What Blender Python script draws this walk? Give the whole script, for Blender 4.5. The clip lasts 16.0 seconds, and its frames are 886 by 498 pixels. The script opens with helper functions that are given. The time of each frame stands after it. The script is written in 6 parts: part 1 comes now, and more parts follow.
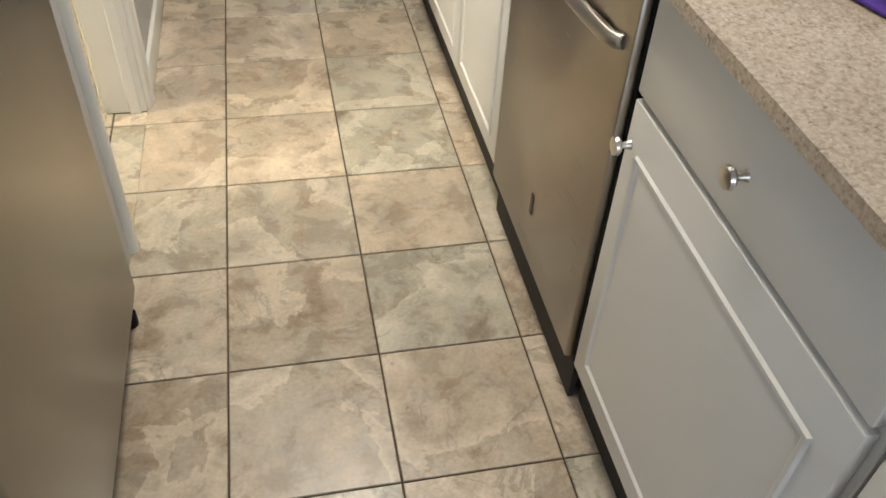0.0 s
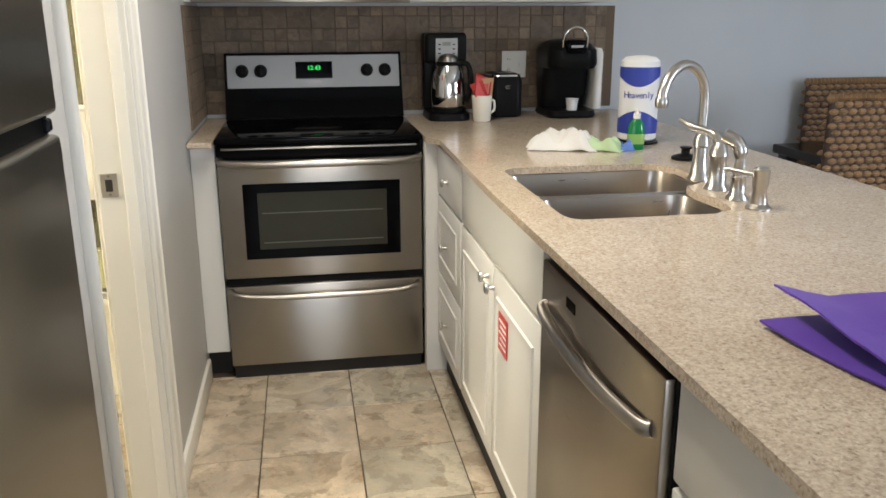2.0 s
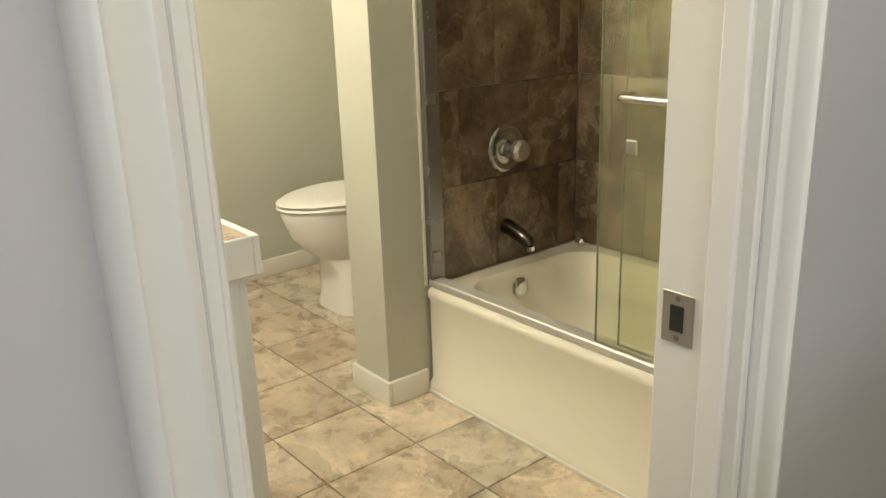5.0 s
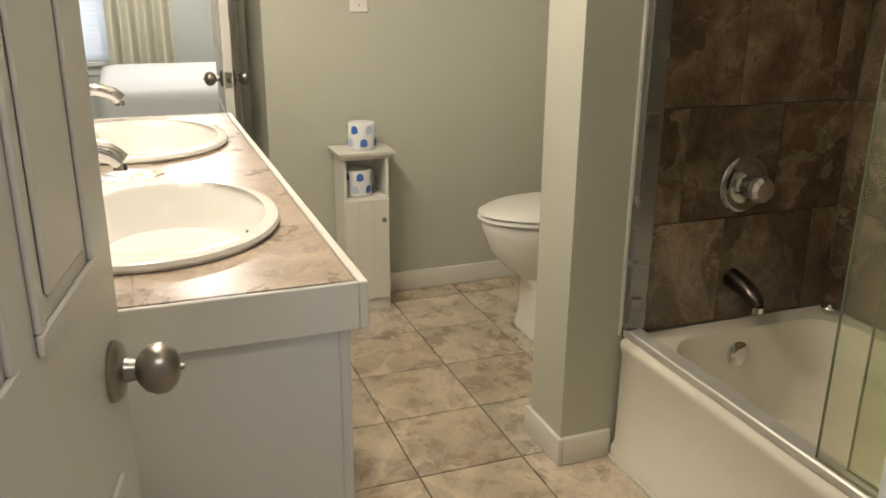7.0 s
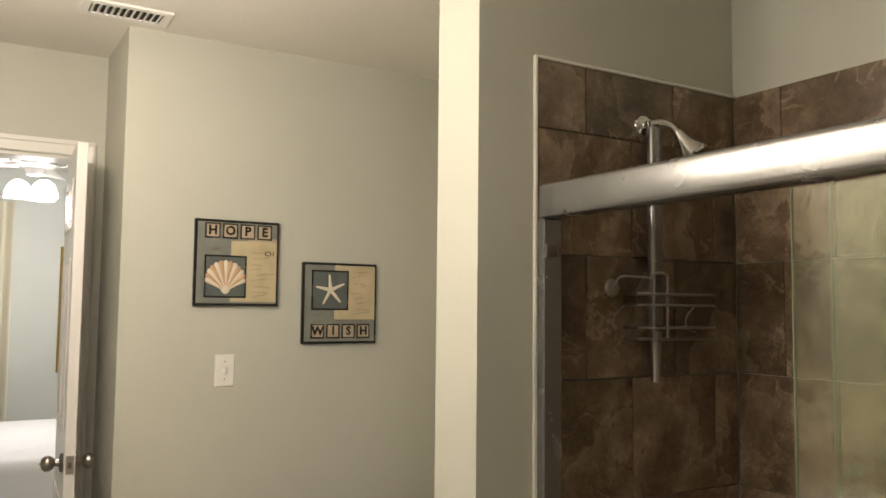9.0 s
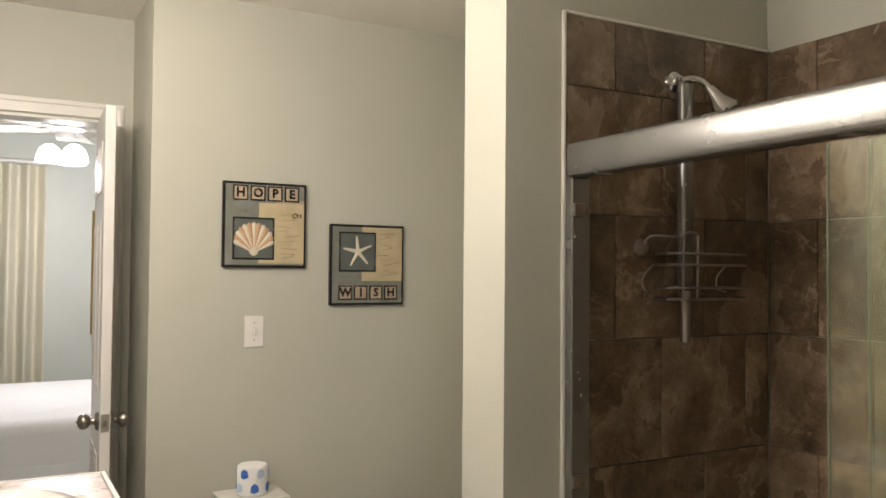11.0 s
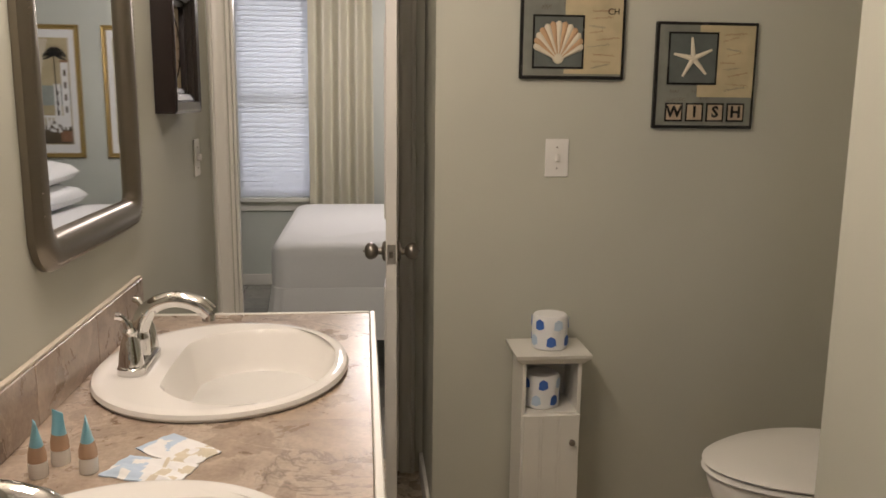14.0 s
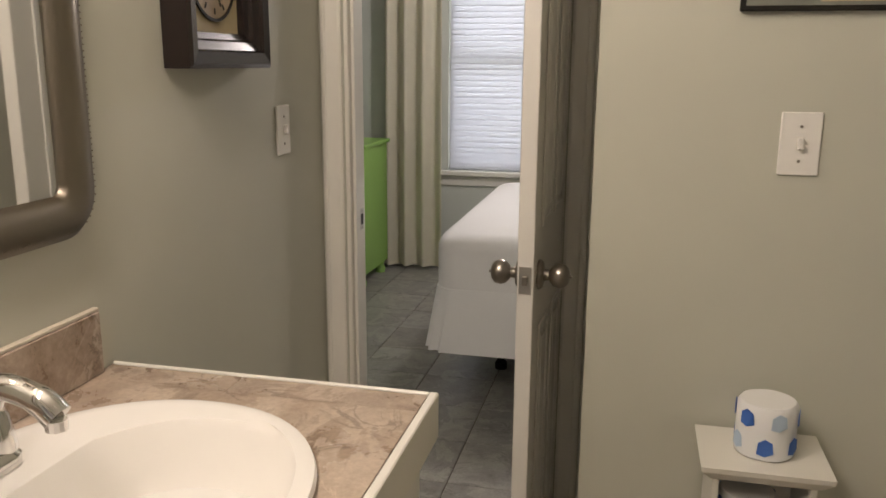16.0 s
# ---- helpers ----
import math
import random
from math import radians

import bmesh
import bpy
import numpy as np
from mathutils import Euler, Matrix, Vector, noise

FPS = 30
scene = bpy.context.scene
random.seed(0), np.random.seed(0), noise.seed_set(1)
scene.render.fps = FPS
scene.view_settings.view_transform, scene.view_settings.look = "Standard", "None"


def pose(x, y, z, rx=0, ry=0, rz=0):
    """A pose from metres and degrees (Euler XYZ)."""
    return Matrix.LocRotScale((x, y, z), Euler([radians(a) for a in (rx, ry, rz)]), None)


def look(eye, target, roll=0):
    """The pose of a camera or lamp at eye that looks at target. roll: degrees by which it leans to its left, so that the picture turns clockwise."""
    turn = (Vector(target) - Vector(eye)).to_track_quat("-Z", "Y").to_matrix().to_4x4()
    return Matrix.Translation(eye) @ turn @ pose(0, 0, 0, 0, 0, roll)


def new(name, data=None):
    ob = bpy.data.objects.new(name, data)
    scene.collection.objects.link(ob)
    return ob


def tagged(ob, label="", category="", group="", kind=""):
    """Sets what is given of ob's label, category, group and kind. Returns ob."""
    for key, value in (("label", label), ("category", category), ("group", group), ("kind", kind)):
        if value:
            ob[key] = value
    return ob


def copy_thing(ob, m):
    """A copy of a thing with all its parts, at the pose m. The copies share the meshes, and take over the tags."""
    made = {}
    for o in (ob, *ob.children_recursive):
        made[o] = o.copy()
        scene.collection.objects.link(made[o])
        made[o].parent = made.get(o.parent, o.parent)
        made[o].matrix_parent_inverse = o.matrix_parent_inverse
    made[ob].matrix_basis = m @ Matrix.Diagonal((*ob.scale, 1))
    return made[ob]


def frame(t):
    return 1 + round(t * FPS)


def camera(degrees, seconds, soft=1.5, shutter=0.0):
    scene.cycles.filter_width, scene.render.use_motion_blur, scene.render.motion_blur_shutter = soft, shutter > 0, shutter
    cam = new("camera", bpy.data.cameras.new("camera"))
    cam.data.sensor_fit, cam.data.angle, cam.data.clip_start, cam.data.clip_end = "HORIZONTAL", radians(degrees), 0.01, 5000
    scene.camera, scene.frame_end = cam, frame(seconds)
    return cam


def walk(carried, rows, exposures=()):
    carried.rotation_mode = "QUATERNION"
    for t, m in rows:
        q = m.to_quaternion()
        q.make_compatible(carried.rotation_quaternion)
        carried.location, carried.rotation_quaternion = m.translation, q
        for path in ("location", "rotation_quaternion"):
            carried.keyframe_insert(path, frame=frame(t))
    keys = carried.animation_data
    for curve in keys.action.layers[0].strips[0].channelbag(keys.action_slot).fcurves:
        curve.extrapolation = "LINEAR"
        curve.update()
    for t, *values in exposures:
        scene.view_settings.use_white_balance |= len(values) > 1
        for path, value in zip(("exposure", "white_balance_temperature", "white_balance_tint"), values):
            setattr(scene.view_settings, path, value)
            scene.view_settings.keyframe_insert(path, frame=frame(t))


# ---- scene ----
from mathutils.bvhtree import BVHTree
cam = camera(56.8, 16.0, soft=1.6)
PATH = [
    (0, (0.034, -0.045, 1.328), (0.378, 1.389, -0.022), 3.4),
    (0.5, (0.04, -0.045, 1.323), (0.423, 1.363, -0.045), 4.6),
    (1, (0.052, -0.055, 1.324), (0.501, 1.538, 0.201), 4.1),
    (1.5, (0.047, -0.053, 1.336), (0.429, 1.774, 0.618), 0.6),
    (2, (0.048, -0.047, 1.34), (0.37, 1.847, 0.787), -0.2),
    (2.5, (0.082, 0.075, 1.334), (0.299, 1.993, 0.809), -0.9),
    (3, (0.165, 0.367, 1.323), (-0.116, 2.285, 0.83), -2.7),
    (3.5, (0.152, 0.641, 1.304), (-0.427, 2.492, 0.815), -3.9),
    (4, (0.082, 0.926, 1.281), (-0.719, 2.694, 0.8), -4.6),
    (4.5, (0.118, 1.177, 1.302), (-1.128, 2.662, 0.811), -1.4),
    (5, (0.049, 1.347, 1.283), (-1.434, 2.543, 0.674), -2.0),
    (5.2, (0.006, 1.417, 1.284), (-1.509, 2.562, 0.655), -1.6),
    (7.3, (-0.221, 1.686, 1.296), (-2.005, 2.339, 0.67), 0.5),
    (7.5, (-0.267, 1.693, 1.315), (-2.037, 2.408, 0.717), 0.9),
    (8, (-0.349, 1.707, 1.367), (-2.12, 2.576, 1.04), 1.6),
    (8.5, (-0.364, 1.698, 1.393), (-2.109, 2.67, 1.285), 0.8),
    (9, (-0.347, 1.666, 1.457), (-2.061, 2.686, 1.601), 0.6),
    (9.2, (-0.347, 1.669, 1.467), (-2.058, 2.676, 1.706), 0.7),
    (11.5, (-0.365, 1.672, 1.428), (-2.164, 2.542, 1.354), 1.0),
    (12, (-0.45, 1.742, 1.37), (-2.38, 2.225, 1.165), 1.7),
    (12.5, (-0.649, 1.815, 1.372), (-2.601, 2.134, 1.078), 1.4),
    (13, (-0.776, 1.848, 1.386), (-2.728, 2.134, 1.057), 1.0),
    (13.5, (-0.821, 1.875, 1.4), (-2.776, 2.111, 1.05), 0.7),
    (14, (-0.883, 1.94, 1.392), (-2.842, 2.132, 1.034), 0.6),
    (14.5, (-1.021, 2.036, 1.363), (-2.979, 2.2, 0.986), 0.6),
    (15, (-1.277, 2.094, 1.376), (-3.23, 2.219, 0.962), 0.5),
    (15.5, (-1.529, 2.161, 1.381), (-3.475, 1.987, 0.951), -0.2),
    (16, (-1.724, 2.233, 1.363), (-3.623, 1.79, 0.92), 0.4),
]
EXPOSURES = [(0.0, -0.06, 6300, 8), (1.0, -0.12, 6350, 8), (1.5, -0.28, 6350, 8), (2.0, -0.15, 6400, 8), (3.0, -0.05, 6450, 8), (4.0, -0.2, 6400, 7), (5.2, -0.8, 6400, 7), (7.3, -1.33, 6150, 15), (8.5, -1.45, 6150, 17), (9.2, -1.45, 6150, 18), (11.4, -1.42, 5850, 20), (12.2, -1.75, 5750, 22), (13.0, -2.05, 6200, 22), (14.5, -2.08, 6250, 23), (16.0, -1.8, 6250, 22)]
walk(cam, [(t, look(eye, target, roll)) for t, eye, target, roll in PATH], EXPOSURES)

# ---- world and light ----
world = bpy.data.worlds.new("world")
scene.world = world
world.use_nodes = True
sky = world.node_tree.nodes.new("ShaderNodeTexSky")
sky.sky_type, sky.sun_disc = "NISHITA", False
sky.sun_elevation, sky.sun_rotation = radians(35), radians(200)
world.node_tree.links.new(sky.outputs[0], world.node_tree.nodes["Background"].inputs[0])
world.node_tree.nodes["Background"].inputs[1].default_value = 0.1


def area_lamp(name, eye, target, sx, sy, watts, color):
    data = bpy.data.lights.new(name, "AREA")
    data.shape, data.size, data.size_y = "RECTANGLE", sx, sy
    data.energy, data.color = watts, color
    ob = new(name, data)
    ob.matrix_world = look(eye, target)
    return ob


COOL = (0.77, 0.85, 1.0)
kl = area_lamp("kitchen_ceiling_lamp", (0.15, 1.75, 2.43), (0.15, 1.75, 0), 0.35, 1.2, 22, (1.0, 0.90, 0.76))
kl.data.spread = radians(125)
area_lamp("living_window_lamp", (0.55, -3.45, 1.3), (0.55, 0, 1.2), 2.5, 1.7, 66, COOL)
area_lamp("dining_window_lamp", (3.88, 0.5, 1.35), (0, 1.2, 1.1), 1.5, 0.8, 105, COOL)
for vx in (-2.42, -2.05, -1.68):
    bulb = bpy.data.lights.new("vanity_bulb", "POINT")
    bulb.energy, bulb.color, bulb.shadow_soft_size = 52, (1.0, 0.885, 0.69), 0.06
    new("vanity_bulb", bulb).location = (vx, 1.66, 2.07)
area_lamp("bedroom_window_lamp", (-7.30, 1.33, 1.4), (-4.0, 1.4, 1.2), 0.62, 1.45, 52, (0.98, 0.98, 1.0))


# ---- material kit ----
class Nodes:
    """A small wrapper round one material's node tree."""

    def __init__(self, name, rough=0.5, metal=0.0):
        self.mat = bpy.data.materials.new(name)
        self.mat.use_nodes = True
        self.tree = self.mat.node_tree
        self.bsdf = self.tree.nodes["Principled BSDF"]
        self.bsdf.inputs["Roughness"].default_value = rough
        self.bsdf.inputs["Metallic"].default_value = metal
        self.coords = None

    def add(self, kind, **inputs):
        n = self.tree.nodes.new(kind)
        for k, v in inputs.items():
            k = k.replace("_", " ")
            if hasattr(v, "is_output"):
                self.tree.links.new(v, n.inputs[k])
            else:
                n.inputs[k].default_value = v
        return n

    def link(self, a, b):
        self.tree.links.new(a, b)

    def place(self, shift=False, stretch=(1, 1, 1)):
        geo = self.tree.nodes.new("ShaderNodeNewGeometry")
        out = geo.outputs["Position"]
        m = self.tree.nodes.new("ShaderNodeVectorMath")
        m.operation = "MULTIPLY"
        self.link(out, m.inputs[0])
        m.inputs[1].default_value = stretch
        out = m.outputs[0]
        if shift:
            info = self.tree.nodes.new("ShaderNodeObjectInfo")
            k = self.tree.nodes.new("ShaderNodeVectorMath")
            k.operation = "MULTIPLY_ADD"
            comb = self.tree.nodes.new("ShaderNodeCombineXYZ")
            for n in range(3):
                self.link(info.outputs["Random"], comb.inputs[n])
            self.link(comb.outputs[0], k.inputs[0])
            k.inputs[1].default_value = (37.0, 71.0, 53.0)
            self.link(out, k.inputs[2])
            out = k.outputs[0]
        return out

    def noise(self, vec, scale, detail=4, rough=0.55, distort=0.0):
        n = self.add("ShaderNodeTexNoise", Scale=scale, Detail=detail, Roughness=rough, Distortion=distort)
        self.link(vec, n.inputs["Vector"])
        return n.outputs["Fac"]

    def ramp(self, fac, *stops):
        n = self.tree.nodes.new("ShaderNodeValToRGB")
        el = n.color_ramp.elements
        while len(el) < len(stops):
            el.new(0.5)
        for e, (p, c) in zip(el, stops):
            e.position = p
            e.color = (*c, 1) if len(c) == 3 else c
        self.link(fac, n.inputs["Fac"])
        return n.outputs["Color"]

    def mix(self, fac, a, b, mode="MIX"):
        n = self.tree.nodes.new("ShaderNodeMix")
        n.data_type, n.blend_type = "RGBA", mode
        for v, k in ((fac, 0), (a, 6), (b, 7)):
            if hasattr(v, "is_output"):
                self.link(v, n.inputs[k])
            else:
                n.inputs[k].default_value = (*v, 1) if isinstance(v, tuple) and len(v) == 3 else v
        return n.outputs[2]

    def bump(self, height, strength=0.2, dist=0.002):
        n = self.add("ShaderNodeBump", Strength=strength, Distance=dist)
        self.link(height, n.inputs["Height"])
        self.link(n.outputs[0], self.bsdf.inputs["Normal"])

    def color(self, c):
        if hasattr(c, "is_output"):
            self.link(c, self.bsdf.inputs["Base Color"])
        else:
            self.bsdf.inputs["Base Color"].default_value = (*c, 1)
        return self


def paint(name, c, rough=0.55, grain=0.12, bump=0.25, scale=60):
    """Painted wall or wood: faint mottling at two scales and roller texture."""
    m = Nodes(name, rough)
    p = m.place()
    big, small = m.noise(p, 1.7, 3), m.noise(p, scale, 3)
    dark = tuple(v * (1 - grain) for v in c)
    m.color(m.mix(big, dark, tuple(min(1, v * (1 + grain * 0.6)) for v in c)))
    m.bump(small, bump, 0.0012)
    return m.mat


def plain(name, c, rough=0.4, metal=0.0, var=0.08):
    m = Nodes(name, rough, metal)
    p = m.place()
    n = m.noise(p, 14, 3)
    m.color(m.mix(n, tuple(v * (1 - var) for v in c), tuple(min(1, v * (1 + var)) for v in c)))
    r = m.add("ShaderNodeMapRange", To_Min=max(0.02, rough - (0.015 if metal else 0.06)), To_Max=rough + (0.015 if metal else 0.06))
    m.link(n, r.inputs["Value"])
    m.link(r.outputs[0], m.bsdf.inputs["Roughness"])
    return m.mat


def brushed(name, c, rough=0.3, stretch=(1, 1, 60), bump=0.06, grain=0.0, vary=0.015):
    m = Nodes(name, rough, 1.0)
    if grain:
        tan = m.tree.nodes.new("ShaderNodeTangent")
        tan.direction_type, tan.axis = "RADIAL", "Z"
        m.link(tan.outputs[0], m.bsdf.inputs["Tangent"])
        m.bsdf.inputs["Anisotropic"].default_value = grain
        m.bsdf.inputs["Anisotropic Rotation"].default_value = 0.25
    p = m.place(stretch=stretch)
    n = m.noise(p, 9, 4)
    cloud = m.noise(m.place(), 3.0, 3)
    m.color(m.mix(cloud, tuple(v * 0.86 for v in c), c))
    r = m.add("ShaderNodeMapRange", To_Min=rough - vary, To_Max=rough + vary)
    m.link(n, r.inputs["Value"])
    m.link(r.outputs[0], m.bsdf.inputs["Roughness"])
    m.bump(n, bump, 0.0008)
    return m.mat


def marble_tile(name, cols, rough=0.35, scale=3.2, vein=0.5, pale=0.0, drifts=0.62, tones=((0.84, 0.82, 0.80), (1, 1, 1), (0.90, 0.90, 0.92))):
    """Stone-look glazed tile: cloudy patches with hard-edged drifts, dark cracks and pale threads."""
    m = Nodes(name, rough)
    p = m.place(True)
    a = m.noise(p, scale, 12, 0.68, 0.25)
    b = m.noise(p, scale * 2.8, 9, 0.66, 0.4)
    cloud = m.ramp(a, (0.33, cols[0]), (0.43, cols[1]), (0.50, cols[2]), (0.57, cols[1]), (0.68, cols[3]))
    fine = m.ramp(b, (0.34, tuple(v * 0.8 for v in cols[0])), (0.5, cols[1]), (0.64, cols[3]))
    col = m.mix(0.33, cloud, fine)
    # pale drifts: one crisp rim, fading out on the other side
    drift = m.ramp(m.noise(p, scale * 0.9, 10, 0.56, 0.5), (0.488, (0, 0, 0)), (0.498, (1, 1, 1)), (0.60, (0, 0, 0)))
    col = m.mix(m.mix(drifts, (0, 0, 0), drift), col, cols[3])
    grit = m.ramp(m.noise(p, scale * 30, 3, 0.6), (0.3, (0.86, 0.85, 0.84)), (0.7, (1.08, 1.08, 1.08)))
    col = m.mix(1.0, col, grit, "MULTIPLY")
    v = m.noise(p, scale * 1.4, 9, 0.62, 1.2)
    line = m.ramp(v, (0.478, (0, 0, 0)), (0.498, (1, 1, 1)), (0.502, (1, 1, 1)), (0.522, (0, 0, 0)))
    spot = m.ramp(m.noise(p, scale * 1.1, 3), (0.5, (0, 0, 0)), (0.62, (1, 1, 1)))
    veins = m.mix(1.0, line, spot, "MULTIPLY")
    col = m.mix(m.mix(vein, (0, 0, 0), veins), col, tuple(v * 0.45 for v in cols[0]))
    if pale:
        w = m.noise(p, scale * 0.8, 8, 0.6, 1.6)
        thread = m.ramp(w, (0.487, (0, 0, 0)), (0.5, (1, 1, 1)), (0.513, (0, 0, 0)))
        gate = m.ramp(m.noise(p, scale * 1.7, 3), (0.48, (0, 0, 0)), (0.60, (1, 1, 1)))
        thread = m.mix(1.0, thread, gate, "MULTIPLY")
        col = m.mix(m.mix(pale, (0, 0, 0), thread), col, tuple(min(1, v * 1.35) for v in cols[3]))
    info = m.tree.nodes.new("ShaderNodeObjectInfo")
    n = len(tones) - 1
    tone = m.ramp(info.outputs["Random"], *((k / n, c) for k, c in enumerate(tones)))
    m.color(m.mix(1.0, col, tone, "MULTIPLY"))
    r = m.add("ShaderNodeMapRange", To_Min=rough - 0.1, To_Max=rough + 0.15)
    m.link(b, r.inputs["Value"])
    m.link(r.outputs[0], m.bsdf.inputs["Roughness"])
    m.bump(b, 0.12, 0.002)
    return m.mat


def granite(name):
    """Polished granite: cream and tan grains with scattered dark flecks."""
    m = Nodes(name, 0.16)
    p = m.place()
    v = m.add("ShaderNodeTexVoronoi", Scale=260.0)
    m.link(p, v.inputs["Vector"])
    n = m.noise(p, 150, 5, 0.65)
    specks = m.ramp(v.outputs["Color"], (0.05, (0.10, 0.075, 0.055)), (0.18, (0.36, 0.275, 0.195)), (0.45, (0.53, 0.435, 0.335)), (0.75, (0.62, 0.535, 0.43)), (0.95, (0.80, 0.73, 0.63)))
    soft = m.ramp(n, (0.33, (0.24, 0.18, 0.13)), (0.42, (0.49, 0.395, 0.30)), (0.60, (0.67, 0.57, 0.455)))
    col = m.mix(0.58, specks, soft)
    fleck = m.ramp(m.noise(p, 120, 2, 0.5, 0.8), (0.265, (1, 1, 1)), (0.31, (0, 0, 0)))
    col = m.mix(m.mix(0.5, (0, 0, 0), fleck), col, (0.045, 0.035, 0.03))
    cloud = m.ramp(m.noise(p, 5, 3), (0.3, (0.86, 0.84, 0.82)), (0.7, (1, 1, 1)))
    m.color(m.mix(1.0, col, cloud, "MULTIPLY"))
    return m.mat


def emitter(name, c, strength):
    m = Nodes(name)
    m.bsdf.inputs["Emission Color"].default_value = (*c, 1)
    m.bsdf.inputs["Emission Strength"].default_value = strength
    m.color(c)
    return m.mat


def pane_glass(name, tint, haze):
    """Thin clear pane: see-through tint, a little haze, gloss rising at grazing angles."""
    m = Nodes(name)
    t, d, g = m.add("ShaderNodeBsdfTransparent"), m.add("ShaderNodeBsdfDiffuse"), m.add("ShaderNodeBsdfGlossy", Roughness=0.04)
    t.inputs["Color"].default_value = (*tint, 1)
    d.inputs["Color"].default_value = (0.74, 0.76, 0.60, 1)
    a, b, fr = m.tree.nodes.new("ShaderNodeMixShader"), m.tree.nodes.new("ShaderNodeMixShader"), m.add("ShaderNodeMath")
    lw = m.add("ShaderNodeLayerWeight", Blend=0.5)
    pw = m.add("ShaderNodeMath")
    pw.operation, fr.operation = "POWER", "MULTIPLY_ADD"
    m.link(lw.outputs["Facing"], pw.inputs[0])
    pw.inputs[1].default_value = 5.0
    m.link(pw.outputs[0], fr.inputs[0])
    fr.inputs[1].default_value, fr.inputs[2].default_value = 0.45, 0.055
    a.inputs[0].default_value = haze
    m.link(t.outputs[0], a.inputs[1]), m.link(d.outputs[0], a.inputs[2])
    m.link(fr.outputs[0], b.inputs[0]), m.link(a.outputs[0], b.inputs[1]), m.link(g.outputs[0], b.inputs[2])
    m.link(b.outputs[0], m.tree.nodes["Material Output"].inputs[0])
    return m.mat


def cloth(name, c, rough=0.9, scale=220, wrinkle=0.0):
    m = Nodes(name, rough)
    p = m.place()
    weave, fold = m.noise(p, scale, 2), m.noise(p, 9, 3, 0.5, 0.6)
    m.color(m.mix(weave, tuple(v * 0.88 for v in c), c))
    h = m.mix(0.6 if wrinkle else 0.0, weave, fold)
    m.bump(h, 0.25 + wrinkle, 0.002 + 0.01 * wrinkle)
    m.bsdf.inputs["Sheen Weight"].default_value = 0.15
    return m.mat


def backlit(name, c, share):
    """Thin matt sheet that lets some light through."""
    m = Nodes(name, 0.5)
    tr, mx = m.add("ShaderNodeBsdfTranslucent"), m.tree.nodes.new("ShaderNodeMixShader")
    n = m.noise(m.place(), 14, 3)
    col = m.mix(n, tuple(v * 0.92 for v in c), c)
    m.color(col)
    m.link(col, tr.inputs["Color"])
    mx.inputs[0].default_value = share
    m.link(m.bsdf.outputs[0], mx.inputs[1]), m.link(tr.outputs[0], mx.inputs[2])
    m.link(mx.outputs[0], m.tree.nodes["Material Output"].inputs[0])
    return m.mat


M = {}
M["bath_paint"] = paint("sage_grey_paint", (0.505, 0.504, 0.43))
M["kitchen_paint"] = paint("pale_grey_paint", (0.53, 0.52, 0.505))
M["blue_paint"] = paint("blue_grey_paint", (0.57, 0.59, 0.61))
M["bedroom_paint"] = paint("pale_green_grey_paint", (0.58, 0.61, 0.56))
M["trim"] = paint("white_trim_paint", (0.76, 0.74, 0.68), 0.35, 0.05, 0.08, 40)
M["door_white"] = paint("white_door_paint", (0.72, 0.70, 0.66), 0.35, 0.05, 0.10, 50)
M["cabinet"] = paint("white_cabinet_paint", (0.74, 0.73, 0.70), 0.32, 0.04, 0.06, 30)
M["ceiling"] = paint("popcorn_ceiling", (0.76, 0.73, 0.66), 0.9, 0.05, 1.0, 70)
M["grout"] = plain("dark_grout", (0.085, 0.062, 0.045), 0.9)
M["floor_tile"] = marble_tile("floor_tile_stone", [(0.235, 0.175, 0.122), (0.455, 0.385, 0.302), (0.40, 0.37, 0.315), (0.76, 0.68, 0.57)], 0.26, 3.6, 0.45, 0.0, 0.62, ((0.84, 0.79, 0.72), (1.03, 1.0, 0.95), (0.88, 0.91, 0.88), (1.05, 1.01, 0.96), (0.93, 0.88, 0.80)))
M["bed_tile"] = marble_tile("grey_floor_tile_stone", [(0.15, 0.145, 0.13), (0.27, 0.265, 0.245), (0.23, 0.23, 0.22), (0.40, 0.39, 0.355)], 0.3, 4.0, 0.5)
M["shower_tile"] = marble_tile("brown_wall_tile_stone", [(0.048, 0.033, 0.021), (0.152, 0.110, 0.073), (0.105, 0.076, 0.050), (0.37, 0.285, 0.20)], 0.20, 3.2, 0.3, 0.4, 0.4, ((0.78, 0.78, 0.78), (1.05, 1.03, 1.0), (0.9, 0.87, 0.84), (1.2, 1.16, 1.12)))
M["vanity_tile"] = marble_tile("vanity_tile_stone", [(0.19, 0.132, 0.092), (0.39, 0.305, 0.235), (0.32, 0.248, 0.19), (0.56, 0.47, 0.385)], 0.27, 4.2, 0.55, 0.3)
M["splash_tile"] = marble_tile("tumbled_stone", [(0.10, 0.070, 0.043), (0.205, 0.149, 0.097), (0.16, 0.116, 0.075), (0.29, 0.216, 0.145)], 0.6, 9.0, 0.2, 0.0, 0.5, ((0.62, 0.60, 0.58), (1, 1, 1), (0.8, 0.78, 0.74), (1.25, 1.2, 1.12)))
M["splash_grout"] = plain("brown_grout", (0.15, 0.110, 0.073), 0.9)
M["vanity_grout"] = plain("tan_grout", (0.27, 0.215, 0.165), 0.8)
M["caulk"] = plain("beige_caulk", (0.56, 0.49, 0.40), 0.6)
M["granite"] = granite("speckled_granite")
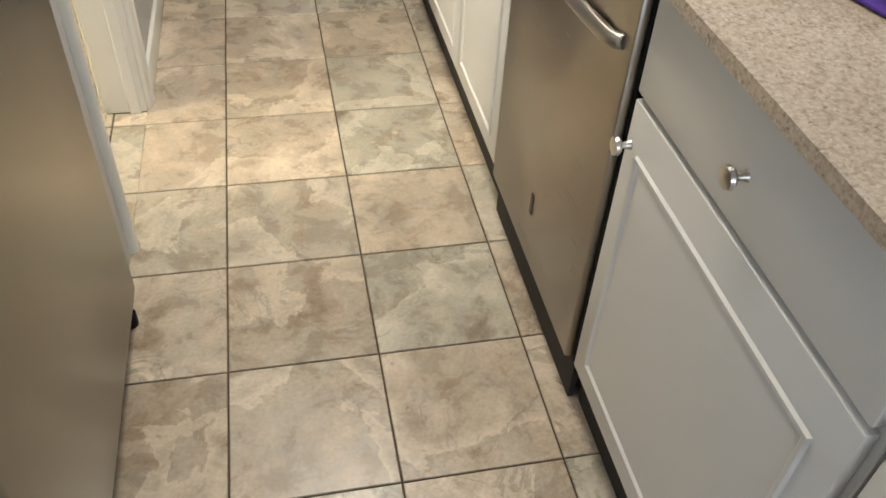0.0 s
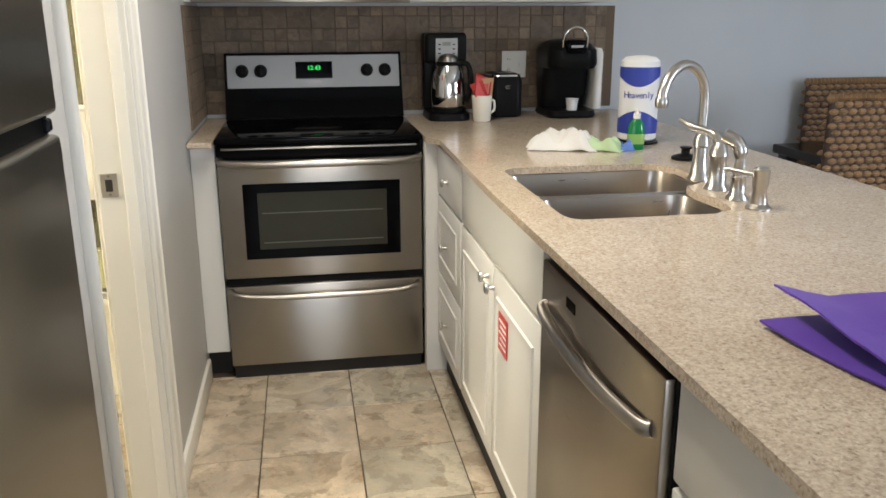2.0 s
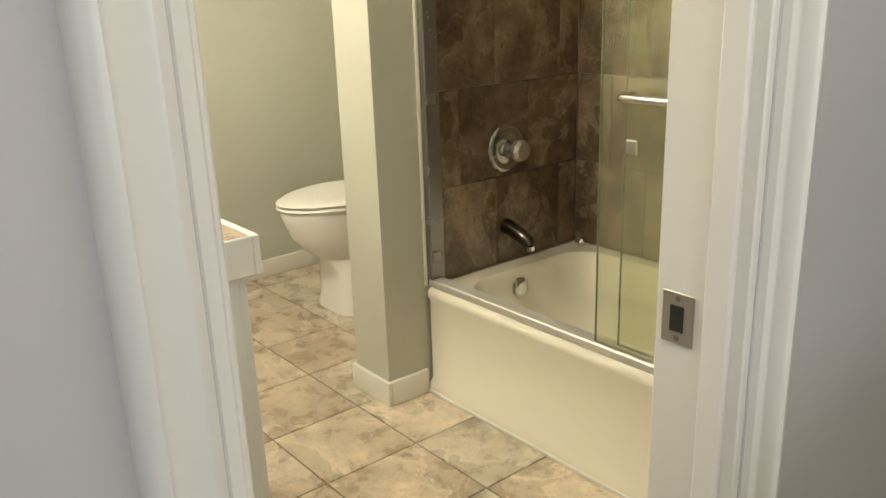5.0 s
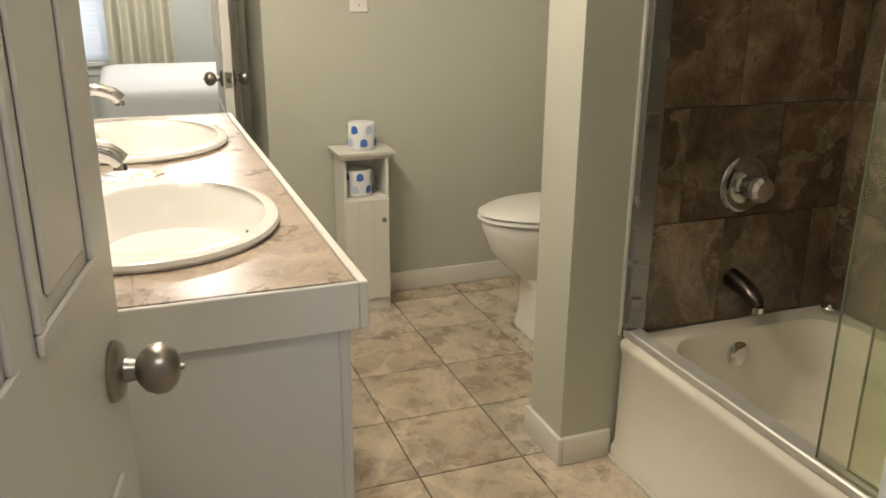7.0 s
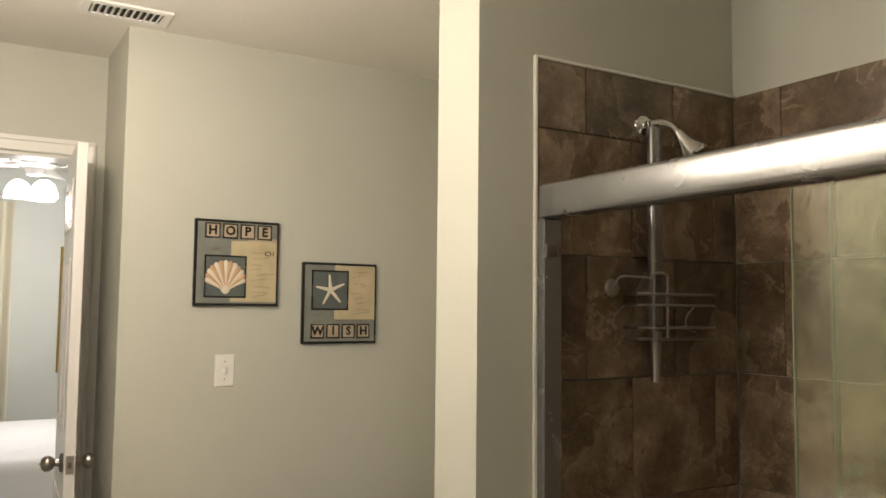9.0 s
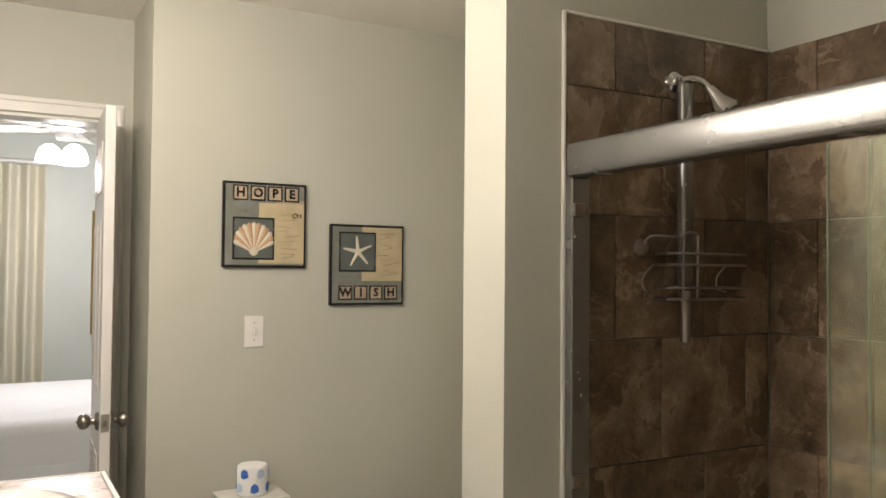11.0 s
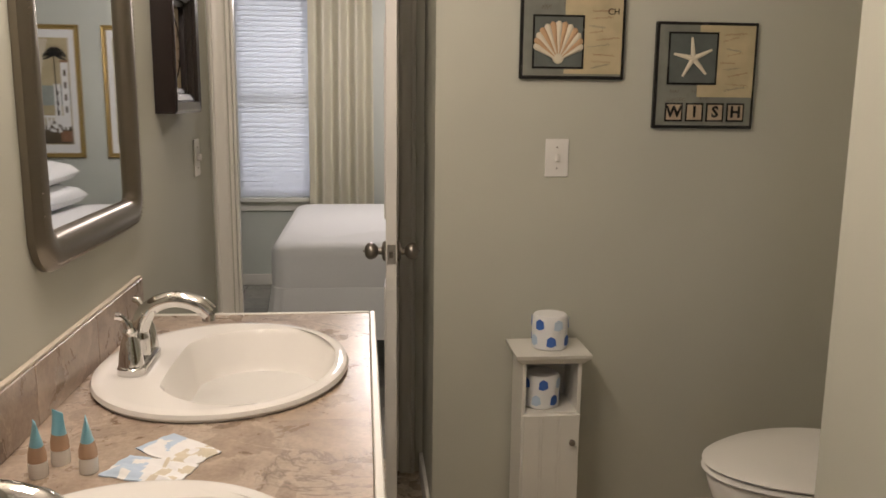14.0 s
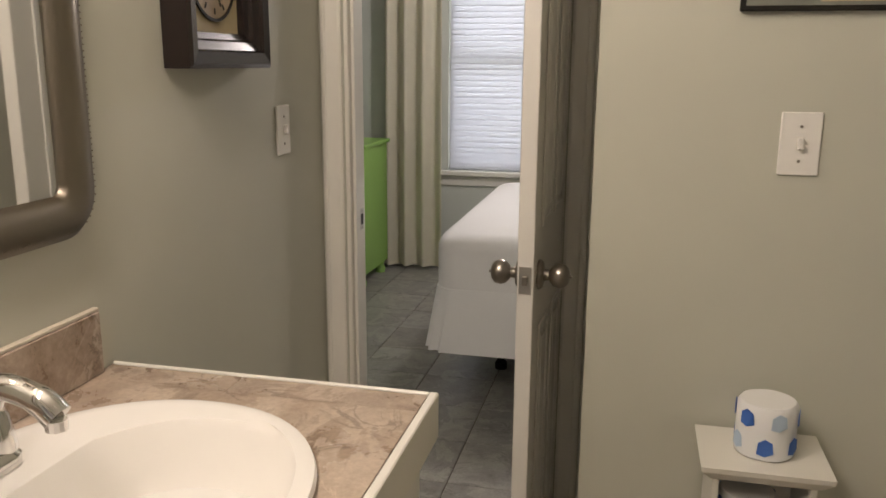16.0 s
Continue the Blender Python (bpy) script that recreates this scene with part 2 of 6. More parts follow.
M["steel"] = brushed("brushed_steel", (0.36, 0.325, 0.285), 0.28, (1, 1, 60), 0.012)
M["steel_h"] = brushed("brushed_steel_level", (0.39, 0.362, 0.325), 0.31, (1, 1, 60), 0.004, 0.97)
M["fridge_steel"] = brushed("fridge_steel", (0.33, 0.31, 0.265), 0.30, (1, 260, 1), 0.0, 0.0, 0.012)
M["sink_steel"] = brushed("sink_steel", (0.48, 0.435, 0.385), 0.28, (1, 40, 1))
M["chrome"] = plain("chrome", (0.68, 0.67, 0.655), 0.08, 1.0, 0.03)
M["nickel"] = plain("satin_nickel", (0.54, 0.52, 0.49), 0.29, 1.0, 0.05)
M["pewter"] = plain("dark_nickel", (0.34, 0.31, 0.28), 0.30, 1.0, 0.06)
# chrome darkened in its colour for the dim shower it mirrors
M["chrome_in_shade"] = plain("shaded_chrome", (0.44, 0.43, 0.41), 0.10, 1.0, 0.04)
M["panel_grey"] = plain("grey_panel_metal", (0.33, 0.325, 0.315), 0.45, 0.5, 0.04)
M["dark_line"] = plain("dim_rack_metal", (0.12, 0.115, 0.10), 0.35, 0.6, 0.1)
M["spout_dark"] = plain("dark_bronze_metal", (0.10, 0.085, 0.075), 0.28, 1.0, 0.06)
M["black_glass"] = plain("black_glass", (0.0025, 0.0025, 0.003), 0.07, 0.0, 0.1)
M["black"] = plain("black_plastic", (0.010, 0.010, 0.010), 0.32)
# near-black: painted shade for toe kicks and holes, also plain dark plastic
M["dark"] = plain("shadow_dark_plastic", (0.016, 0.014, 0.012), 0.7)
M["oven_glass"] = plain("oven_window_glass", (0.045, 0.045, 0.035), 0.08)
M["porcelain"] = plain("white_porcelain", (0.84, 0.815, 0.775), 0.10, 0.0, 0.02)
M["tub"] = plain("enamel_tub", (0.80, 0.76, 0.66), 0.16, 0.0, 0.02)
M["white"] = plain("white_plastic", (0.78, 0.76, 0.72), 0.35, 0.0, 0.03)
M["mirror"] = plain("mirror_silver", (0.90, 0.91, 0.90), 0.01, 1.0, 0.0)
M["bronze"] = brushed("pewter_bronze_frame", (0.27, 0.235, 0.19), 0.34, (8, 8, 8), 0.04)
M["dark_wood"] = plain("espresso_wood", (0.014, 0.009, 0.008), 0.24)
M["shower_glass"] = pane_glass("shower_glass_pane", (0.96, 0.972, 0.90), 0.045)
M["glass_edge"] = plain("green_glass_edge", (0.20, 0.22, 0.15), 0.15, 0.0, 0.1)
M["linen"] = cloth("white_bed_linen", (0.84, 0.84, 0.84), 0.85, 300, 0.25)
M["terry"] = cloth("white_terry", (0.82, 0.80, 0.76), 0.95, 420, 0.4)
M["curtain"] = backlit("ivory_curtain", (0.84, 0.80, 0.66), 0.3)
M["aluminium"] = plain("satin_aluminium", (0.30, 0.295, 0.285), 0.27, 0.8, 0.04)
M["blind"] = backlit("white_blind_slat", (0.78, 0.80, 0.83), 0.45)
M["green_paint"] = paint("apple_green_paint", (0.28, 0.50, 0.12), 0.4)
M["satin_track"] = plain("satin_track_metal", (0.60, 0.585, 0.55), 0.45, 0.45, 0.04)
M["gold"] = plain("antique_gold", (0.42, 0.29, 0.10), 0.38, 0.7)
M["paper"] = plain("white_paper", (0.82, 0.82, 0.82), 0.7, 0.0, 0.03)
M["ink"] = plain("grey_ink", (0.12, 0.12, 0.14), 0.7)
M["purple"] = cloth("purple_bag_fabric", (0.10, 0.025, 0.38), 0.55, 350, 0.2)
M["blue_print"] = plain("blue_print", (0.03, 0.055, 0.36), 0.5)
M["red"] = plain("red_label", (0.52, 0.05, 0.045), 0.5)
M["green_soap"] = plain("green_soap_bottle", (0.01, 0.20, 0.06), 0.15)
M["rattan"] = plain("woven_rattan", (0.30, 0.175, 0.08), 0.45, 0.0, 0.45)
M["lcd"] = emitter("green_display_light", (0.05, 1.0, 0.15), 1.5)
M["lamp_glass"] = emitter("lit_lamp_glass", (1.0, 0.95, 0.86), 13.0)
M["frame_black"] = plain("black_frame_paint", (0.012, 0.011, 0.010), 0.26)
M["cream"] = plain("cream_print", (0.47, 0.395, 0.245), 0.6, 0.0, 0.3)
M["slate_print"] = plain("slate_print", (0.175, 0.182, 0.155), 0.6, 0.0, 0.45)
M["teal_print"] = plain("teal_print", (0.085, 0.098, 0.09), 0.6, 0.0, 0.5)
M["shell"] = plain("shell_print", (0.46, 0.29, 0.16), 0.6, 0.0, 0.3)
M["print_sea"] = plain("print_sea", (0.30, 0.34, 0.32), 0.6, 0.0, 0.2)
M["print_shade"] = plain("print_shadow", (0.10, 0.075, 0.045), 0.6, 0.0, 0.3)
M["print_roof"] = plain("print_roof", (0.26, 0.13, 0.07), 0.6, 0.0, 0.2)
M["star"] = plain("starfish_print", (0.62, 0.56, 0.44), 0.6, 0.0, 0.15)
M["sky_soft"] = plain("pale_blue_print", (0.50, 0.62, 0.76), 0.5)
M["roll_blue"] = plain("mid_blue_print", (0.05, 0.14, 0.46), 0.5)
M["tan_block"] = plain("tan_block_print", (0.38, 0.30, 0.21), 0.6, 0.0, 0.35)


for k in ("black_glass", "black", "oven_glass"):
    M[k].node_tree.nodes["Principled BSDF"].inputs["Specular IOR Level"].default_value = 0.06


# ---- shape kit ----
def part(name, bm, mat, parent=None, label="", smooth=False, m=None):
    me = bpy.data.meshes.new(name)
    bmesh.ops.recalc_face_normals(bm, faces=bm.faces)
    bm.to_mesh(me)
    bm.free()
    if smooth:
        me.polygons.foreach_set("use_smooth", [True] * len(me.polygons))
        me.set_sharp_from_angle(angle=radians(40))
    if mat is not None:
        me.materials.append(M[mat])
    ob = new(name, me)
    if parent is not None:
        ob.parent = parent
    if m is not None:
        ob.matrix_basis = m
    if label:
        tagged(ob, label)
    return ob


def thing(name, label, category, at=(0, 0, 0), turn=0, group="", kind=""):
    ob = new(name)
    ob.empty_display_size = 0.05
    ob.matrix_basis = pose(*at, 0, 0, turn)
    return tagged(ob, label, category, group, kind)


def box(x0, x1, y0, y1, z0, z1, bev=0.0, seg=1, bm=None):
    b = bmesh.new()
    bmesh.ops.create_cube(b, size=1)
    for v in b.verts:
        v.co = Vector((x0 + (v.co.x + 0.5) * (x1 - x0), y0 + (v.co.y + 0.5) * (y1 - y0), z0 + (v.co.z + 0.5) * (z1 - z0)))
    if bev:
        bmesh.ops.bevel(b, geom=b.edges[:], offset=bev, segments=seg, profile=0.5, affect="EDGES")
    return joined(bm, b)


def joined(bm, b):
    if bm is None:
        return b
    me = bpy.data.meshes.new("join")
    b.to_mesh(me)
    b.free()
    bm.from_mesh(me)
    bpy.data.meshes.remove(me)
    return bm


def loft(rings, cap0=True, cap1=True, bm=None):
    b = bmesh.new()
    rows = [[b.verts.new(p) for p in r] for r in rings]
    n = len(rows[0])
    for r0, r1 in zip(rows, rows[1:]):
        for k in range(n):
            b.faces.new((r0[k], r0[(k + 1) % n], r1[(k + 1) % n], r1[k]))
    if cap0:
        b.faces.new(rows[0][::-1])
    if cap1:
        b.faces.new(rows[-1])
    return joined(bm, b)


def lathe(profile, n=28, at=(0, 0, 0), axis="z", bm=None, cap0=True, cap1=True):
    """Turned shape from (radius, height) pairs."""
    rings = []
    for r, h in profile:
        ring = []
        for k in range(n):
            a = 2 * math.pi * k / n
            c, s = r * math.cos(a), r * math.sin(a)
            p = {"z": (c, s, h), "x": (h, c, s), "y": (s, h, c)}[axis]
            ring.append((p[0] + at[0], p[1] + at[1], p[2] + at[2]))
        rings.append(ring)
    return loft(rings, cap0, cap1, bm)


def tube(points, r, n=10, bm=None):
    """A round bar along points; r is one radius or one for each point."""
    pts = [Vector(p) for p in points]
    rs = r if isinstance(r, (list, tuple)) else [r] * len(pts)
    rings, up = [], None
    for k, p in enumerate(pts):
        d = (pts[min(k + 1, len(pts) - 1)] - pts[max(k - 1, 0)]).normalized()
        if up is None:
            up = d.orthogonal().normalized()
        up = (up - d * up.dot(d)).normalized()
        side = d.cross(up)
        rings.append([p + rs[k] * (math.cos(2 * math.pi * j / n) * up + math.sin(2 * math.pi * j / n) * side) for j in range(n)])
    return loft(rings, True, True, bm)


def arc(points, steps=8):
    """A smooth line through points."""
    p = [Vector(q) for q in points]
    p = [2 * p[0] - p[1]] + p + [2 * p[-1] - p[-2]]
    out = []
    for k in range(1, len(p) - 2):
        for s in range(steps):
            t = s / steps
            out.append(0.5 * (2 * p[k] + (p[k + 1] - p[k - 1]) * t + (2 * p[k - 1] - 5 * p[k] + 4 * p[k + 1] - p[k + 2]) * t * t + (3 * p[k] - p[k - 1] - 3 * p[k + 1] + p[k + 2]) * t ** 3))
    return out + [p[-2]]


def rrect(x0, x1, y0, y1, r, z, n=8):
    """Corner-rounded rectangle ring."""
    out = []
    for cx, cy, a0 in ((x1 - r, y1 - r, 0), (x0 + r, y1 - r, 90), (x0 + r, y0 + r, 180), (x1 - r, y0 + r, 270)):
        for k in range(n + 1):
            a = radians(a0 + 90 * k / n)
            out.append((cx + r * math.cos(a), cy + r * math.sin(a), z))
    return out


def oval(cx, cy, rx, ry, z, n=40, power=2.0):
    out = []
    for k in range(n):
        a = 2 * math.pi * k / n
        c, s = math.cos(a), math.sin(a)
        out.append((cx + rx * math.copysign(abs(c) ** (2 / power), c), cy + ry * math.copysign(abs(s) ** (2 / power), s), z))
    return out


def slab(outer, holes, z0, z1):
    """A flat slab with holes through it."""
    b = bmesh.new()
    for loop in (outer, *holes):
        vs = [b.verts.new((x, y, z1)) for x, y in loop]
        for k in range(len(vs)):
            b.edges.new((vs[k], vs[(k + 1) % len(vs)]))
    bmesh.ops.triangle_fill(b, use_beauty=True, edges=b.edges[:])
    got = bmesh.ops.extrude_face_region(b, geom=b.faces[:])
    for v in got["geom"]:
        if isinstance(v, bmesh.types.BMVert):
            v.co.z = z0
    return b


def xy(ring):
    return [(p[0], p[1]) for p in ring]


def letters(text, size, mat, parent, m, depth=0.0008, heavy=0.0):
    cu = bpy.data.curves.new("text", "FONT")
    cu.body, cu.size, cu.extrude, cu.align_x, cu.align_y = text, size, depth, "CENTER", "CENTER"
    cu.resolution_u, cu.offset = 2, heavy
    tmp = new("text", cu)
    me = bpy.data.meshes.new_from_object(tmp.evaluated_get(bpy.context.evaluated_depsgraph_get()))
    bpy.data.objects.remove(tmp)
    bpy.data.curves.remove(cu)
    me.materials.clear()
    me.materials.append(M[mat])
    ob = new("lettering", me)
    ob.parent, ob.matrix_basis = parent, m
    return ob


# ---- structure ----
H = 2.44  # ceiling height
XW, XB = -0.352, -0.462  # kitchen and bath faces of the partition
YB = 3.565  # back wall
YV = 1.413  # vanity wall
XF = -3.35  # bath far wall
XD, XE = -3.80, -3.92  # bath and bedroom faces of the bedroom door wall
XN = -7.05  # bedroom window wall


def wall(name, x0, x1, y0, y1, z0=0.0, z1=H, mat="bath_paint", label="painted plaster wall"):
    ob = part(name, box(x0, x1, y0, y1, z0, z1), mat)
    return tagged(ob, label, "wall", kind="structure")


def two_faced(name, boxes, mats, label):
    """One wall of several boxes; each takes its own paint."""
    me = bpy.data.meshes.new(name)
    bm = bmesh.new()
    for k, (b, mi) in enumerate(boxes):
        n0 = len(bm.faces)
        box(*b, bm=bm)
        bm.faces.ensure_lookup_table()
        for f in bm.faces[n0:]:
            f.material_index = mi
    bmesh.ops.recalc_face_normals(bm, faces=bm.faces)
    bm.to_mesh(me)
    bm.free()
    for k in mats:
        me.materials.append(M[k])
    return tagged(new(name, me), label, "wall", kind="structure")


D1A, D1B, D2A, D2B, DH = 1.505, 2.072, 1.479, 2.065, 2.03
xm = (XW + XB) / 2
two_faced("wall_partition", [
    ((xm, XW, 1.315, D1A, 0, H), 0), ((XB, xm, 1.315, D1A, 0, H), 1),
    ((xm, XW, D1B, YB, 0, H), 0), ((XB, xm, D1B, YB, 0, H), 1),
    ((xm, XW, D1A, D1B, DH, H), 0), ((XB, xm, D1A, D1B, DH, H), 1)], ("kitchen_paint", "bath_paint"), "partition wall painted grey, with a door opening")
wall("wall_back_kitchen", XW - 0.05, 3.9, YB, YB + 0.12, mat="blue_paint", label="back wall painted blue-grey")
wall("wall_back_bath", XF - 0.12, XW - 0.05, YB, YB + 0.12, label="back wall of the bathroom, painted sage grey")
wall("wall_vanity", XD, XB, YV - 0.12, YV, label="vanity wall painted sage grey")
wall("wall_far_bath", XF - 0.12, XF, 2.155, YB, label="sage grey wall hung with two pictures")
wall("wall_return", XD, XF - 0.12, 2.155, 2.275, label="short return wall painted sage grey")
two_faced("wall_bedroom_door", [
    (((XD + XE) / 2, XD, YV - 0.12, D2A, 0, H), 0), ((XE, (XD + XE) / 2, -1.2, D2A, 0, H), 1),
    (((XD + XE) / 2, XD, D2B, 2.275, 0, H), 0), ((XE, (XD + XE) / 2, D2B, 4.2, 0, H), 1),
    (((XD + XE) / 2, XD, D2A, D2B, DH, H), 0), ((XE, (XD + XE) / 2, D2A, D2B, DH, H), 1)], ("bath_paint", "bedroom_paint"), "wall with the bedroom doorway")
wall("wall_stub", -2.10, -1.916, 2.692, YB, label="thick stub wall between tub and toilet")
# bedroom, with its window
WY0, WY1, WZ0, WZ1 = 1.02, 1.645, 0.665, 2.13
two_faced("wall_bedroom_window", [
    ((XN - 0.14, XN, -1.2, WY0, 0, H), 0), ((XN - 0.14, XN, WY1, 4.2, 0, H), 0),
    ((XN - 0.14, XN, WY0, WY1, 0, WZ0), 0), ((XN - 0.14, XN, WY0, WY1, WZ1, H), 0)], ("bedroom_paint",), "pale bedroom wall with a window")
wall("wall_bedroom_north", XN, XE, 4.2, 4.32, mat="bedroom_paint", label="pale bedroom wall")
wall("wall_bedroom_south", XN, XE, -1.32, -1.2, mat="bedroom_paint", label="pale bedroom wall")
# living side behind the walk
wall("wall_fridge_back", -1.12, -1.0, -3.5, 1.38, mat="kitchen_paint", label="pale grey wall behind the fridge")
wall("wall_fridge_side", -1.0, XB, 1.315, 1.38, mat="kitchen_paint", label="pale grey wall beside the fridge")
wall("wall_east", 3.9, 4.02, -3.5, YB + 0.12, mat="blue_paint", label="blue-grey dining room wall")
two_faced("wall_south", [
    ((-1.12, -0.75, -3.62, -3.5, 0, H), 0), ((1.85, 4.02, -3.62, -3.5, 0, H), 0),
    ((-0.75, 1.85, -3.62, -3.5, 0, 0.4), 0), ((-0.75, 1.85, -3.62, -3.5, 2.15, H), 0)], ("kitchen_paint",), "living room wall with a wide window")
for nm, a in (("ceiling_kitchen", (-1.12, 4.02, -3.62, YB + 0.12)), ("ceiling_bath", (XE, -1.12, YV - 0.12, YB + 0.12)), ("ceiling_bedroom", (XN - 0.14, XE, -1.32, 4.32))):
    tagged(part(nm, box(*a, H, H + 0.1), "ceiling"), "white popcorn-textured ceiling", "ceiling", kind="structure")
floor = tagged(part("floor", box(XN - 0.14, 4.02, -3.62, 4.32, -0.12, -0.004), "grout"), "stone-look ceramic tile floor with dark grout", "floor", kind="structure")
tagged(part("ground", box(-60, 60, -60, 60, -0.4, -0.3), "splash_grout"), "bare ground outside", "ground", kind="structure")


def run_of_base(name, pieces, h=0.085, label="white painted baseboard"):
    """Baseboards: (x0, x1, y0, y1) boards with an eased top edge."""
    bm = bmesh.new()
    for x0, x1, y0, y1 in pieces:
        box(x0, x1, y0, y1, 0.0, h, 0.004, 2, bm=bm)
    return tagged(part(name, bm, "trim", smooth=True), label, "baseboard", kind="structure")


t = 0.014
run_of_base("baseboard_kitchen", [(XW, XW + t, 2.14, 2.93)])
run_of_base("baseboard_bath", [(XF, XF + t, 2.16, YB), (-2.10 - t, -1.916 + t, 2.692 - t, 2.692), (-1.916, -1.916 + t, 2.693, 2.845), (-2.10 - t, -2.10, 2.693, YB), (XF + t, -2.10 - t, YB - t, YB), (XD + t, XF + 0.001, 2.155 - t, 2.155)])
run_of_base("baseboard_bedroom", [(XN, XN + t, -1.2, 4.2)])


def casing(name, x, out, ya, yb, h, label, wa=0.06):
    """Door trim on one wall face: stepped boards up both sides and across."""
    ob = thing(name, label, "door trim", kind="structure")
    w = 0.06
    for y0, y1, s in ((ya - wa, ya - 0.004, 1), (yb + 0.004, yb + w, -1)):
        a, d = (y0, 1) if s > 0 else (y1, -1)
        n = y1 - y0
        # profile from the outer edge inwards: (share of the width, thickness)
        prof = ((0, 0), (0.0, 0.008), (0.05, 0.014), (0.15, 0.019), (0.26, 0.020), (0.31, 0.0165), (0.36, 0.0155), (0.78, 0.0125), (0.83, 0.0135), (0.90, 0.0125), (1.0, 0.009), (1.0, 0))
        rings = [[(x + out * e, a + d * u * n, z) for u, e in prof] for z in (0.0, h + w - 0.004)]
        part("side_casing", loft(rings), "trim", ob, smooth=True)
    bm = box(min(x, x + out * 0.0135), max(x, x + out * 0.0135), ya - 0.003, yb + 0.003, h + 0.004, h + w - 0.003, 0.002)
    box(min(x, x + out * 0.020), max(x, x + out * 0.020), ya - wa + 0.003, yb + w - 0.003, h + w - 0.018, h + w + 0.002, 0.004, 2, bm=bm)
    part("head_casing", bm, "trim", ob)


casing("trim_kitchen_side", XW, 1, D1A, D1B, DH, "white moulded door casing", 0.05)
casing("trim_bath_side", XB, -1, D1A, D1B, DH, "white moulded door casing")
casing("trim_bedroom_door", XD, 1, D2A, D2B, DH, "white moulded door casing")


def jambs(name, x0, x1, ya, yb, strike_y, label):
    ob = thing(name, label, "door frame", kind="structure")
    xs = (x0 + x1) / 2
    part("jamb", box(x0, x1, ya, ya + 0.012, 0, DH - 0.013, 0.002), "trim", ob)
    part("jamb", box(x0, x1, yb - 0.012, yb, 0, DH - 0.013, 0.002), "trim", ob)
    part("head_jamb", box(x0, x1, ya, yb, DH - 0.012, DH, 0.002), "trim", ob)
    for y0, y1 in ((ya + 0.0125, ya + 0.022), (yb - 0.022, yb - 0.0125)):
        part("door_stop", box(xs + 0.01, xs + 0.04, y0, y1, 0, DH - 0.013, 0.002), "trim", ob)
    s = 1 if strike_y < (ya + yb) / 2 else -1
    y = (ya + 0.0125) if s > 0 else (yb - 0.0125)
    bm = box(xs - 0.045, xs - 0.005, min(y, y + s * 0.002), max(y, y + s * 0.002), 0.902, 0.962, 0.0008)
    plate = part("strike_plate", bm, "nickel", ob, "satin nickel strike plate")
    part("latch_hole", box(xs - 0.034, xs - 0.017, min(y + s * 0.0021, y + s * 0.003), max(y + s * 0.0021, y + s * 0.003), 0.917, 0.947), "dark", plate)
    for zz in (0.909, 0.955):
        part("screw", lathe([(0.0035, 0), (0.0035, 0.001)], 10, (xs - 0.025, y + s * 0.0025, zz), "y"), "pewter", plate)
    return ob


jambs("door_frame_1", XB, XW, D1A, D1B, D1B, "white bathroom door frame with a strike plate")
jambs("door_frame_2", XE, XD, D2A, D2B, D2A, "white bedroom door frame with a strike plate")


def knob(parent, x, y, z, s, axis="y"):
    """Door knob on a round rose, sticking out along s."""
    bm = lathe([(0.032, 0.0), (0.033, s * 0.004), (0.028, s * 0.010), (0.013, s * 0.013), (0.011, s * 0.024), (0.016, s * 0.027), (0.0235, s * 0.034), (0.0275, s * 0.045), (0.0255, s * 0.056), (0.018, s * 0.064), (0.010, s * 0.067), (0.0035, s * 0.068), (0.003, s * 0.072)], 26, (x, y, z), axis)
    return part("door_knob", bm, "pewter", parent, "brushed nickel ball door knob", True)


def door_leaf(name, width, label, hinge, turn, kz=0.92):
    """A six-panel leaf; local x runs from the hinge to the latch."""
    ob = thing(name, label, "door", hinge, turn, kind="structure")
    th = 0.035
    part("leaf", box(0.0, width, -th / 2, th / 2, 0.012, 2.015, 0.002), "door_white", ob)
    s = 0.085 if width > 0.5 else 0.075
    mid = width / 2
    cols = ((s, mid - 0.025), (mid + 0.025, width - s))
    for z0, z1 in ((0.20, 0.80), (1.02, 1.62), (1.72, 1.90)):
        for a, b in cols:
            for side in (1, -1):
                y = side * th / 2
                bm = bmesh.new()
                for (p, q, r_, u) in ((a, b, z0, z0 + 0.018), (a, b, z1 - 0.018, z1), (a, a + 0.018, z0 + 0.018, z1 - 0.018), (b - 0.018, b, z0 + 0.018, z1 - 0.018)):
                    box(p, q, min(y + side * 0.0005, y + side * 0.006), max(y + side * 0.0005, y + side * 0.006), r_, u, 0.002, bm=bm)
                box(a + 0.035, b - 0.035, min(y + side * 0.0005, y + side * 0.005), max(y + side * 0.0005, y + side * 0.005), z0 + 0.035, z1 - 0.035, 0.003, bm=bm)
                part("door_panel", bm, "door_white", ob)
    knob(ob, width - 0.06, th / 2 + 0.0005, kz, 1)
    knob(ob, width - 0.06, -th / 2 - 0.0005, kz, -1)
    plate = part("latch_plate", box(width + 0.0003, width + 0.002, -0.013, 0.013, 0.89, 0.95, 0.0006), "nickel", ob, "satin nickel latch plate")
    part("latch", box(width + 0.0022, width + 0.010, -0.006, 0.006, 0.91, 0.93, 0.002), "pewter", plate)
    for z in (0.25, 1.05, 1.78):
        bm = lathe([(0.006, z), (0.006, z + 0.09)], 10, (-0.004, th / 2, 0))
        box(-0.002, 0.03, th / 2 + 0.0004, th / 2 + 0.002, z, z + 0.09, bm=bm)
        part("hinge", bm, "pewter", ob)
    return ob


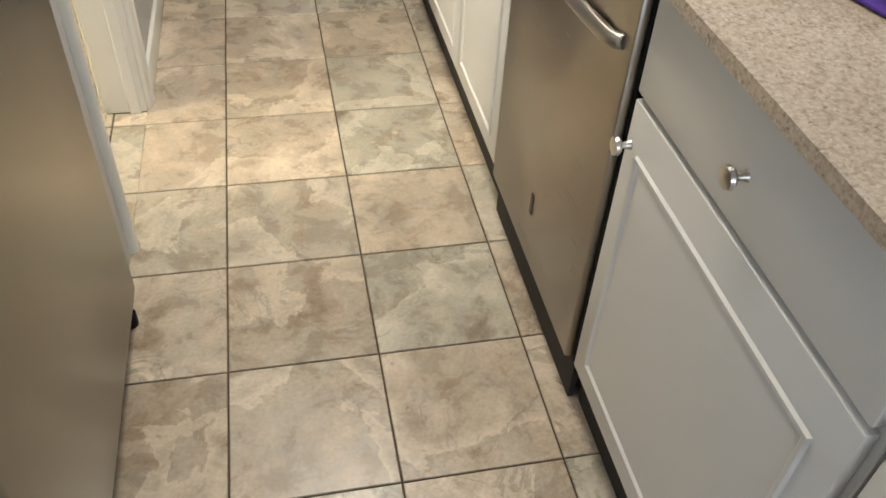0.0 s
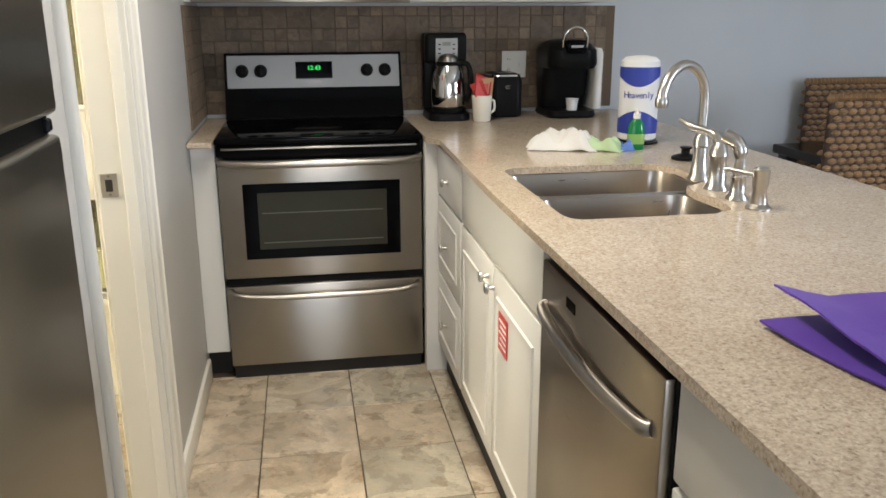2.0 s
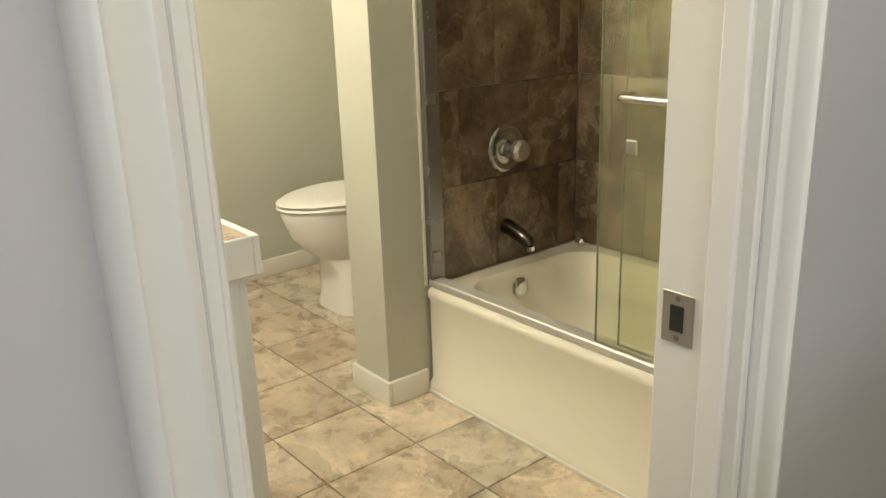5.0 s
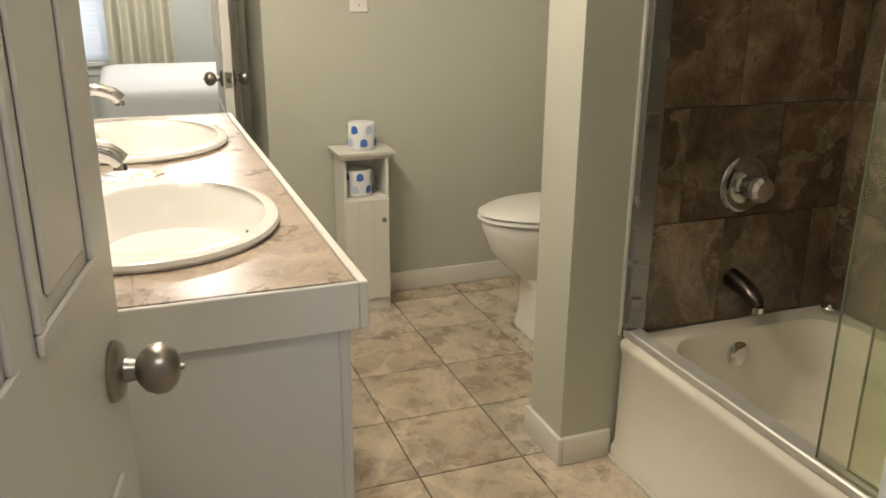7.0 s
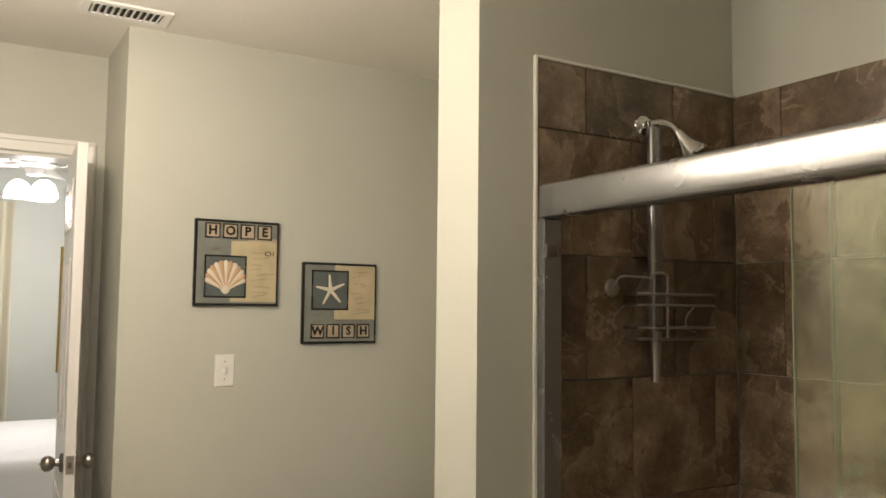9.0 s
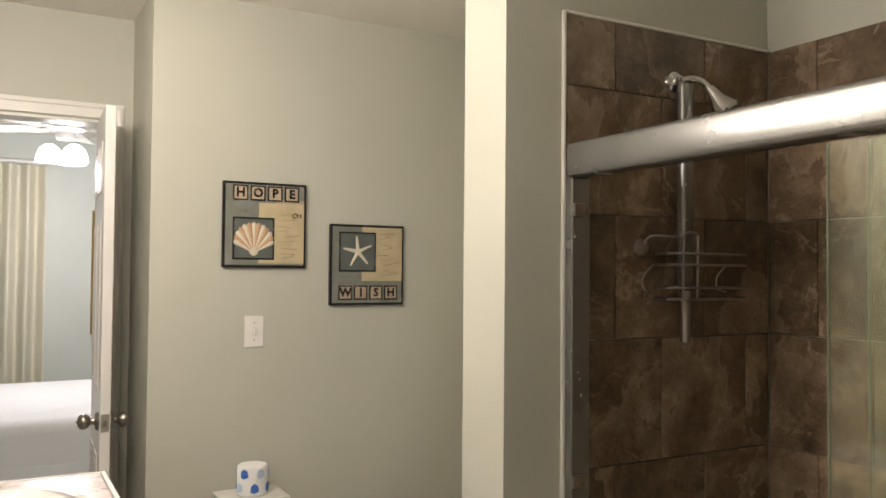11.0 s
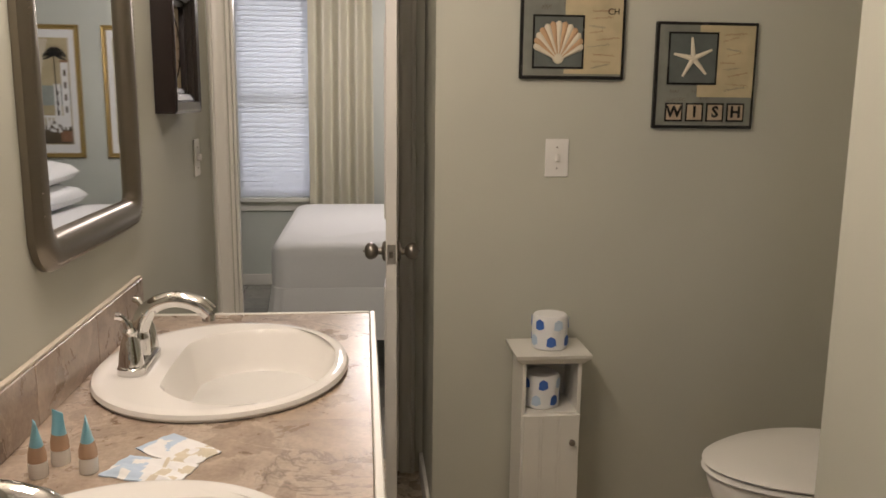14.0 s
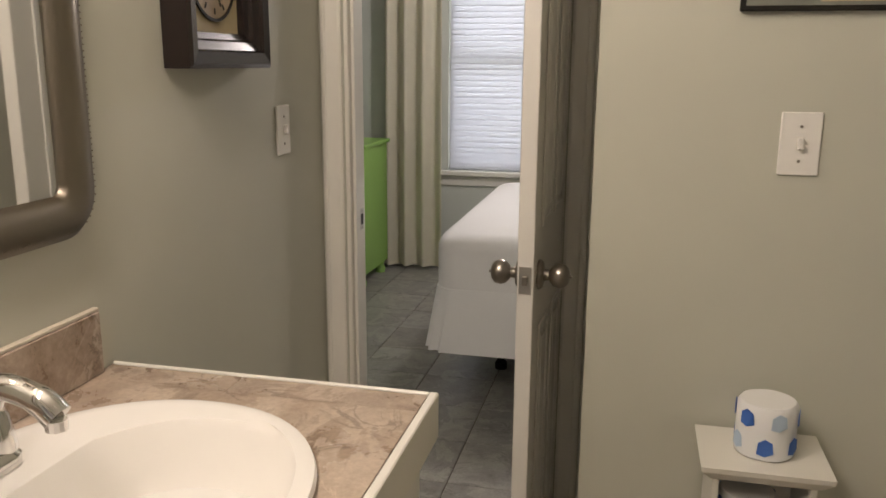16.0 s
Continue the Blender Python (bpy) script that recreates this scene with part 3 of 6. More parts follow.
door_leaf("door_1", 0.60, "white six-panel bathroom door standing open", (XB - 0.012, 1.515, 0), 169.8, 0.903)
door_leaf("door_2", 0.475, "white six-panel bedroom door standing open into the bathroom", (XD - 0.03 - 0.022, 2.045, 0), -2.5)

# bedroom window: frame, sill, blind
win = thing("window_1", "white sash window behind closed white blinds", "window", kind="structure")
for nm, b in (("window_frame", (XN - 0.10, XN - 0.05, WY0, WY0 + 0.035, WZ0, WZ1)), ("window_frame", (XN - 0.10, XN - 0.05, WY1 - 0.035, WY1, WZ0, WZ1)), ("window_frame", (XN - 0.10, XN - 0.05, WY0 + 0.035, WY1 - 0.035, WZ1 - 0.035, WZ1)), ("window_frame", (XN - 0.10, XN - 0.05, WY0 + 0.035, WY1 - 0.035, WZ0, WZ0 + 0.04)), ("meeting_rail", (XN - 0.10, XN - 0.05, WY0 + 0.035, WY1 - 0.035, 1.37, 1.41))):
    part(nm, box(*b, 0.003), "trim", win)
for z0, z1 in ((WZ0 + 0.04, 1.37), (1.41, WZ1 - 0.035)):
    pane = part("pane", box(XN - 0.078, XN - 0.074, WY0 + 0.035, WY1 - 0.035, z0, z1), "shower_glass", win)
    pane.visible_shadow = False
part("window_sill", box(XN - 0.05, XN + 0.05, WY0 - 0.05, WY1 + 0.05, WZ0 - 0.03, WZ0 - 0.001, 0.004, 2), "trim", win)
part("apron_board", box(XN, XN + 0.015, WY0 - 0.04, WY1 + 0.04, WZ0 - 0.10, WZ0 - 0.032, 0.003), "trim", win)
blind = thing("window_blind", "closed white horizontal slat blind", "blind")
part("head_rail", box(XN - 0.045, XN - 0.004, WY0 + 0.005, WY1 - 0.005, WZ1 - 0.05, WZ1 - 0.004, 0.004), "blind", blind)
bm = box(-0.022, 0.022, WY0 + 0.01, WY1 - 0.01, -0.0012, 0.0012)
slat = part("slat", bm, "blind", blind)
slat.matrix_basis = pose(XN - 0.022, 0, WZ0 + 0.03, 0, 76, 0)
z = WZ0 + 0.03 + 0.036
while z < WZ1 - 0.06:
    s2 = slat.copy()
    scene.collection.objects.link(s2)
    s2.matrix_basis = pose(XN - 0.022, 0, z, 0, 76, 0)
    z += 0.036
part("bottom_rail", box(XN - 0.034, XN - 0.012, WY0 + 0.01, WY1 - 0.01, WZ0 + 0.002, WZ0 + 0.016, 0.003), "blind", blind)
part("pull_cord", tube([(XN + 0.003, WY1 - 0.09, WZ1 - 0.05), (XN + 0.004, WY1 - 0.09, 0.95)], 0.002, 6), "blind", blind)


# ---- kitchen ----
def pull_knob(parent, x, y, z, s=-1, r=0.015):
    bm = lathe([(0.008, 0), (0.006, s * 0.004), (0.0045, s * 0.014), (r * 0.8, s * 0.017), (r, s * 0.021), (r * 0.9, s * 0.026), (r * 0.4, s * 0.028)], 18, (x, y, z), "x")
    return part("knob", bm, "nickel", parent, "satin nickel knob", True)


def raised_front(name, parent, x, y0, y1, z0, z1, panel=True):
    """Cabinet door or drawer front facing -x, with a bevelled raised panel."""
    bm = box(x, x + 0.019, y0, y1, z0, z1, 0.004, 2)
    if panel:
        w = 0.062
        top, side = (0.014, 0.008) if z1 - z0 > 0.5 else (0.0, 0.0)  # doors have a wider top rail than stiles
        def ring(d, dx):
            return [(x + dx, y0 + d - side, z0 + d), (x + dx, y1 - d + side, z0 + d), (x + dx, y1 - d + side, z1 - d - top), (x + dx, y0 + d - side, z1 - d - top)]
        rings = [ring(w - 0.009, -0.0004), ring(w - 0.006, -0.005), ring(w, -0.005), ring(w + 0.004, -0.0008), ring(w + 0.030, -0.0045)]
        loft(rings, False, True, bm)
    return part(name, bm, "cabinet", parent, smooth=True)


XC, XFR = 0.54, 0.521  # cabinet box face, door backs sit on it
def base_unit(label, y0, y1, fronts, top=0.896):
    ob = thing("base_cabinet", label, "cabinet", group="base cabinets under the counter")
    part("body", box(XC, 1.10, y0 + 0.001, y1 - 0.001, 0.112, top, 0.002), "cabinet", ob)
    # the toe kick's colour holds the shade under the cabinet
    part("toe_kick", box(0.556, 0.576, y0 + 0.001, y1 - 0.001, 0.0, 0.111), "dark", ob, "recessed toe kick, painted dark for its shade")
    for kind, a, b, z0, z1, panel, ky, kz in fronts:
        fr = raised_front(kind, ob, XFR, a, b, z0, z1, panel)
        if ky is not None:
            pull_knob(fr, XFR - 0.0055 if panel else XFR, ky, kz)
    return ob


base_unit("white drawer cabinet with nickel knobs", 2.40, 2.86, [("drawer", 2.41, 2.85, 0.715, 0.884, False, 2.63, 0.79), ("drawer", 2.41, 2.85, 0.425, 0.705, True, 2.63, 0.56), ("drawer", 2.41, 2.85, 0.13, 0.415, True, 2.63, 0.275)])
sinkbase = base_unit("white sink cabinet with two panelled doors and a red label", 1.50, 2.40, [("false_front", 1.51, 2.39, 0.715, 0.884, False, None, 0), ("door", 1.953, 2.39, 0.13, 0.705, True, 1.985, 0.665), ("door", 1.51, 1.947, 0.13, 0.705, True, 1.915, 0.655)], 0.66)
part("face_rail", box(XC, 0.565, 1.501, 2.399, 0.661, 0.896), "cabinet", sinkbase)
lab = part("label_sticker", box(XFR - 0.0075, XFR - 0.0062, 1.765, 1.855, 0.515, 0.615), "red", sinkbase, "small red printed label")
for k in range(5):
    part("print_bar", box(XFR - 0.0082, XFR - 0.0076, 1.775, 1.845 - 0.01 * (k % 2), 0.53 + 0.016 * k, 0.536 + 0.016 * k), "paper", lab)
base_unit("white base cabinet with a drawer over a panelled door", 0.29, 0.888, [("drawer", 0.30, 0.875, 0.727, 0.886, False, 0.586, 0.797), ("door", 0.30, 0.875, 0.13, 0.716, True, 0.848, 0.655)])
base_unit("white base cabinet with a drawer over a panelled door", -0.31, 0.288, [("drawer", -0.30, 0.275, 0.727, 0.886, False, -0.01, 0.797), ("door", -0.30, 0.275, 0.13, 0.716, True, 0.248, 0.655)])
base_unit("white base cabinet with a drawer over a panelled door", -0.91, -0.312, [("drawer", -0.90, -0.325, 0.727, 0.886, False, -0.61, 0.797), ("door", -0.90, -0.325, 0.13, 0.716, True, -0.352, 0.655)])
corner = thing("filler_panel", "white filler panel beside the range", "cabinet panel")
part("panel", box(0.478, 0.56, 2.862, 2.92, 0.0, 0.896, 0.002), "cabinet", corner)
left_fill = thing("filler_panel", "narrow white filler cabinet beside the range with a shade-dark toe kick", "cabinet panel")
part("panel", box(XW + 0.001, -0.266, 2.935, YB - 0.001, 0.105, 0.896, 0.002), "cabinet", left_fill)
part("toe_kick", box(XW + 0.001, -0.266, 2.985, YB - 0.001, 0.0, 0.104), "dark", left_fill)
pback = thing("peninsula_panel", "white back panel of the peninsula", "cabinet panel")
part("panel", box(1.102, 1.14, -0.91, YB - 0.005, 0.0, 0.896, 0.002), "cabinet", pback)

counter = thing("countertop", "beige speckled granite countertop on the peninsula", "countertop")
SX0, SX1, SY0, SY1 = 0.595, 1.045, 1.575, 2.19
# sink cut-out: two bowls with waisted back edge
hole = [(SX0 + 0.03, SY0), (0.93, SY0), (0.985, SY0 + 0.03), (1.0, SY0 + 0.09), (0.99, 1.80), (1.0, 1.86), (1.06, 1.90), (1.085, 1.95), (1.085, 2.10), (1.055, SY1 - 0.02), (1.02, SY1), (SX0 + 0.04, SY1), (SX0 + 0.01, SY1 - 0.02), (SX0, SY1 - 0.05), (SX0, SY0 + 0.05), (SX0 + 0.01, SY0 + 0.015)]
outer = [(0.476, YB - 0.006), (0.476, 2.845), (0.516, 2.755), (0.497, 1.9), (0.494, -0.93), (1.462, -0.93), (1.462, YB - 0.006)]
part("top", slab(outer, [hole], 0.897, 0.916), "granite", counter)
small = thing("countertop", "narrow granite countertop strip beside the range", "countertop")
part("top", box(XW + 0.005, -0.264, 2.84, YB - 0.006, 0.897, 0.916, 0.003), "granite", small)

sink = thing("kitchen_sink", "undermount stainless double-bowl sink", "sink")
def bowl(x0, x1, y0, y1, z):
    rings = [rrect(x0 - 0.02, x1 + 0.02, y0 - 0.02, y1 + 0.02, 0.06, 0.8955), rrect(x0, x1, y0, y1, 0.05, 0.8955), rrect(x0 + 0.006, x1 - 0.006, y0 + 0.006, y1 - 0.006, 0.05, 0.865), rrect(x0 + 0.015, x1 - 0.015, y0 + 0.015, y1 - 0.015, 0.05, z + 0.03), rrect(x0 + 0.05, x1 - 0.05, y0 + 0.05, y1 - 0.05, 0.04, z)]
    return loft(rings, False, True)
part("bowl", bowl(SX0 + 0.005, 1.08, 1.90, SY1 - 0.005, 0.68), "sink_steel", sink, smooth=True)
part("bowl", bowl(SX0 + 0.005, 0.995, SY0 + 0.005, 1.86, 0.70), "sink_steel", sink, smooth=True)
for x, y in ((0.84, 2.04), (0.80, 1.72)):
    part("drain", lathe([(0.045, 0.0), (0.045, 0.003), (0.038, 0.004), (0.03, 0.001)], 24, (x, y, 0.702 if y < 1.9 else 0.682)), "chrome", sink, smooth=True)

faucet = thing("kitchen_faucet", "satin nickel gooseneck kitchen faucet", "faucet", (1.07, 1.94, 0.9165))
part("base", lathe([(0.03, 0), (0.03, 0.004), (0.024, 0.012), (0.018, 0.06), (0.017, 0.085), (0.021, 0.09), (0.019, 0.11), (0.014, 0.12)], 24), "nickel", faucet, smooth=True)
neck = [(0, 0, 0.115), (0, 0, 0.16)] + [(-0.865 * h_, -0.50 * h_, 0.205 + 0.094 * math.sin(radians(10 * k))) for k in range(17) for h_ in [0.094 - 0.094 * math.cos(radians(10 * k))]] + [(-0.159, -0.093, 0.225)]
part("spout", tube(neck, 0.0125, 16), "nickel", faucet, smooth=True)
part("nozzle", lathe([(0.014, 0), (0.016, 0.004), (0.0165, 0.02), (0.013, 0.026)], 18, (-0.160, -0.094, 0.201)), "nickel", faucet, smooth=True)
handle = thing("faucet_handle", "satin nickel lever handle on a bell base", "faucet", (1.055, 1.815, 0.9165))
part("base", lathe([(0.03, 0), (0.03, 0.004), (0.023, 0.014), (0.021, 0.08), (0.024, 0.085), (0.018, 0.11), (0.008, 0.12)], 24), "nickel", handle, smooth=True)
part("lever", tube(arc([(0, 0, 0.11), (-0.01, 0.012, 0.135), (-0.05, 0.05, 0.15), (-0.075, 0.075, 0.165)], 6), [0.012] * 7 + [0.009] * 7 + [0.006] * 5, 12), "nickel", handle, smooth=True)
spray = thing("side_spray", "satin nickel side sprayer in its holder", "faucet", (1.048, 1.70, 0.9165))
part("holder", lathe([(0.026, 0), (0.026, 0.004), (0.018, 0.014), (0.016, 0.05), (0.019, 0.055)], 22), "nickel", spray, smooth=True)
part("spray_head", tube(arc([(0, 0, 0.055), (0.0, 0.0, 0.10), (-0.006, 0.006, 0.13), (-0.03, 0.028, 0.148)], 6), [0.013] * 7 + [0.016] * 6 + [0.017] * 6, 14), "nickel", spray, smooth=True)
soap = thing("soap_dispenser", "satin nickel built-in soap dispenser", "soap dispenser", (1.045, 1.60, 0.9165))
part("body", lathe([(0.028, 0), (0.028, 0.004), (0.018, 0.012), (0.015, 0.045), (0.018, 0.05), (0.018, 0.085), (0.019, 0.088), (0.012, 0.094)], 22), "nickel", soap, smooth=True)
part("spout", tube([(0, 0, 0.072), (-0.05, 0.05, 0.082), (-0.058, 0.058, 0.08)], 0.0055, 10), "nickel", soap, smooth=True)
plug = thing("sink_stopper", "black rubber sink stopper lying on the counter", "sink stopper", (1.175, 2.235, 0.9165))
part("stopper", lathe([(0.042, 0), (0.042, 0.008), (0.025, 0.014), (0.013, 0.017), (0.013, 0.03), (0.019, 0.034), (0.017, 0.038)], 22), "black", plug, smooth=True)

# dishwasher
dw = thing("dishwasher", "stainless steel dishwasher with a bowed handle", "dishwasher")
part("body", box(0.56, 1.09, 0.894, 1.497, 0.10, 0.892, 0.003), "black", dw)
part("door", box(0.515, 0.558, 0.905, 1.490, 0.115, 0.862, 0.006, 2), "steel", dw, smooth=True)
# near-black strip stands in for the shade below the dishwasher door
part("kick_plate", box(0.536, 0.548, 0.896, 1.493, 0.0, 0.099), "dark", dw, "recessed kick plate, painted black for its shade")
part("side_edge", box(0.530, 0.562, 0.892, 0.904, 0.115, 0.866, 0.002), "black", dw)
part("control_strip", box(0.525, 0.562, 0.895, 1.493, 0.8635, 0.890, 0.003), "black_glass", dw)
part("handle", tube(arc([(0.516, 0.935, 0.772), (0.502, 0.96, 0.768), (0.496, 1.09, 0.758), (0.494, 1.2, 0.756), (0.496, 1.31, 0.758), (0.502, 1.435, 0.768), (0.516, 1.46, 0.772)], 6), 0.0125, 12), "steel_h", dw, "bowed steel bar handle", True)
part("toe_panel", box(0.613, 0.633, 0.895, 1.495, 0.0, 0.112), "dark", dw)
part("badge", box(0.5135, 0.5148, 1.19, 1.205, 0.235, 0.285, 0.0004), "frame_black", dw)
part("control_tab", box(0.5137, 0.5148, 1.28, 1.33, 0.815, 0.835), "black_glass", dw)

# range
rg = thing("range", "stainless steel electric range with black glass cooktop", "range")
RX0, RX1, RY = -0.262, 0.474, 2.915
part("body", box(RX0, RX1, RY + 0.03, 3.53, 0.03, 0.895, 0.004), "black", rg)
part("cooktop", box(RX0 - 0.002, RX1 + 0.002, RY - 0.02, 3.44, 0.896, 0.920, 0.008, 3), "black_glass", rg, smooth=True)
bm = loft([[(x, 3.44, 0.92) for x in (RX0, RX1)] + [(RX1, 3.53, 0.92), (RX0, 3.53, 0.92)], [(RX0 + 0.002, 3.455, 0.99), (RX1 - 0.002, 3.455, 0.99), (RX1 - 0.002, 3.54, 0.99), (RX0 + 0.002, 3.54, 0.99)], [(RX0 + 0.006, 3.485, 1.185), (RX1 - 0.006, 3.485, 1.185), (RX1 - 0.006, 3.545, 1.185), (RX0 + 0.006, 3.545, 1.185)]])
back = part("backguard", bm, "black_glass", rg)
bm = loft([[(RX0 + 0.014, 3.4625, 1.045), (RX1 - 0.014, 3.4625, 1.045), (RX1 - 0.014, 3.47, 1.045), (RX0 + 0.014, 3.47, 1.045)], [(RX0 + 0.016, 3.479, 1.175), (RX1 - 0.016, 3.479, 1.175), (RX1 - 0.016, 3.487, 1.175), (RX0 + 0.016, 3.487, 1.175)]])
panel = part("control_panel", bm, "panel_grey", rg, "brushed steel control panel")
TIL = 90 - 6.5
for kx in (RX0 + 0.075, RX0 + 0.15, RX1 - 0.15, RX1 - 0.075):
    k = part("range_knob", lathe([(0.026, 0), (0.026, 0.004), (0.021, 0.006), (0.019, 0.022), (0.012, 0.025)], 22), "black", panel, smooth=True)
    part("grip", box(-0.003, 0.003, -0.018, 0.018, 0.0253, 0.030, 0.001), "black", k)
    k.matrix_basis = pose(kx, 3.469, 1.113, TIL)
dsp = part("display", box(-0.075, 0.075, -0.034, 0.034, 0.0, 0.003, 0.001), "black_glass", panel, m=pose(0.105, 3.469, 1.115, TIL))
letters("12:43", 0.025, "lcd", dsp, pose(-0.0, 0.008, 0.0035))
part("badge", box(-0.03, 0.03, -0.003, 0.003, 0, 0.001), "pewter", panel, m=pose(0.105, 3.4645, 1.066, TIL))
part("vent_band", box(RX0 + 0.002, RX1 - 0.002, RY - 0.005, RY + 0.03, 0.822, 0.895, 0.004), "black_glass", rg)
part("vent_lip", box(RX0 + 0.02, RX1 - 0.02, RY - 0.012, RY - 0.004, 0.877, 0.885, 0.002), "steel_h", rg)
od = part("oven_door", box(RX0 + 0.003, RX1 - 0.003, RY - 0.012, RY + 0.03, 0.402, 0.822, 0.006, 2), "steel_h", rg, smooth=True)
part("window_border", box(RX0 + 0.085, RX1 - 0.085, RY - 0.0145, RY - 0.0122, 0.475, 0.755, 0.001), "black_glass", od)
part("oven_window", box(RX0 + 0.135, RX1 - 0.135, RY - 0.0165, RY - 0.0147, 0.512, 0.722, 0.0006), "oven_glass", od)
for z in (0.535, 0.645):
    part("rack_line", box(RX0 + 0.15, RX1 - 0.15, RY - 0.0174, RY - 0.0167, z, z + 0.004), "dark_line", od)
part("handle", tube(arc([(RX0 + 0.012, RY - 0.012, 0.842), (RX0 + 0.03, RY - 0.045, 0.838), (RX0 + 0.12, RY - 0.058, 0.834), (0.105, RY - 0.062, 0.832), (RX1 - 0.12, RY - 0.058, 0.834), (RX1 - 0.03, RY - 0.045, 0.838), (RX1 - 0.012, RY - 0.012, 0.842)], 6), 0.0145, 14), "steel_h", rg, "bowed steel oven handle", True)
dr = part("drawer", box(RX0 + 0.003, RX1 - 0.003, RY - 0.010, RY + 0.03, 0.055, 0.372, 0.006, 2), "steel_h", rg, smooth=True)
part("gap_band", box(RX0 + 0.006, RX1 - 0.006, RY + 0.002, RY + 0.03, 0.373, 0.401), "black", rg)
part("drawer_handle", tube(arc([(RX0 + 0.02, RY - 0.010, 0.355), (RX0 + 0.04, RY - 0.035, 0.348), (RX0 + 0.12, RY - 0.044, 0.338), (0.105, RY - 0.047, 0.334), (RX1 - 0.12, RY - 0.044, 0.338), (RX1 - 0.04, RY - 0.035, 0.348), (RX1 - 0.02, RY - 0.010, 0.355)], 6), 0.0125, 14), "steel_h", dr, "bowed steel drawer handle", True)
part("plinth", box(RX0 + 0.01, RX1 - 0.01, RY + 0.01, 3.5, 0.0, 0.052), "dark", rg)

# hood and wall cabinets
hood = thing("range_hood", "stainless steel hood under the wall cabinets", "range hood")
part("body", box(XW + 0.03, 0.462, 3.12, YB - 0.007, 1.385, 1.50, 0.005, 2), "steel_h", hood, smooth=True)
part("front_lip", box(XW + 0.028, 0.464, 3.095, 3.119, 1.378, 1.44, 0.006, 2), "steel_h", hood, smooth=True)
part("button", lathe([(0.008, 0), (0.008, -0.006), (0.005, -0.007)], 14, (0.30, 3.0945, 1.405), "y"), "black", hood)
def wall_unit(label, x0, x1, doors):
    ob = thing("wall_cabinet", label, "cabinet", group="wall cabinets")
    part("body", box(x0, x1, 3.265, YB - 0.007, 1.382 if doors else 1.505, 2.15, 0.002), "cabinet", ob)
    if doors:
        w = (x1 - x0) / 2
        for k in range(2):
            a, b = x0 + k * w + 0.003, x0 + (k + 1) * w - 0.003
            bm = box(a, b, 3.245, 3.2645, 1.385, 2.147, 0.004, 2)
            box(a + 0.06, b - 0.06, 3.240, 3.2446, 1.445, 2.087, 0.003, bm=bm)
            d = part("door", bm, "cabinet", ob)
            kx = b - 0.03 if k == 0 else a + 0.03
            part("knob", lathe([(0.006, 0), (0.0045, -0.012), (0.013, -0.018), (0.013, -0.023), (0.006, -0.026)], 16, (kx, 3.2445, 1.42), "y"), "nickel", d, smooth=True)
    return ob
wall_unit("white wall cabinet with two panelled doors", 0.466, 1.33, True)
wall_unit("white wall cabinet above the hood", XW + 0.03, 0.462, False)
wf = thing("filler_panel", "narrow white filler beside the wall cabinets", "cabinet panel")
part("panel", box(XW + 0.001, XW + 0.027, 3.12, YB - 0.007, 1.382, 2.15, 0.002), "cabinet", wf)

# fridge
FX, FY0, FY1 = -0.310, 0.51, 1.262
fr = thing("fridge", "stainless steel top-freezer fridge with a paper note", "fridge")
part("body", box(-0.98, FX - 0.055, FY0 + 0.004, FY1 - 0.004, 0.04, 1.70, 0.006), "dark", fr)
for nm, z0, z1 in (("freezer_door", 1.199, 1.70), ("fridge_door", 0.075, 1.169)):
    d = part(nm, box(FX - 0.054, FX, FY0, FY1, z0, z1, 0.010, 3), "fridge_steel", fr, smooth=True)
part("gasket_gap", box(FX - 0.054, FX - 0.016, FY0 + 0.006, FY1 - 0.006, 1.1695, 1.1985), "black", fr)
part("middle_hinge", box(FX - 0.05, FX - 0.008, FY1 - 0.03, FY1 - 0.008, 1.1735, 1.1935, 0.003), "black", fr)
part("kick_grille", box(FX - 0.05, FX - 0.03, FY0 + 0.01, FY1 - 0.01, 0.0, 0.072), "black", fr)
part("foot", lathe([(0.018, 0), (0.018, 0.03)], 14, (FX - 0.025, FY1 - 0.03, 0.0)), "black", fr)
note = part("paper_note", box(FX + 0.0006, FX + 0.0014, 0.80, 1.035, 1.30, 1.58), "paper", fr, "white printed paper note")
for k in range(6):
    part("print_bar", box(FX + 0.0015, FX + 0.0019, 0.83, 1.0 - 0.03 * (k % 3), 1.345 + 0.03 * k, 1.35 + 0.03 * k), "ink", note)

sign = thing("wall_sign", "small red wooden wall sign with pale lettering", "sign")
part("board", box(XW + 0.001, XW + 0.014, 2.40, 2.73, 1.405, 1.60, 0.003), "red", sign)
for k in range(4):
    part("print_bar", box(XW + 0.0145, XW + 0.0155, 2.43 + 0.07 * k, 2.475 + 0.07 * k, 1.43, 1.49), "cream", sign)

# counter appliances
cm = thing("coffee_maker", "black drip coffee maker with a steel carafe", "coffee maker", (0.645, 3.42, 0.9165))
part("base", loft([rrect(-0.085, 0.085, -0.17, 0.09, 0.05, 0.0), rrect(-0.087, 0.087, -0.172, 0.092, 0.05, 0.008), rrect(-0.082, 0.082, -0.167, 0.088, 0.05, 0.028)]), "black", cm, smooth=True)
part("tower", box(-0.085, 0.085, 0.02, 0.09, 0.0285, 0.345, 0.010, 3), "black", cm, smooth=True)
part("head", box(-0.086, 0.086, -0.06, 0.0195, 0.225, 0.346, 0.016, 3), "black", cm, smooth=True)
cp = part("control_panel", box(-0.046, 0.046, -0.0635, -0.0605, 0.215, 0.325, 0.001), "panel_grey", cm, "silver control panel")
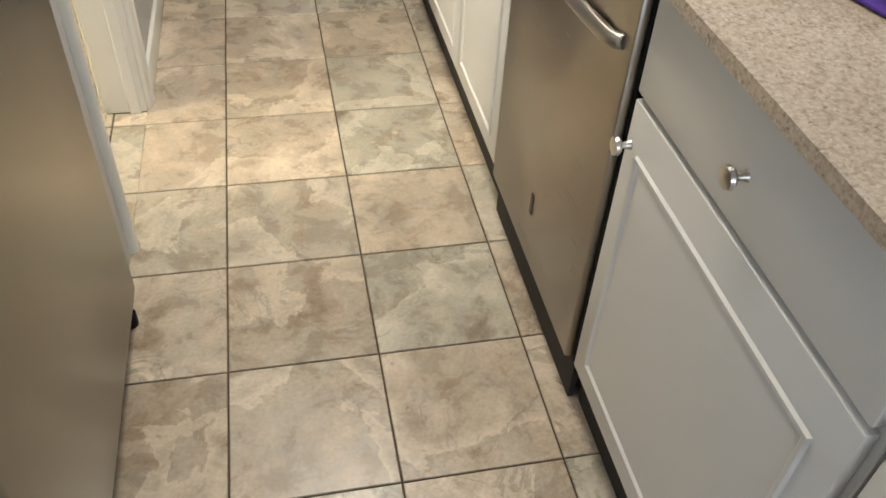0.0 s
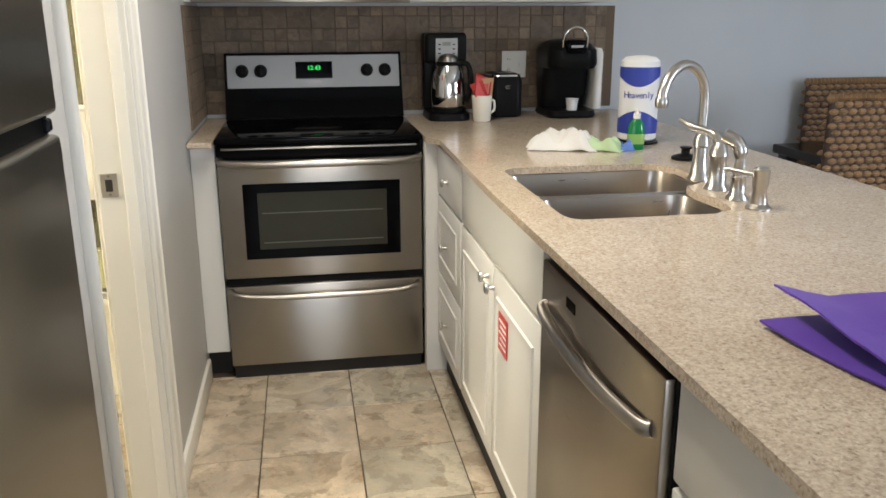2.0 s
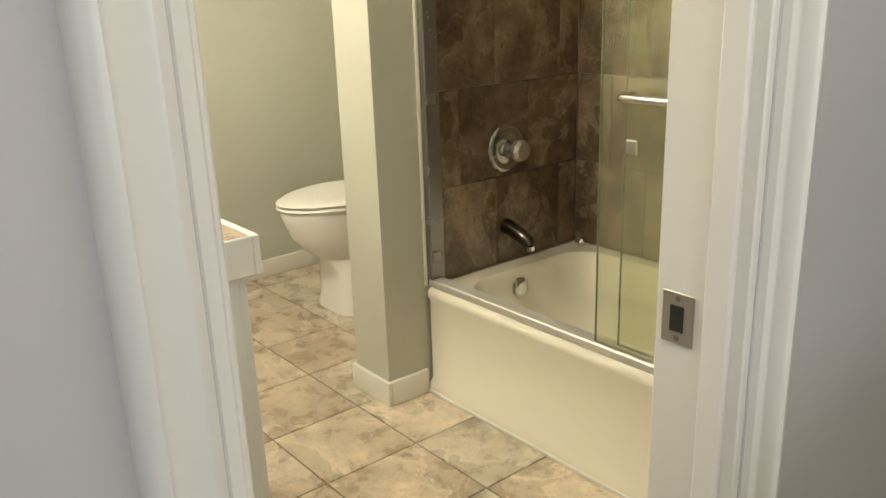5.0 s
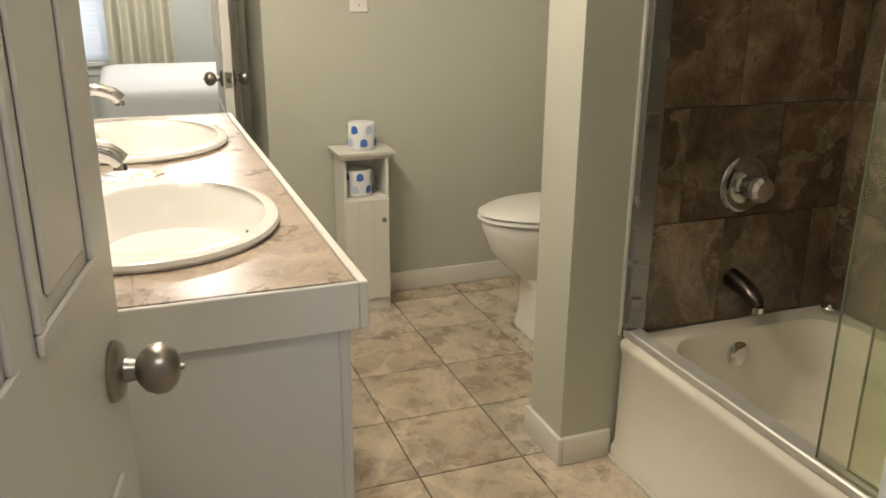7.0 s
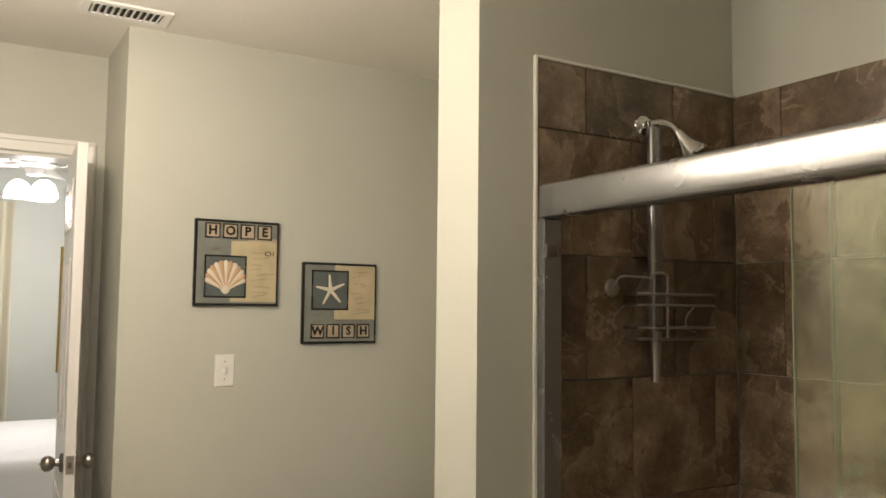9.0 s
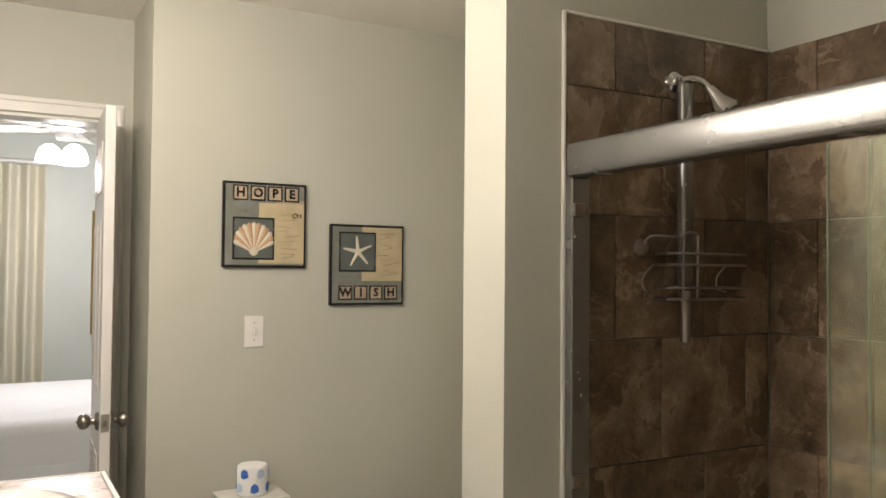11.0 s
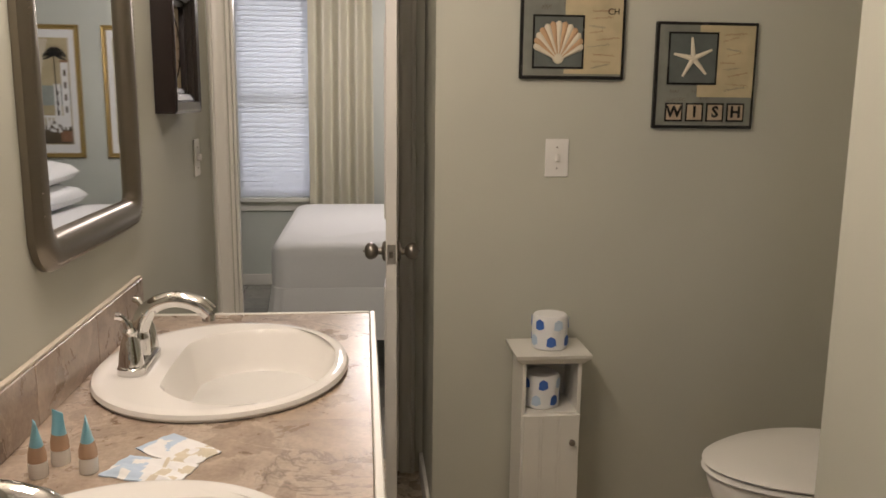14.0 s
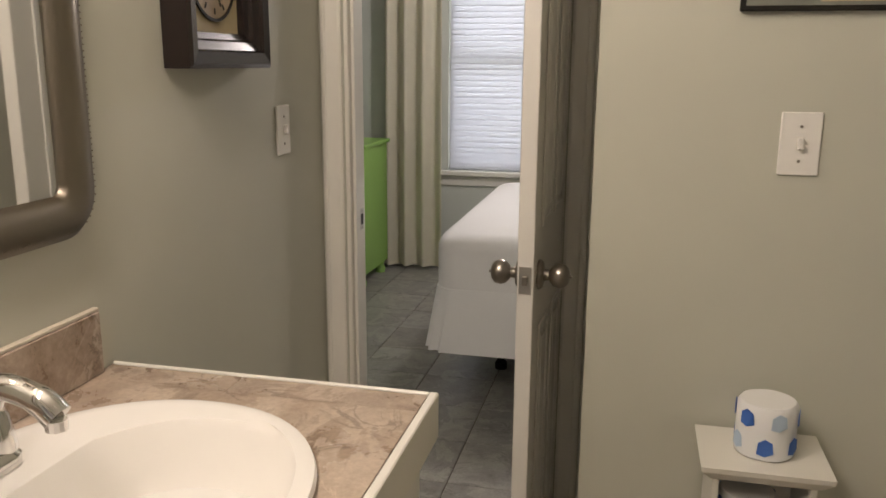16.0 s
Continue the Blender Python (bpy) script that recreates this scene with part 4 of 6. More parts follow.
part("screen", box(-0.018, 0.016, -0.0648, -0.0638, 0.295, 0.310), "slate_print", cp)
for k in range(3):
    for s in (-1, 1):
        part("button", box(s * 0.03 - 0.005, s * 0.03 + 0.005, -0.0648, -0.0638, 0.262 + 0.018 * k, 0.267 + 0.018 * k), "black", cp)
cf = part("carafe", lathe([(0.062, 0.0), (0.069, 0.012), (0.071, 0.05), (0.068, 0.10), (0.060, 0.14), (0.050, 0.165), (0.048, 0.170)], 32, (0, -0.095, 0.050)), "chrome", cm, "polished steel thermal carafe", True)
part("carafe_band", lathe([(0.066, 0.0285), (0.070, 0.034), (0.070, 0.0495)], 32, (0, -0.095, 0.0)), "black", cf, smooth=True)
part("collar", lathe([(0.050, 0.2202), (0.051, 0.226), (0.046, 0.234)], 28, (0, -0.095, 0.0)), "black", cf, smooth=True)
part("lid", lathe([(0.043, 0.2345), (0.043, 0.242), (0.034, 0.256), (0.018, 0.264), (0.006, 0.266)], 28, (0, -0.095, 0.0)), "steel_h", cf, "domed steel lid", True)
part("carafe_handle", tube(arc([(0.044, -0.100, 0.228), (0.078, -0.112, 0.222), (0.090, -0.118, 0.17), (0.084, -0.116, 0.11), (0.070, -0.110, 0.075)], 6), 0.011, 10), "black", cf, smooth=True)

mug = thing("mug", "white mug holding red and yellow packets", "mug", (0.768, 3.235, 0.9165))
part("cup", lathe([(0.032, 0), (0.036, 0.005), (0.041, 0.09), (0.041, 0.105), (0.037, 0.105), (0.034, 0.012)], 26, cap1=True), "tub", mug, smooth=True)
part("handle", tube(arc([(0.038, 0.004, 0.085), (0.052, 0.010, 0.078), (0.053, 0.010, 0.045), (0.037, 0.004, 0.032)], 6), 0.0055, 8), "tub", mug, smooth=True)
packs = thing("sugar_packets", "red and yellow paper packets standing in the mug", "packets", (0.768, 3.235, 0.9165))
prng = random.Random(3)
for k in range(6):
    part("packet", box(-0.028, 0.028, -0.0015, 0.0015, -0.035, 0.045, 0.001), "red" if k != 2 else "shell", packs, m=pose(prng.uniform(-0.012, 0.018), -0.02 + 0.007 * k, 0.125 + prng.uniform(-0.01, 0.02), prng.uniform(-22, 22), prng.uniform(-40, 40), prng.uniform(-55, 55)))

toaster = thing("toaster", "small black two-slot toaster", "toaster", (0.895, 3.42, 0.9165))
part("body", loft([rrect(-0.065, 0.065, -0.10, 0.10, 0.03, 0.006), rrect(-0.068, 0.068, -0.103, 0.103, 0.03, 0.02), rrect(-0.068, 0.068, -0.103, 0.103, 0.03, 0.15), rrect(-0.06, 0.06, -0.095, 0.095, 0.03, 0.175), rrect(-0.045, 0.045, -0.08, 0.08, 0.03, 0.182)]), "black", toaster, smooth=True)
part("trim_ring", loft([rrect(-0.0625, 0.0625, -0.0975, 0.0975, 0.03, 0.1695), rrect(-0.0605, 0.0605, -0.0955, 0.0955, 0.03, 0.1765)], False, False), "chrome", toaster)
for s in (-1, 1):
    part("slot", box(s * 0.02 - 0.009, s * 0.02 + 0.009, -0.065, 0.065, 0.1815, 0.1832), "pewter", toaster)
part("lever", box(-0.012, 0.012, -0.118, -0.1035, 0.12, 0.135, 0.004), "chrome", toaster)
part("foot", box(-0.05, 0.05, -0.08, 0.08, 0.0, 0.0055), "black", toaster)

pod = thing("pod_coffee_machine", "glossy black single-cup coffee machine with silver handle", "coffee machine", (1.165, 3.38, 0.9165))
part("base", loft([rrect(-0.10, 0.10, -0.13, 0.13, 0.05, 0), rrect(-0.105, 0.105, -0.135, 0.135, 0.05, 0.01), rrect(-0.10, 0.10, -0.13, 0.13, 0.05, 0.03)]), "black", pod, smooth=True)
part("back_body", loft([rrect(-0.095, 0.095, 0.0, 0.13, 0.045, 0.0305), rrect(-0.10, 0.10, -0.02, 0.135, 0.045, 0.12), rrect(-0.10, 0.10, -0.03, 0.135, 0.045, 0.20)]), "black", pod, smooth=True)
part("head", loft([rrect(-0.10, 0.10, -0.12, 0.135, 0.06, 0.2005), rrect(-0.107, 0.107, -0.13, 0.138, 0.06, 0.22), rrect(-0.105, 0.105, -0.125, 0.135, 0.06, 0.275), rrect(-0.085, 0.085, -0.095, 0.11, 0.06, 0.305), rrect(-0.05, 0.05, -0.06, 0.08, 0.04, 0.315)]), "black", pod, smooth=True)
part("lid_panel", box(-0.042, 0.042, -0.137, -0.09, 0.262, 0.318, 0.012, 2), "black_glass", pod, smooth=True)
part("nameplate", box(-0.025, 0.025, -0.1385, -0.1373, 0.287, 0.296), "nickel", pod)
part("handle", tube(arc([(-0.05, -0.10, 0.27), (-0.048, -0.115, 0.33), (-0.02, -0.12, 0.362), (0.02, -0.12, 0.362), (0.048, -0.115, 0.33), (0.05, -0.10, 0.27)], 6), 0.006, 10), "chrome", pod, "silver loop handle", True)
part("water_tank", loft([rrect(0.1075, 0.145, -0.06, 0.12, 0.018, 0.03), rrect(0.1075, 0.147, -0.06, 0.12, 0.018, 0.26), rrect(0.1075, 0.14, -0.05, 0.11, 0.015, 0.28)]), "white", pod, "clear pale water tank", True)
cup = thing("paper_cup", "small white cup on the coffee machine", "cup", (1.165, 3.285, 0.947))
part("cup", lathe([(0.021, 0), (0.026, 0.045), (0.028, 0.048), (0.025, 0.048), (0.02, 0.004)], 22), "paper", cup, smooth=True)

outlet = thing("outlet_plate", "white double outlet and switch plate on the backsplash", "outlet")
part("plate", box(0.925, 1.035, YB - 0.0165, YB - 0.0115, 1.065, 1.18, 0.002), "white", outlet)
for z in (1.10, 1.145):
    part("socket", lathe([(0.016, 0), (0.016, -0.002)], 18, (0.955, YB - 0.0168, z), "y"), "white", outlet)
    for s in (-0.005, 0.005):
        part("slot", box(0.955 + s - 0.001, 0.955 + s + 0.001, YB - 0.0198, YB - 0.019, z - 0.004, z + 0.004), "dark", outlet)
part("toggle", box(1.0, 1.008, YB - 0.024, YB - 0.0168, 1.112, 1.132, 0.002), "white", outlet)

roll = thing("paper_towel_roll", "wrapped paper towel roll with blue print", "paper towels", (1.163, 2.585, 0.9165))
def wrap(z0, z1, r=0.0655):
    return lathe([(r, z0), (r, z1)], 40, cap0=False, cap1=False)
part("stand", lathe([(0.072, 0), (0.072, 0.006), (0.03, 0.008)], 30), "black", roll)
part("roll", lathe([(0.055, 0.009), (0.064, 0.016), (0.0645, 0.03), (0.0645, 0.255), (0.063, 0.27), (0.05, 0.282), (0.02, 0.287)], 40), "paper", roll, smooth=True)
def wave_band(base, edge, sign):
    r, n = 0.0652, 48
    return loft([[(r * math.cos(2 * math.pi * k / n), r * math.sin(2 * math.pi * k / n), base) for k in range(n)], [(r * math.cos(2 * math.pi * k / n), r * math.sin(2 * math.pi * k / n), edge + sign * 0.016 * math.cos(4 * math.pi * (k / n - 0.68))) for k in range(n)]], False, False)
part("printed_band", wave_band(0.252, 0.205, -1), "blue_print", roll, "dark blue printed band", True)
part("printed_band", wave_band(0.035, 0.095, 1), "blue_print", roll, "dark blue printed band", True)
part("logo_patch", lathe([(0.0658, 0.225), (0.0658, 0.24)], 40, cap0=False, cap1=False), "blue_print", roll)
for k, ch in enumerate("Heavenly"):
    a = radians(-150 + 11.0 * k)
    r = 0.0656
    letters(ch, 0.030, "blue_print", roll, Matrix.Translation((r * math.cos(a), r * math.sin(a), 0.162)) @ pose(0, 0, 0, 90, 0, math.degrees(a) + 90), 0.0004)
dish = thing("dish_soap_bottle", "small green dish soap bottle with clear cap", "bottle", (1.10, 2.44, 0.9165))
part("bottle", loft([oval(0, 0, 0.026, 0.015, 0, 24, 3), oval(0, 0, 0.027, 0.016, 0.01, 24, 3), oval(0, 0, 0.027, 0.016, 0.06, 24, 3), oval(0, 0, 0.022, 0.014, 0.085, 24, 2.5), oval(0, 0, 0.010, 0.010, 0.098, 24)]), "green_soap", dish, smooth=True)
part("cap", lathe([(0.011, 0.0985), (0.011, 0.115), (0.006, 0.118), (0.005, 0.128)], 18), "white", dish, smooth=True)
part("label_band", loft([oval(0, 0, 0.0274, 0.0164, 0.018, 24, 3), oval(0, 0, 0.0274, 0.0164, 0.05, 24, 3)], False, False), "green_paint", dish)

def crumple(x0, x1, y0, y1, h, seed, n=18):
    """A rumpled piece of cloth or film lying on a surface, with thickness."""
    b = bmesh.new()
    rows = []
    for i in range(n):
        row = []
        for j in range(n):
            u, v = i / (n - 1), j / (n - 1)
            edge = min(u, 1 - u, v, 1 - v)
            q = noise.noise(Vector((u * 3.1 + seed, v * 2.7, seed * 1.7)))
            q2 = noise.noise(Vector((u * 8 + seed, v * 7, seed)))
            z = max(0.002, h * (0.55 + 0.7 * q + 0.25 * q2) * min(1, edge * 6 + 0.12))
            wob = 0.06 * noise.noise(Vector((u * 4, v * 4, seed + 9)))
            row.append(b.verts.new((x0 + (u + wob) * (x1 - x0), y0 + (v + wob) * (y1 - y0), z)))
        rows.append(row)
    for i in range(n - 1):
        for j in range(n - 1):
            b.faces.new((rows[i][j], rows[i + 1][j], rows[i + 1][j + 1], rows[i][j + 1]))
    got = bmesh.ops.extrude_face_region(b, geom=b.faces[:])
    for v in got["geom"]:
        if isinstance(v, bmesh.types.BMVert):
            v.co.z = max(0.0, v.co.z - 0.0018)
    return b
dt = thing("dish_towel", "white striped dish towel in a heap", "towel", (0.875, 2.50, 0.9165), -18)
part("cloth", crumple(-0.11, 0.11, -0.06, 0.06, 0.075, 2.3, 26), "terry", dt, smooth=True)
sp = thing("cleaning_wipe_packet", "pale green plastic packet on the counter", "packet", (1.0, 2.455, 0.9165), -35)
part("pouch", crumple(-0.065, 0.065, -0.045, 0.045, 0.050, 5.1), "tan_block", sp, smooth=True)
M["pale_green"] = plain("pale_green_film", (0.46, 0.62, 0.36), 0.35)
sp.children[0].data.materials[0] = M["pale_green"]
bp = thing("blue_sponge", "small blue wrapped sponge", "sponge", (1.055, 2.425, 0.9165), -20)
part("pad", crumple(-0.035, 0.035, -0.022, 0.022, 0.036, 8.2), "blind", bp, smooth=True)
M["sky_blue"] = plain("blue_film", (0.10, 0.20, 0.55), 0.4)
bp.children[0].data.materials[0] = M["sky_blue"]

bag = thing("shopping_bag", "folded purple fabric bag with white print", "bag")
def fold(points, rough, th=0.003):
    b = bmesh.new()
    n = len(points[0])
    rows = [[b.verts.new(p) for p in r] for r in points]
    for r0, r1 in zip(rows, rows[1:]):
        for k in range(n - 1):
            b.faces.new((r0[k], r0[k + 1], r1[k + 1], r1[k]))
    bmesh.ops.subdivide_edges(b, edges=b.edges[:], cuts=4, use_grid_fill=True)
    for _ in range(3):
        bmesh.ops.smooth_vert(b, verts=[v for v in b.verts if not v.is_boundary], factor=0.5, use_axis_x=True, use_axis_y=True, use_axis_z=True)
    for v in b.verts:
        v.co.z += rough * (noise.noise(v.co * 12) + 0.5 * noise.noise(v.co * 34))
    bmesh.ops.solidify(b, geom=b.faces[:], thickness=th)
    return b
EY = (0.0, 0.08, 0.17, 0.26, 0.355, 0.45)  # steps down the bag from its open end
low_edge = (0.663, 0.673, 0.688, 0.712, 0.762, 0.812)
part("lower_layer", fold([[(x + dx * (1.1 - x), 0.935 - e + 0.06 * dx, 0.9225 + (0.005 if dx == 0 and k == 0 else 0)) for k, (x, e) in enumerate(zip(low_edge, EY))] for dx in (0, 0.3, 0.65, 1.0)], 0.0015), "purple", bag, smooth=True)
top_edge = (0.709, 0.706, 0.704, 0.712, 0.757, 0.805)
lift = (0.034, 0.036, 0.028, 0.014, 0.004, 0.002)
rows_ = []
for k, (dx, sag, dy) in enumerate(((0, 1.0, 0.0), (0.14, 0.72, -0.036), (0.38, 0.95, -0.058), (0.68, 0.5, -0.02), (1.0, 0.1, 0.0))):
    rows_.append([(x + dx * (1.16 - x), 0.982 - e * 1.0 + dy * (1 - e / 0.45), 0.9275 + l * sag) for x, e, l in zip(top_edge, EY, lift)])
bag_top = fold(rows_, 0.003)
tree_ = BVHTree.FromBMesh(bag_top)
part("upper_layer", bag_top, "purple", bag, smooth=True)
for line in range(2):
    for k in range(5):
        for s in range(2):
            x, y = 0.79 + 0.045 * line + 0.011 * k + 0.008 * s, 0.775 + 0.025 * line - 0.030 * k - 0.010 * s
            hit_, nrm, _, _ = tree_.ray_cast(Vector((x, y, 1.2)), Vector((0, 0, -1)))
            rot = nrm.to_track_quat("Z", "Y").to_matrix().to_4x4()
            part("print_bar", box(-0.004, 0.004, -0.013 + 0.004 * s, 0.013, 0.0004, 0.0012), "paper", bag, m=Matrix.Translation(hit_) @ rot @ pose(0, 0, 0, 0, 0, 35 - 70 * s + 15 * (k % 3)))

pic = thing("framed_picture", "wide pale-framed picture on the blue-grey wall", "picture")
part("frame", slab([(1.74, 1.358), (3.0, 1.358), (3.0, 2.08), (1.74, 2.08)], [[(1.785, 1.403), (2.955, 1.403), (2.955, 2.035), (1.785, 2.035)]], -0.035, -0.001), "cream", pic, "pale distressed frame", m=Matrix.Translation((0.07, YB, 0.05)) @ Matrix(((1, 0, 0, 0), (0, 0, 1, 0), (0, 1, 0, 0), (0, 0, 0, 1))))
part("canvas", box(1.856, 3.024, YB - 0.018, YB - 0.002, 1.454, 2.084), "paper", pic)

# dining corner
table = thing("dining_table", "dark wooden dining table", "table", (2.60, 3.12, 0))
part("tabletop", box(-0.45, 0.45, -0.24, 0.24, 0.725, 0.765, 0.004), "dark_wood", table)
for sx in (-0.40, 0.40):
    for sy in (-0.19, 0.19):
        part("leg", box(sx - 0.03, sx + 0.03, sy - 0.03, sy + 0.03, 0, 0.724, 0.003), "dark_wood", table)
M["rattan_dark"] = plain("dark_woven_rattan", (0.085, 0.05, 0.035), 0.6, 0.0, 0.4)
def rattan_chair(at, turn):
    ob = thing("dining_chair", "woven brown rattan dining chair with a high back", "chair", at, turn, "chairs at the dining table")
    for sx in (-0.2, 0.2):
        for sy in (-0.2, 0.2):
            part("leg", box(sx - 0.02, sx + 0.02, sy - 0.02, sy + 0.02, 0, 0.40, 0.003), "dark_wood", ob)
    part("seat", box(-0.23, 0.23, -0.23, 0.23, 0.401, 0.47, 0.02, 2), "rattan", ob)
    part("back_core", box(-0.222, 0.222, -0.245, -0.215, 0.471, 1.02, 0.01, 2), "rattan_dark", ob)
    weave = bmesh.new()
    rowsn = 20
    for r in range(rowsn):
        z = 0.49 + r * 0.027
        for c in range(12):
            x = -0.215 + c * 0.039 + (0.0195 if r % 2 else 0)
            if x > 0.225:
                continue
            for y in (-0.250, -0.211):
                lathe([(0.003, -0.019), (0.0105, -0.01), (0.012, 0.0), (0.0105, 0.01), (0.003, 0.019)], 6, (x, y, z), "x", weave)
    tagged(part("weave", weave, "rattan", ob), "thick woven rattan strands", kind="stuff")
    rim = bmesh.new()
    for c in range(24):
        x = -0.222 + c * 0.0193
        lathe([(0.006, -0.012), (0.021, 0.0), (0.006, 0.012)], 8, (x, -0.23, 1.025), "x", rim)
    part("top_rim", rim, "rattan", ob)
    return ob
ch = rattan_chair((2.245, 3.02, 0), 0)
ch.matrix_basis = pose(2.245, 3.03, 0, 0, 0, 0)
copy_thing(ch, pose(2.60, 3.27, 0, 0, 0, 180))


# ---- bathroom ----
tub = thing("bathtub", "white enamel bathtub with a plain apron", "bathtub")
TX0, TX1, TY0, TY1, TZ = -1.9045, XB - 0.002, 2.85, YB - 0.010, 0.37
rings = [rrect(TX0, TX1, TY0 - 0.004, TY1, 0.004, 0.0), rrect(TX0, TX1, TY0 - 0.004, TY1, 0.004, 0.035), rrect(TX0, TX1, TY0 + 0.008, TY1, 0.004, 0.05), rrect(TX0, TX1, TY0 + 0.010, TY1, 0.004, TZ - 0.05), rrect(TX0, TX1, TY0, TY1, 0.006, TZ - 0.03), rrect(TX0, TX1, TY0 + 0.001, TY1, 0.006, TZ - 0.012), rrect(TX0 + 0.004, TX1 - 0.004, TY0 + 0.012, TY1 - 0.002, 0.01, TZ), rrect(TX0 + 0.07, TX1 - 0.07, TY0 + 0.075, TY1 - 0.05, 0.12, TZ), rrect(TX0 + 0.08, TX1 - 0.09, TY0 + 0.085, TY1 - 0.06, 0.12, TZ - 0.02), rrect(TX0 + 0.10, TX1 - 0.16, TY0 + 0.10, TY1 - 0.075, 0.13, 0.16), rrect(TX0 + 0.13, TX1 - 0.25, TY0 + 0.13, TY1 - 0.10, 0.13, 0.09), rrect(TX0 + 0.22, TX1 - 0.35, TY0 + 0.20, TY1 - 0.17, 0.12, 0.075)]
part("shell", loft(rings, True, True), "tub", tub, smooth=True)
of = part("overflow_plate", lathe([(0.036, 0), (0.036, 0.004), (0.03, 0.009), (0.012, 0.011)], 26, (0, 0, 0), "x"), "chrome", tub, "chrome overflow plate", True, m=pose(TX0 + 0.088, 3.180, 0.305, 0, -10, 0))
part("caulk_strip", box(TX0, TX1, TY0 - 0.010, TY0 - 0.0045, 0.0, 0.012, 0.002), "trim", tub)

sd = thing("shower_door", "framed sliding glass shower door with a towel bar", "shower door")
YR = 2.875
part("bottom_track", box(-1.904, XB - 0.003, YR - 0.018, YR + 0.03, TZ + 0.001, TZ + 0.026, 0.004), "satin_track", sd)
part("header_rail", box(-1.904, XB - 0.003, YR - 0.024, YR + 0.036, 1.672, 1.754, 0.014, 4), "aluminium", sd, "satin aluminium header rail", True)
for x0, x1 in ((-1.904, -1.878), (XB - 0.028, XB - 0.003)):
    part("side_jamb", box(x0, x1, YR - 0.022, YR + 0.034, TZ + 0.027, 1.671, 0.003), "aluminium", sd)
for z in (0.46, 0.95, 1.58):
    part("jamb_bumper", box(-1.8775, -1.870, YR - 0.020, YR + 0.012, z, z + 0.03, 0.001), "pewter", sd)
for nm, y, x0 in (("glass_panel", YR - 0.006, -1.222), ("glass_panel", YR + 0.018, -1.167)):
    g = part(nm, box(x0, XB - 0.03, y - 0.003, y + 0.003, TZ + 0.028, 1.665), "shower_glass", sd)
    g.visible_shadow = False
    part("edge_strip", box(x0 - 0.0022, x0 - 0.0004, y - 0.003, y + 0.003, TZ + 0.028, 1.665), "glass_edge", g)
    part("bottom_strip", box(x0, XB - 0.03, y - 0.005, y + 0.005, TZ + 0.0265, TZ + 0.0275), "nickel", g)
bar = part("towel_bar", tube(arc([(-1.125, YR - 0.012, 1.035), (-1.125, YR - 0.055, 1.035), (-1.10, YR - 0.062, 1.035)], 5) + [Vector((-0.56, YR - 0.062, 1.035))] + arc([(-0.53, YR - 0.062, 1.035), (-0.505, YR - 0.055, 1.035), (-0.505, YR - 0.012, 1.035)], 5), 0.010, 12), "chrome", sd, "chrome towel bar", True)
part("bar_bracket", box(-1.14, -1.105, YR - 0.02, YR - 0.011, 0.90, 0.935, 0.004), "chrome", sd)
towel = thing("bath_towel", "white towel hung over the shower door bar", "towel")
b = bmesh.new()
for s, y in ((1, YR - 0.077), (-1, YR - 0.047)):
    rings = []
    for k in range(14):
        z = 1.048 - k * (0.0235 if s > 0 else 0.018)
        rings.append([(x + 0.006 * math.sin(k * 0.9 + x * 40), y + 0.004 * math.sin(x * 55 + k * 0.3) * (s), z) for x in np.linspace(-0.825, -0.62, 16)] + [(x + 0.006 * math.sin(k * 0.9 + x * 40), y + 0.009 * s * 0 + 0.007 + 0.004 * math.sin(x * 55 + k * 0.3) * s, z) for x in np.linspace(-0.62, -0.825, 16)])
    loft(rings, True, True, b)
loft([[(x, YR - 0.062 + 0.021 * math.cos(radians(a)), 1.045 + 0.012 * math.sin(radians(a))) for a in range(0, 360, 30)] for x in (-0.828, -0.617)], True, True, b)
part("cloth", b, "terry", towel, smooth=True)

vy = 3.205
sv = thing("tub_valve", "chrome round shower valve with a clear knob", "shower valve")
# plate and stem take the chrome with dark reflections painted in
part("escutcheon", lathe([(0.079, 0.0), (0.080, 0.004), (0.074, 0.010), (0.066, 0.012), (0.060, 0.010), (0.042, 0.016), (0.033, 0.024)], 36, (-1.9068, vy, 0.767), "x"), "chrome_in_shade", sv, smooth=True)
part("stem", lathe([(0.02, 0.024), (0.02, 0.05)], 20, (-1.9068, vy, 0.767), "x"), "chrome_in_shade", sv)
part("knob", lathe([(0.022, 0.0505), (0.034, 0.056), (0.036, 0.075), (0.028, 0.088), (0.012, 0.09)], 10, (-1.9068, vy, 0.767), "x"), "nickel", sv)
spo = thing("tub_spout", "dark chrome tub spout on the tile", "faucet")
part("spout", tube([(-1.9066, vy, 0.497), (-1.88, vy, 0.494), (-1.83, vy, 0.478), (-1.800, vy, 0.464), (-1.794, vy, 0.452)], [0.029, 0.027, 0.025, 0.022, 0.018], 18), "spout_dark", spo, smooth=True)
part("spout_tip", tube([(-1.794, vy, 0.4515), (-1.793, vy, 0.436)], 0.017, 16), "chrome", spo, "chrome spout tip", True)
sh = thing("hand_shower", "chrome hand shower on a vertical slide bar", "shower")
part("wall_rose", lathe([(0.028, 0), (0.026, 0.006), (0.012, 0.010), (0.012, 0.03)], 22, (-1.9068, 3.20, 1.94), "x"), "chrome", sh, smooth=True)
part("slide_bar", box(-1.888, -1.862, 3.190, 3.230, 1.405, 1.935, 0.009, 3), "aluminium", sh, "flat polished slide bar", True)
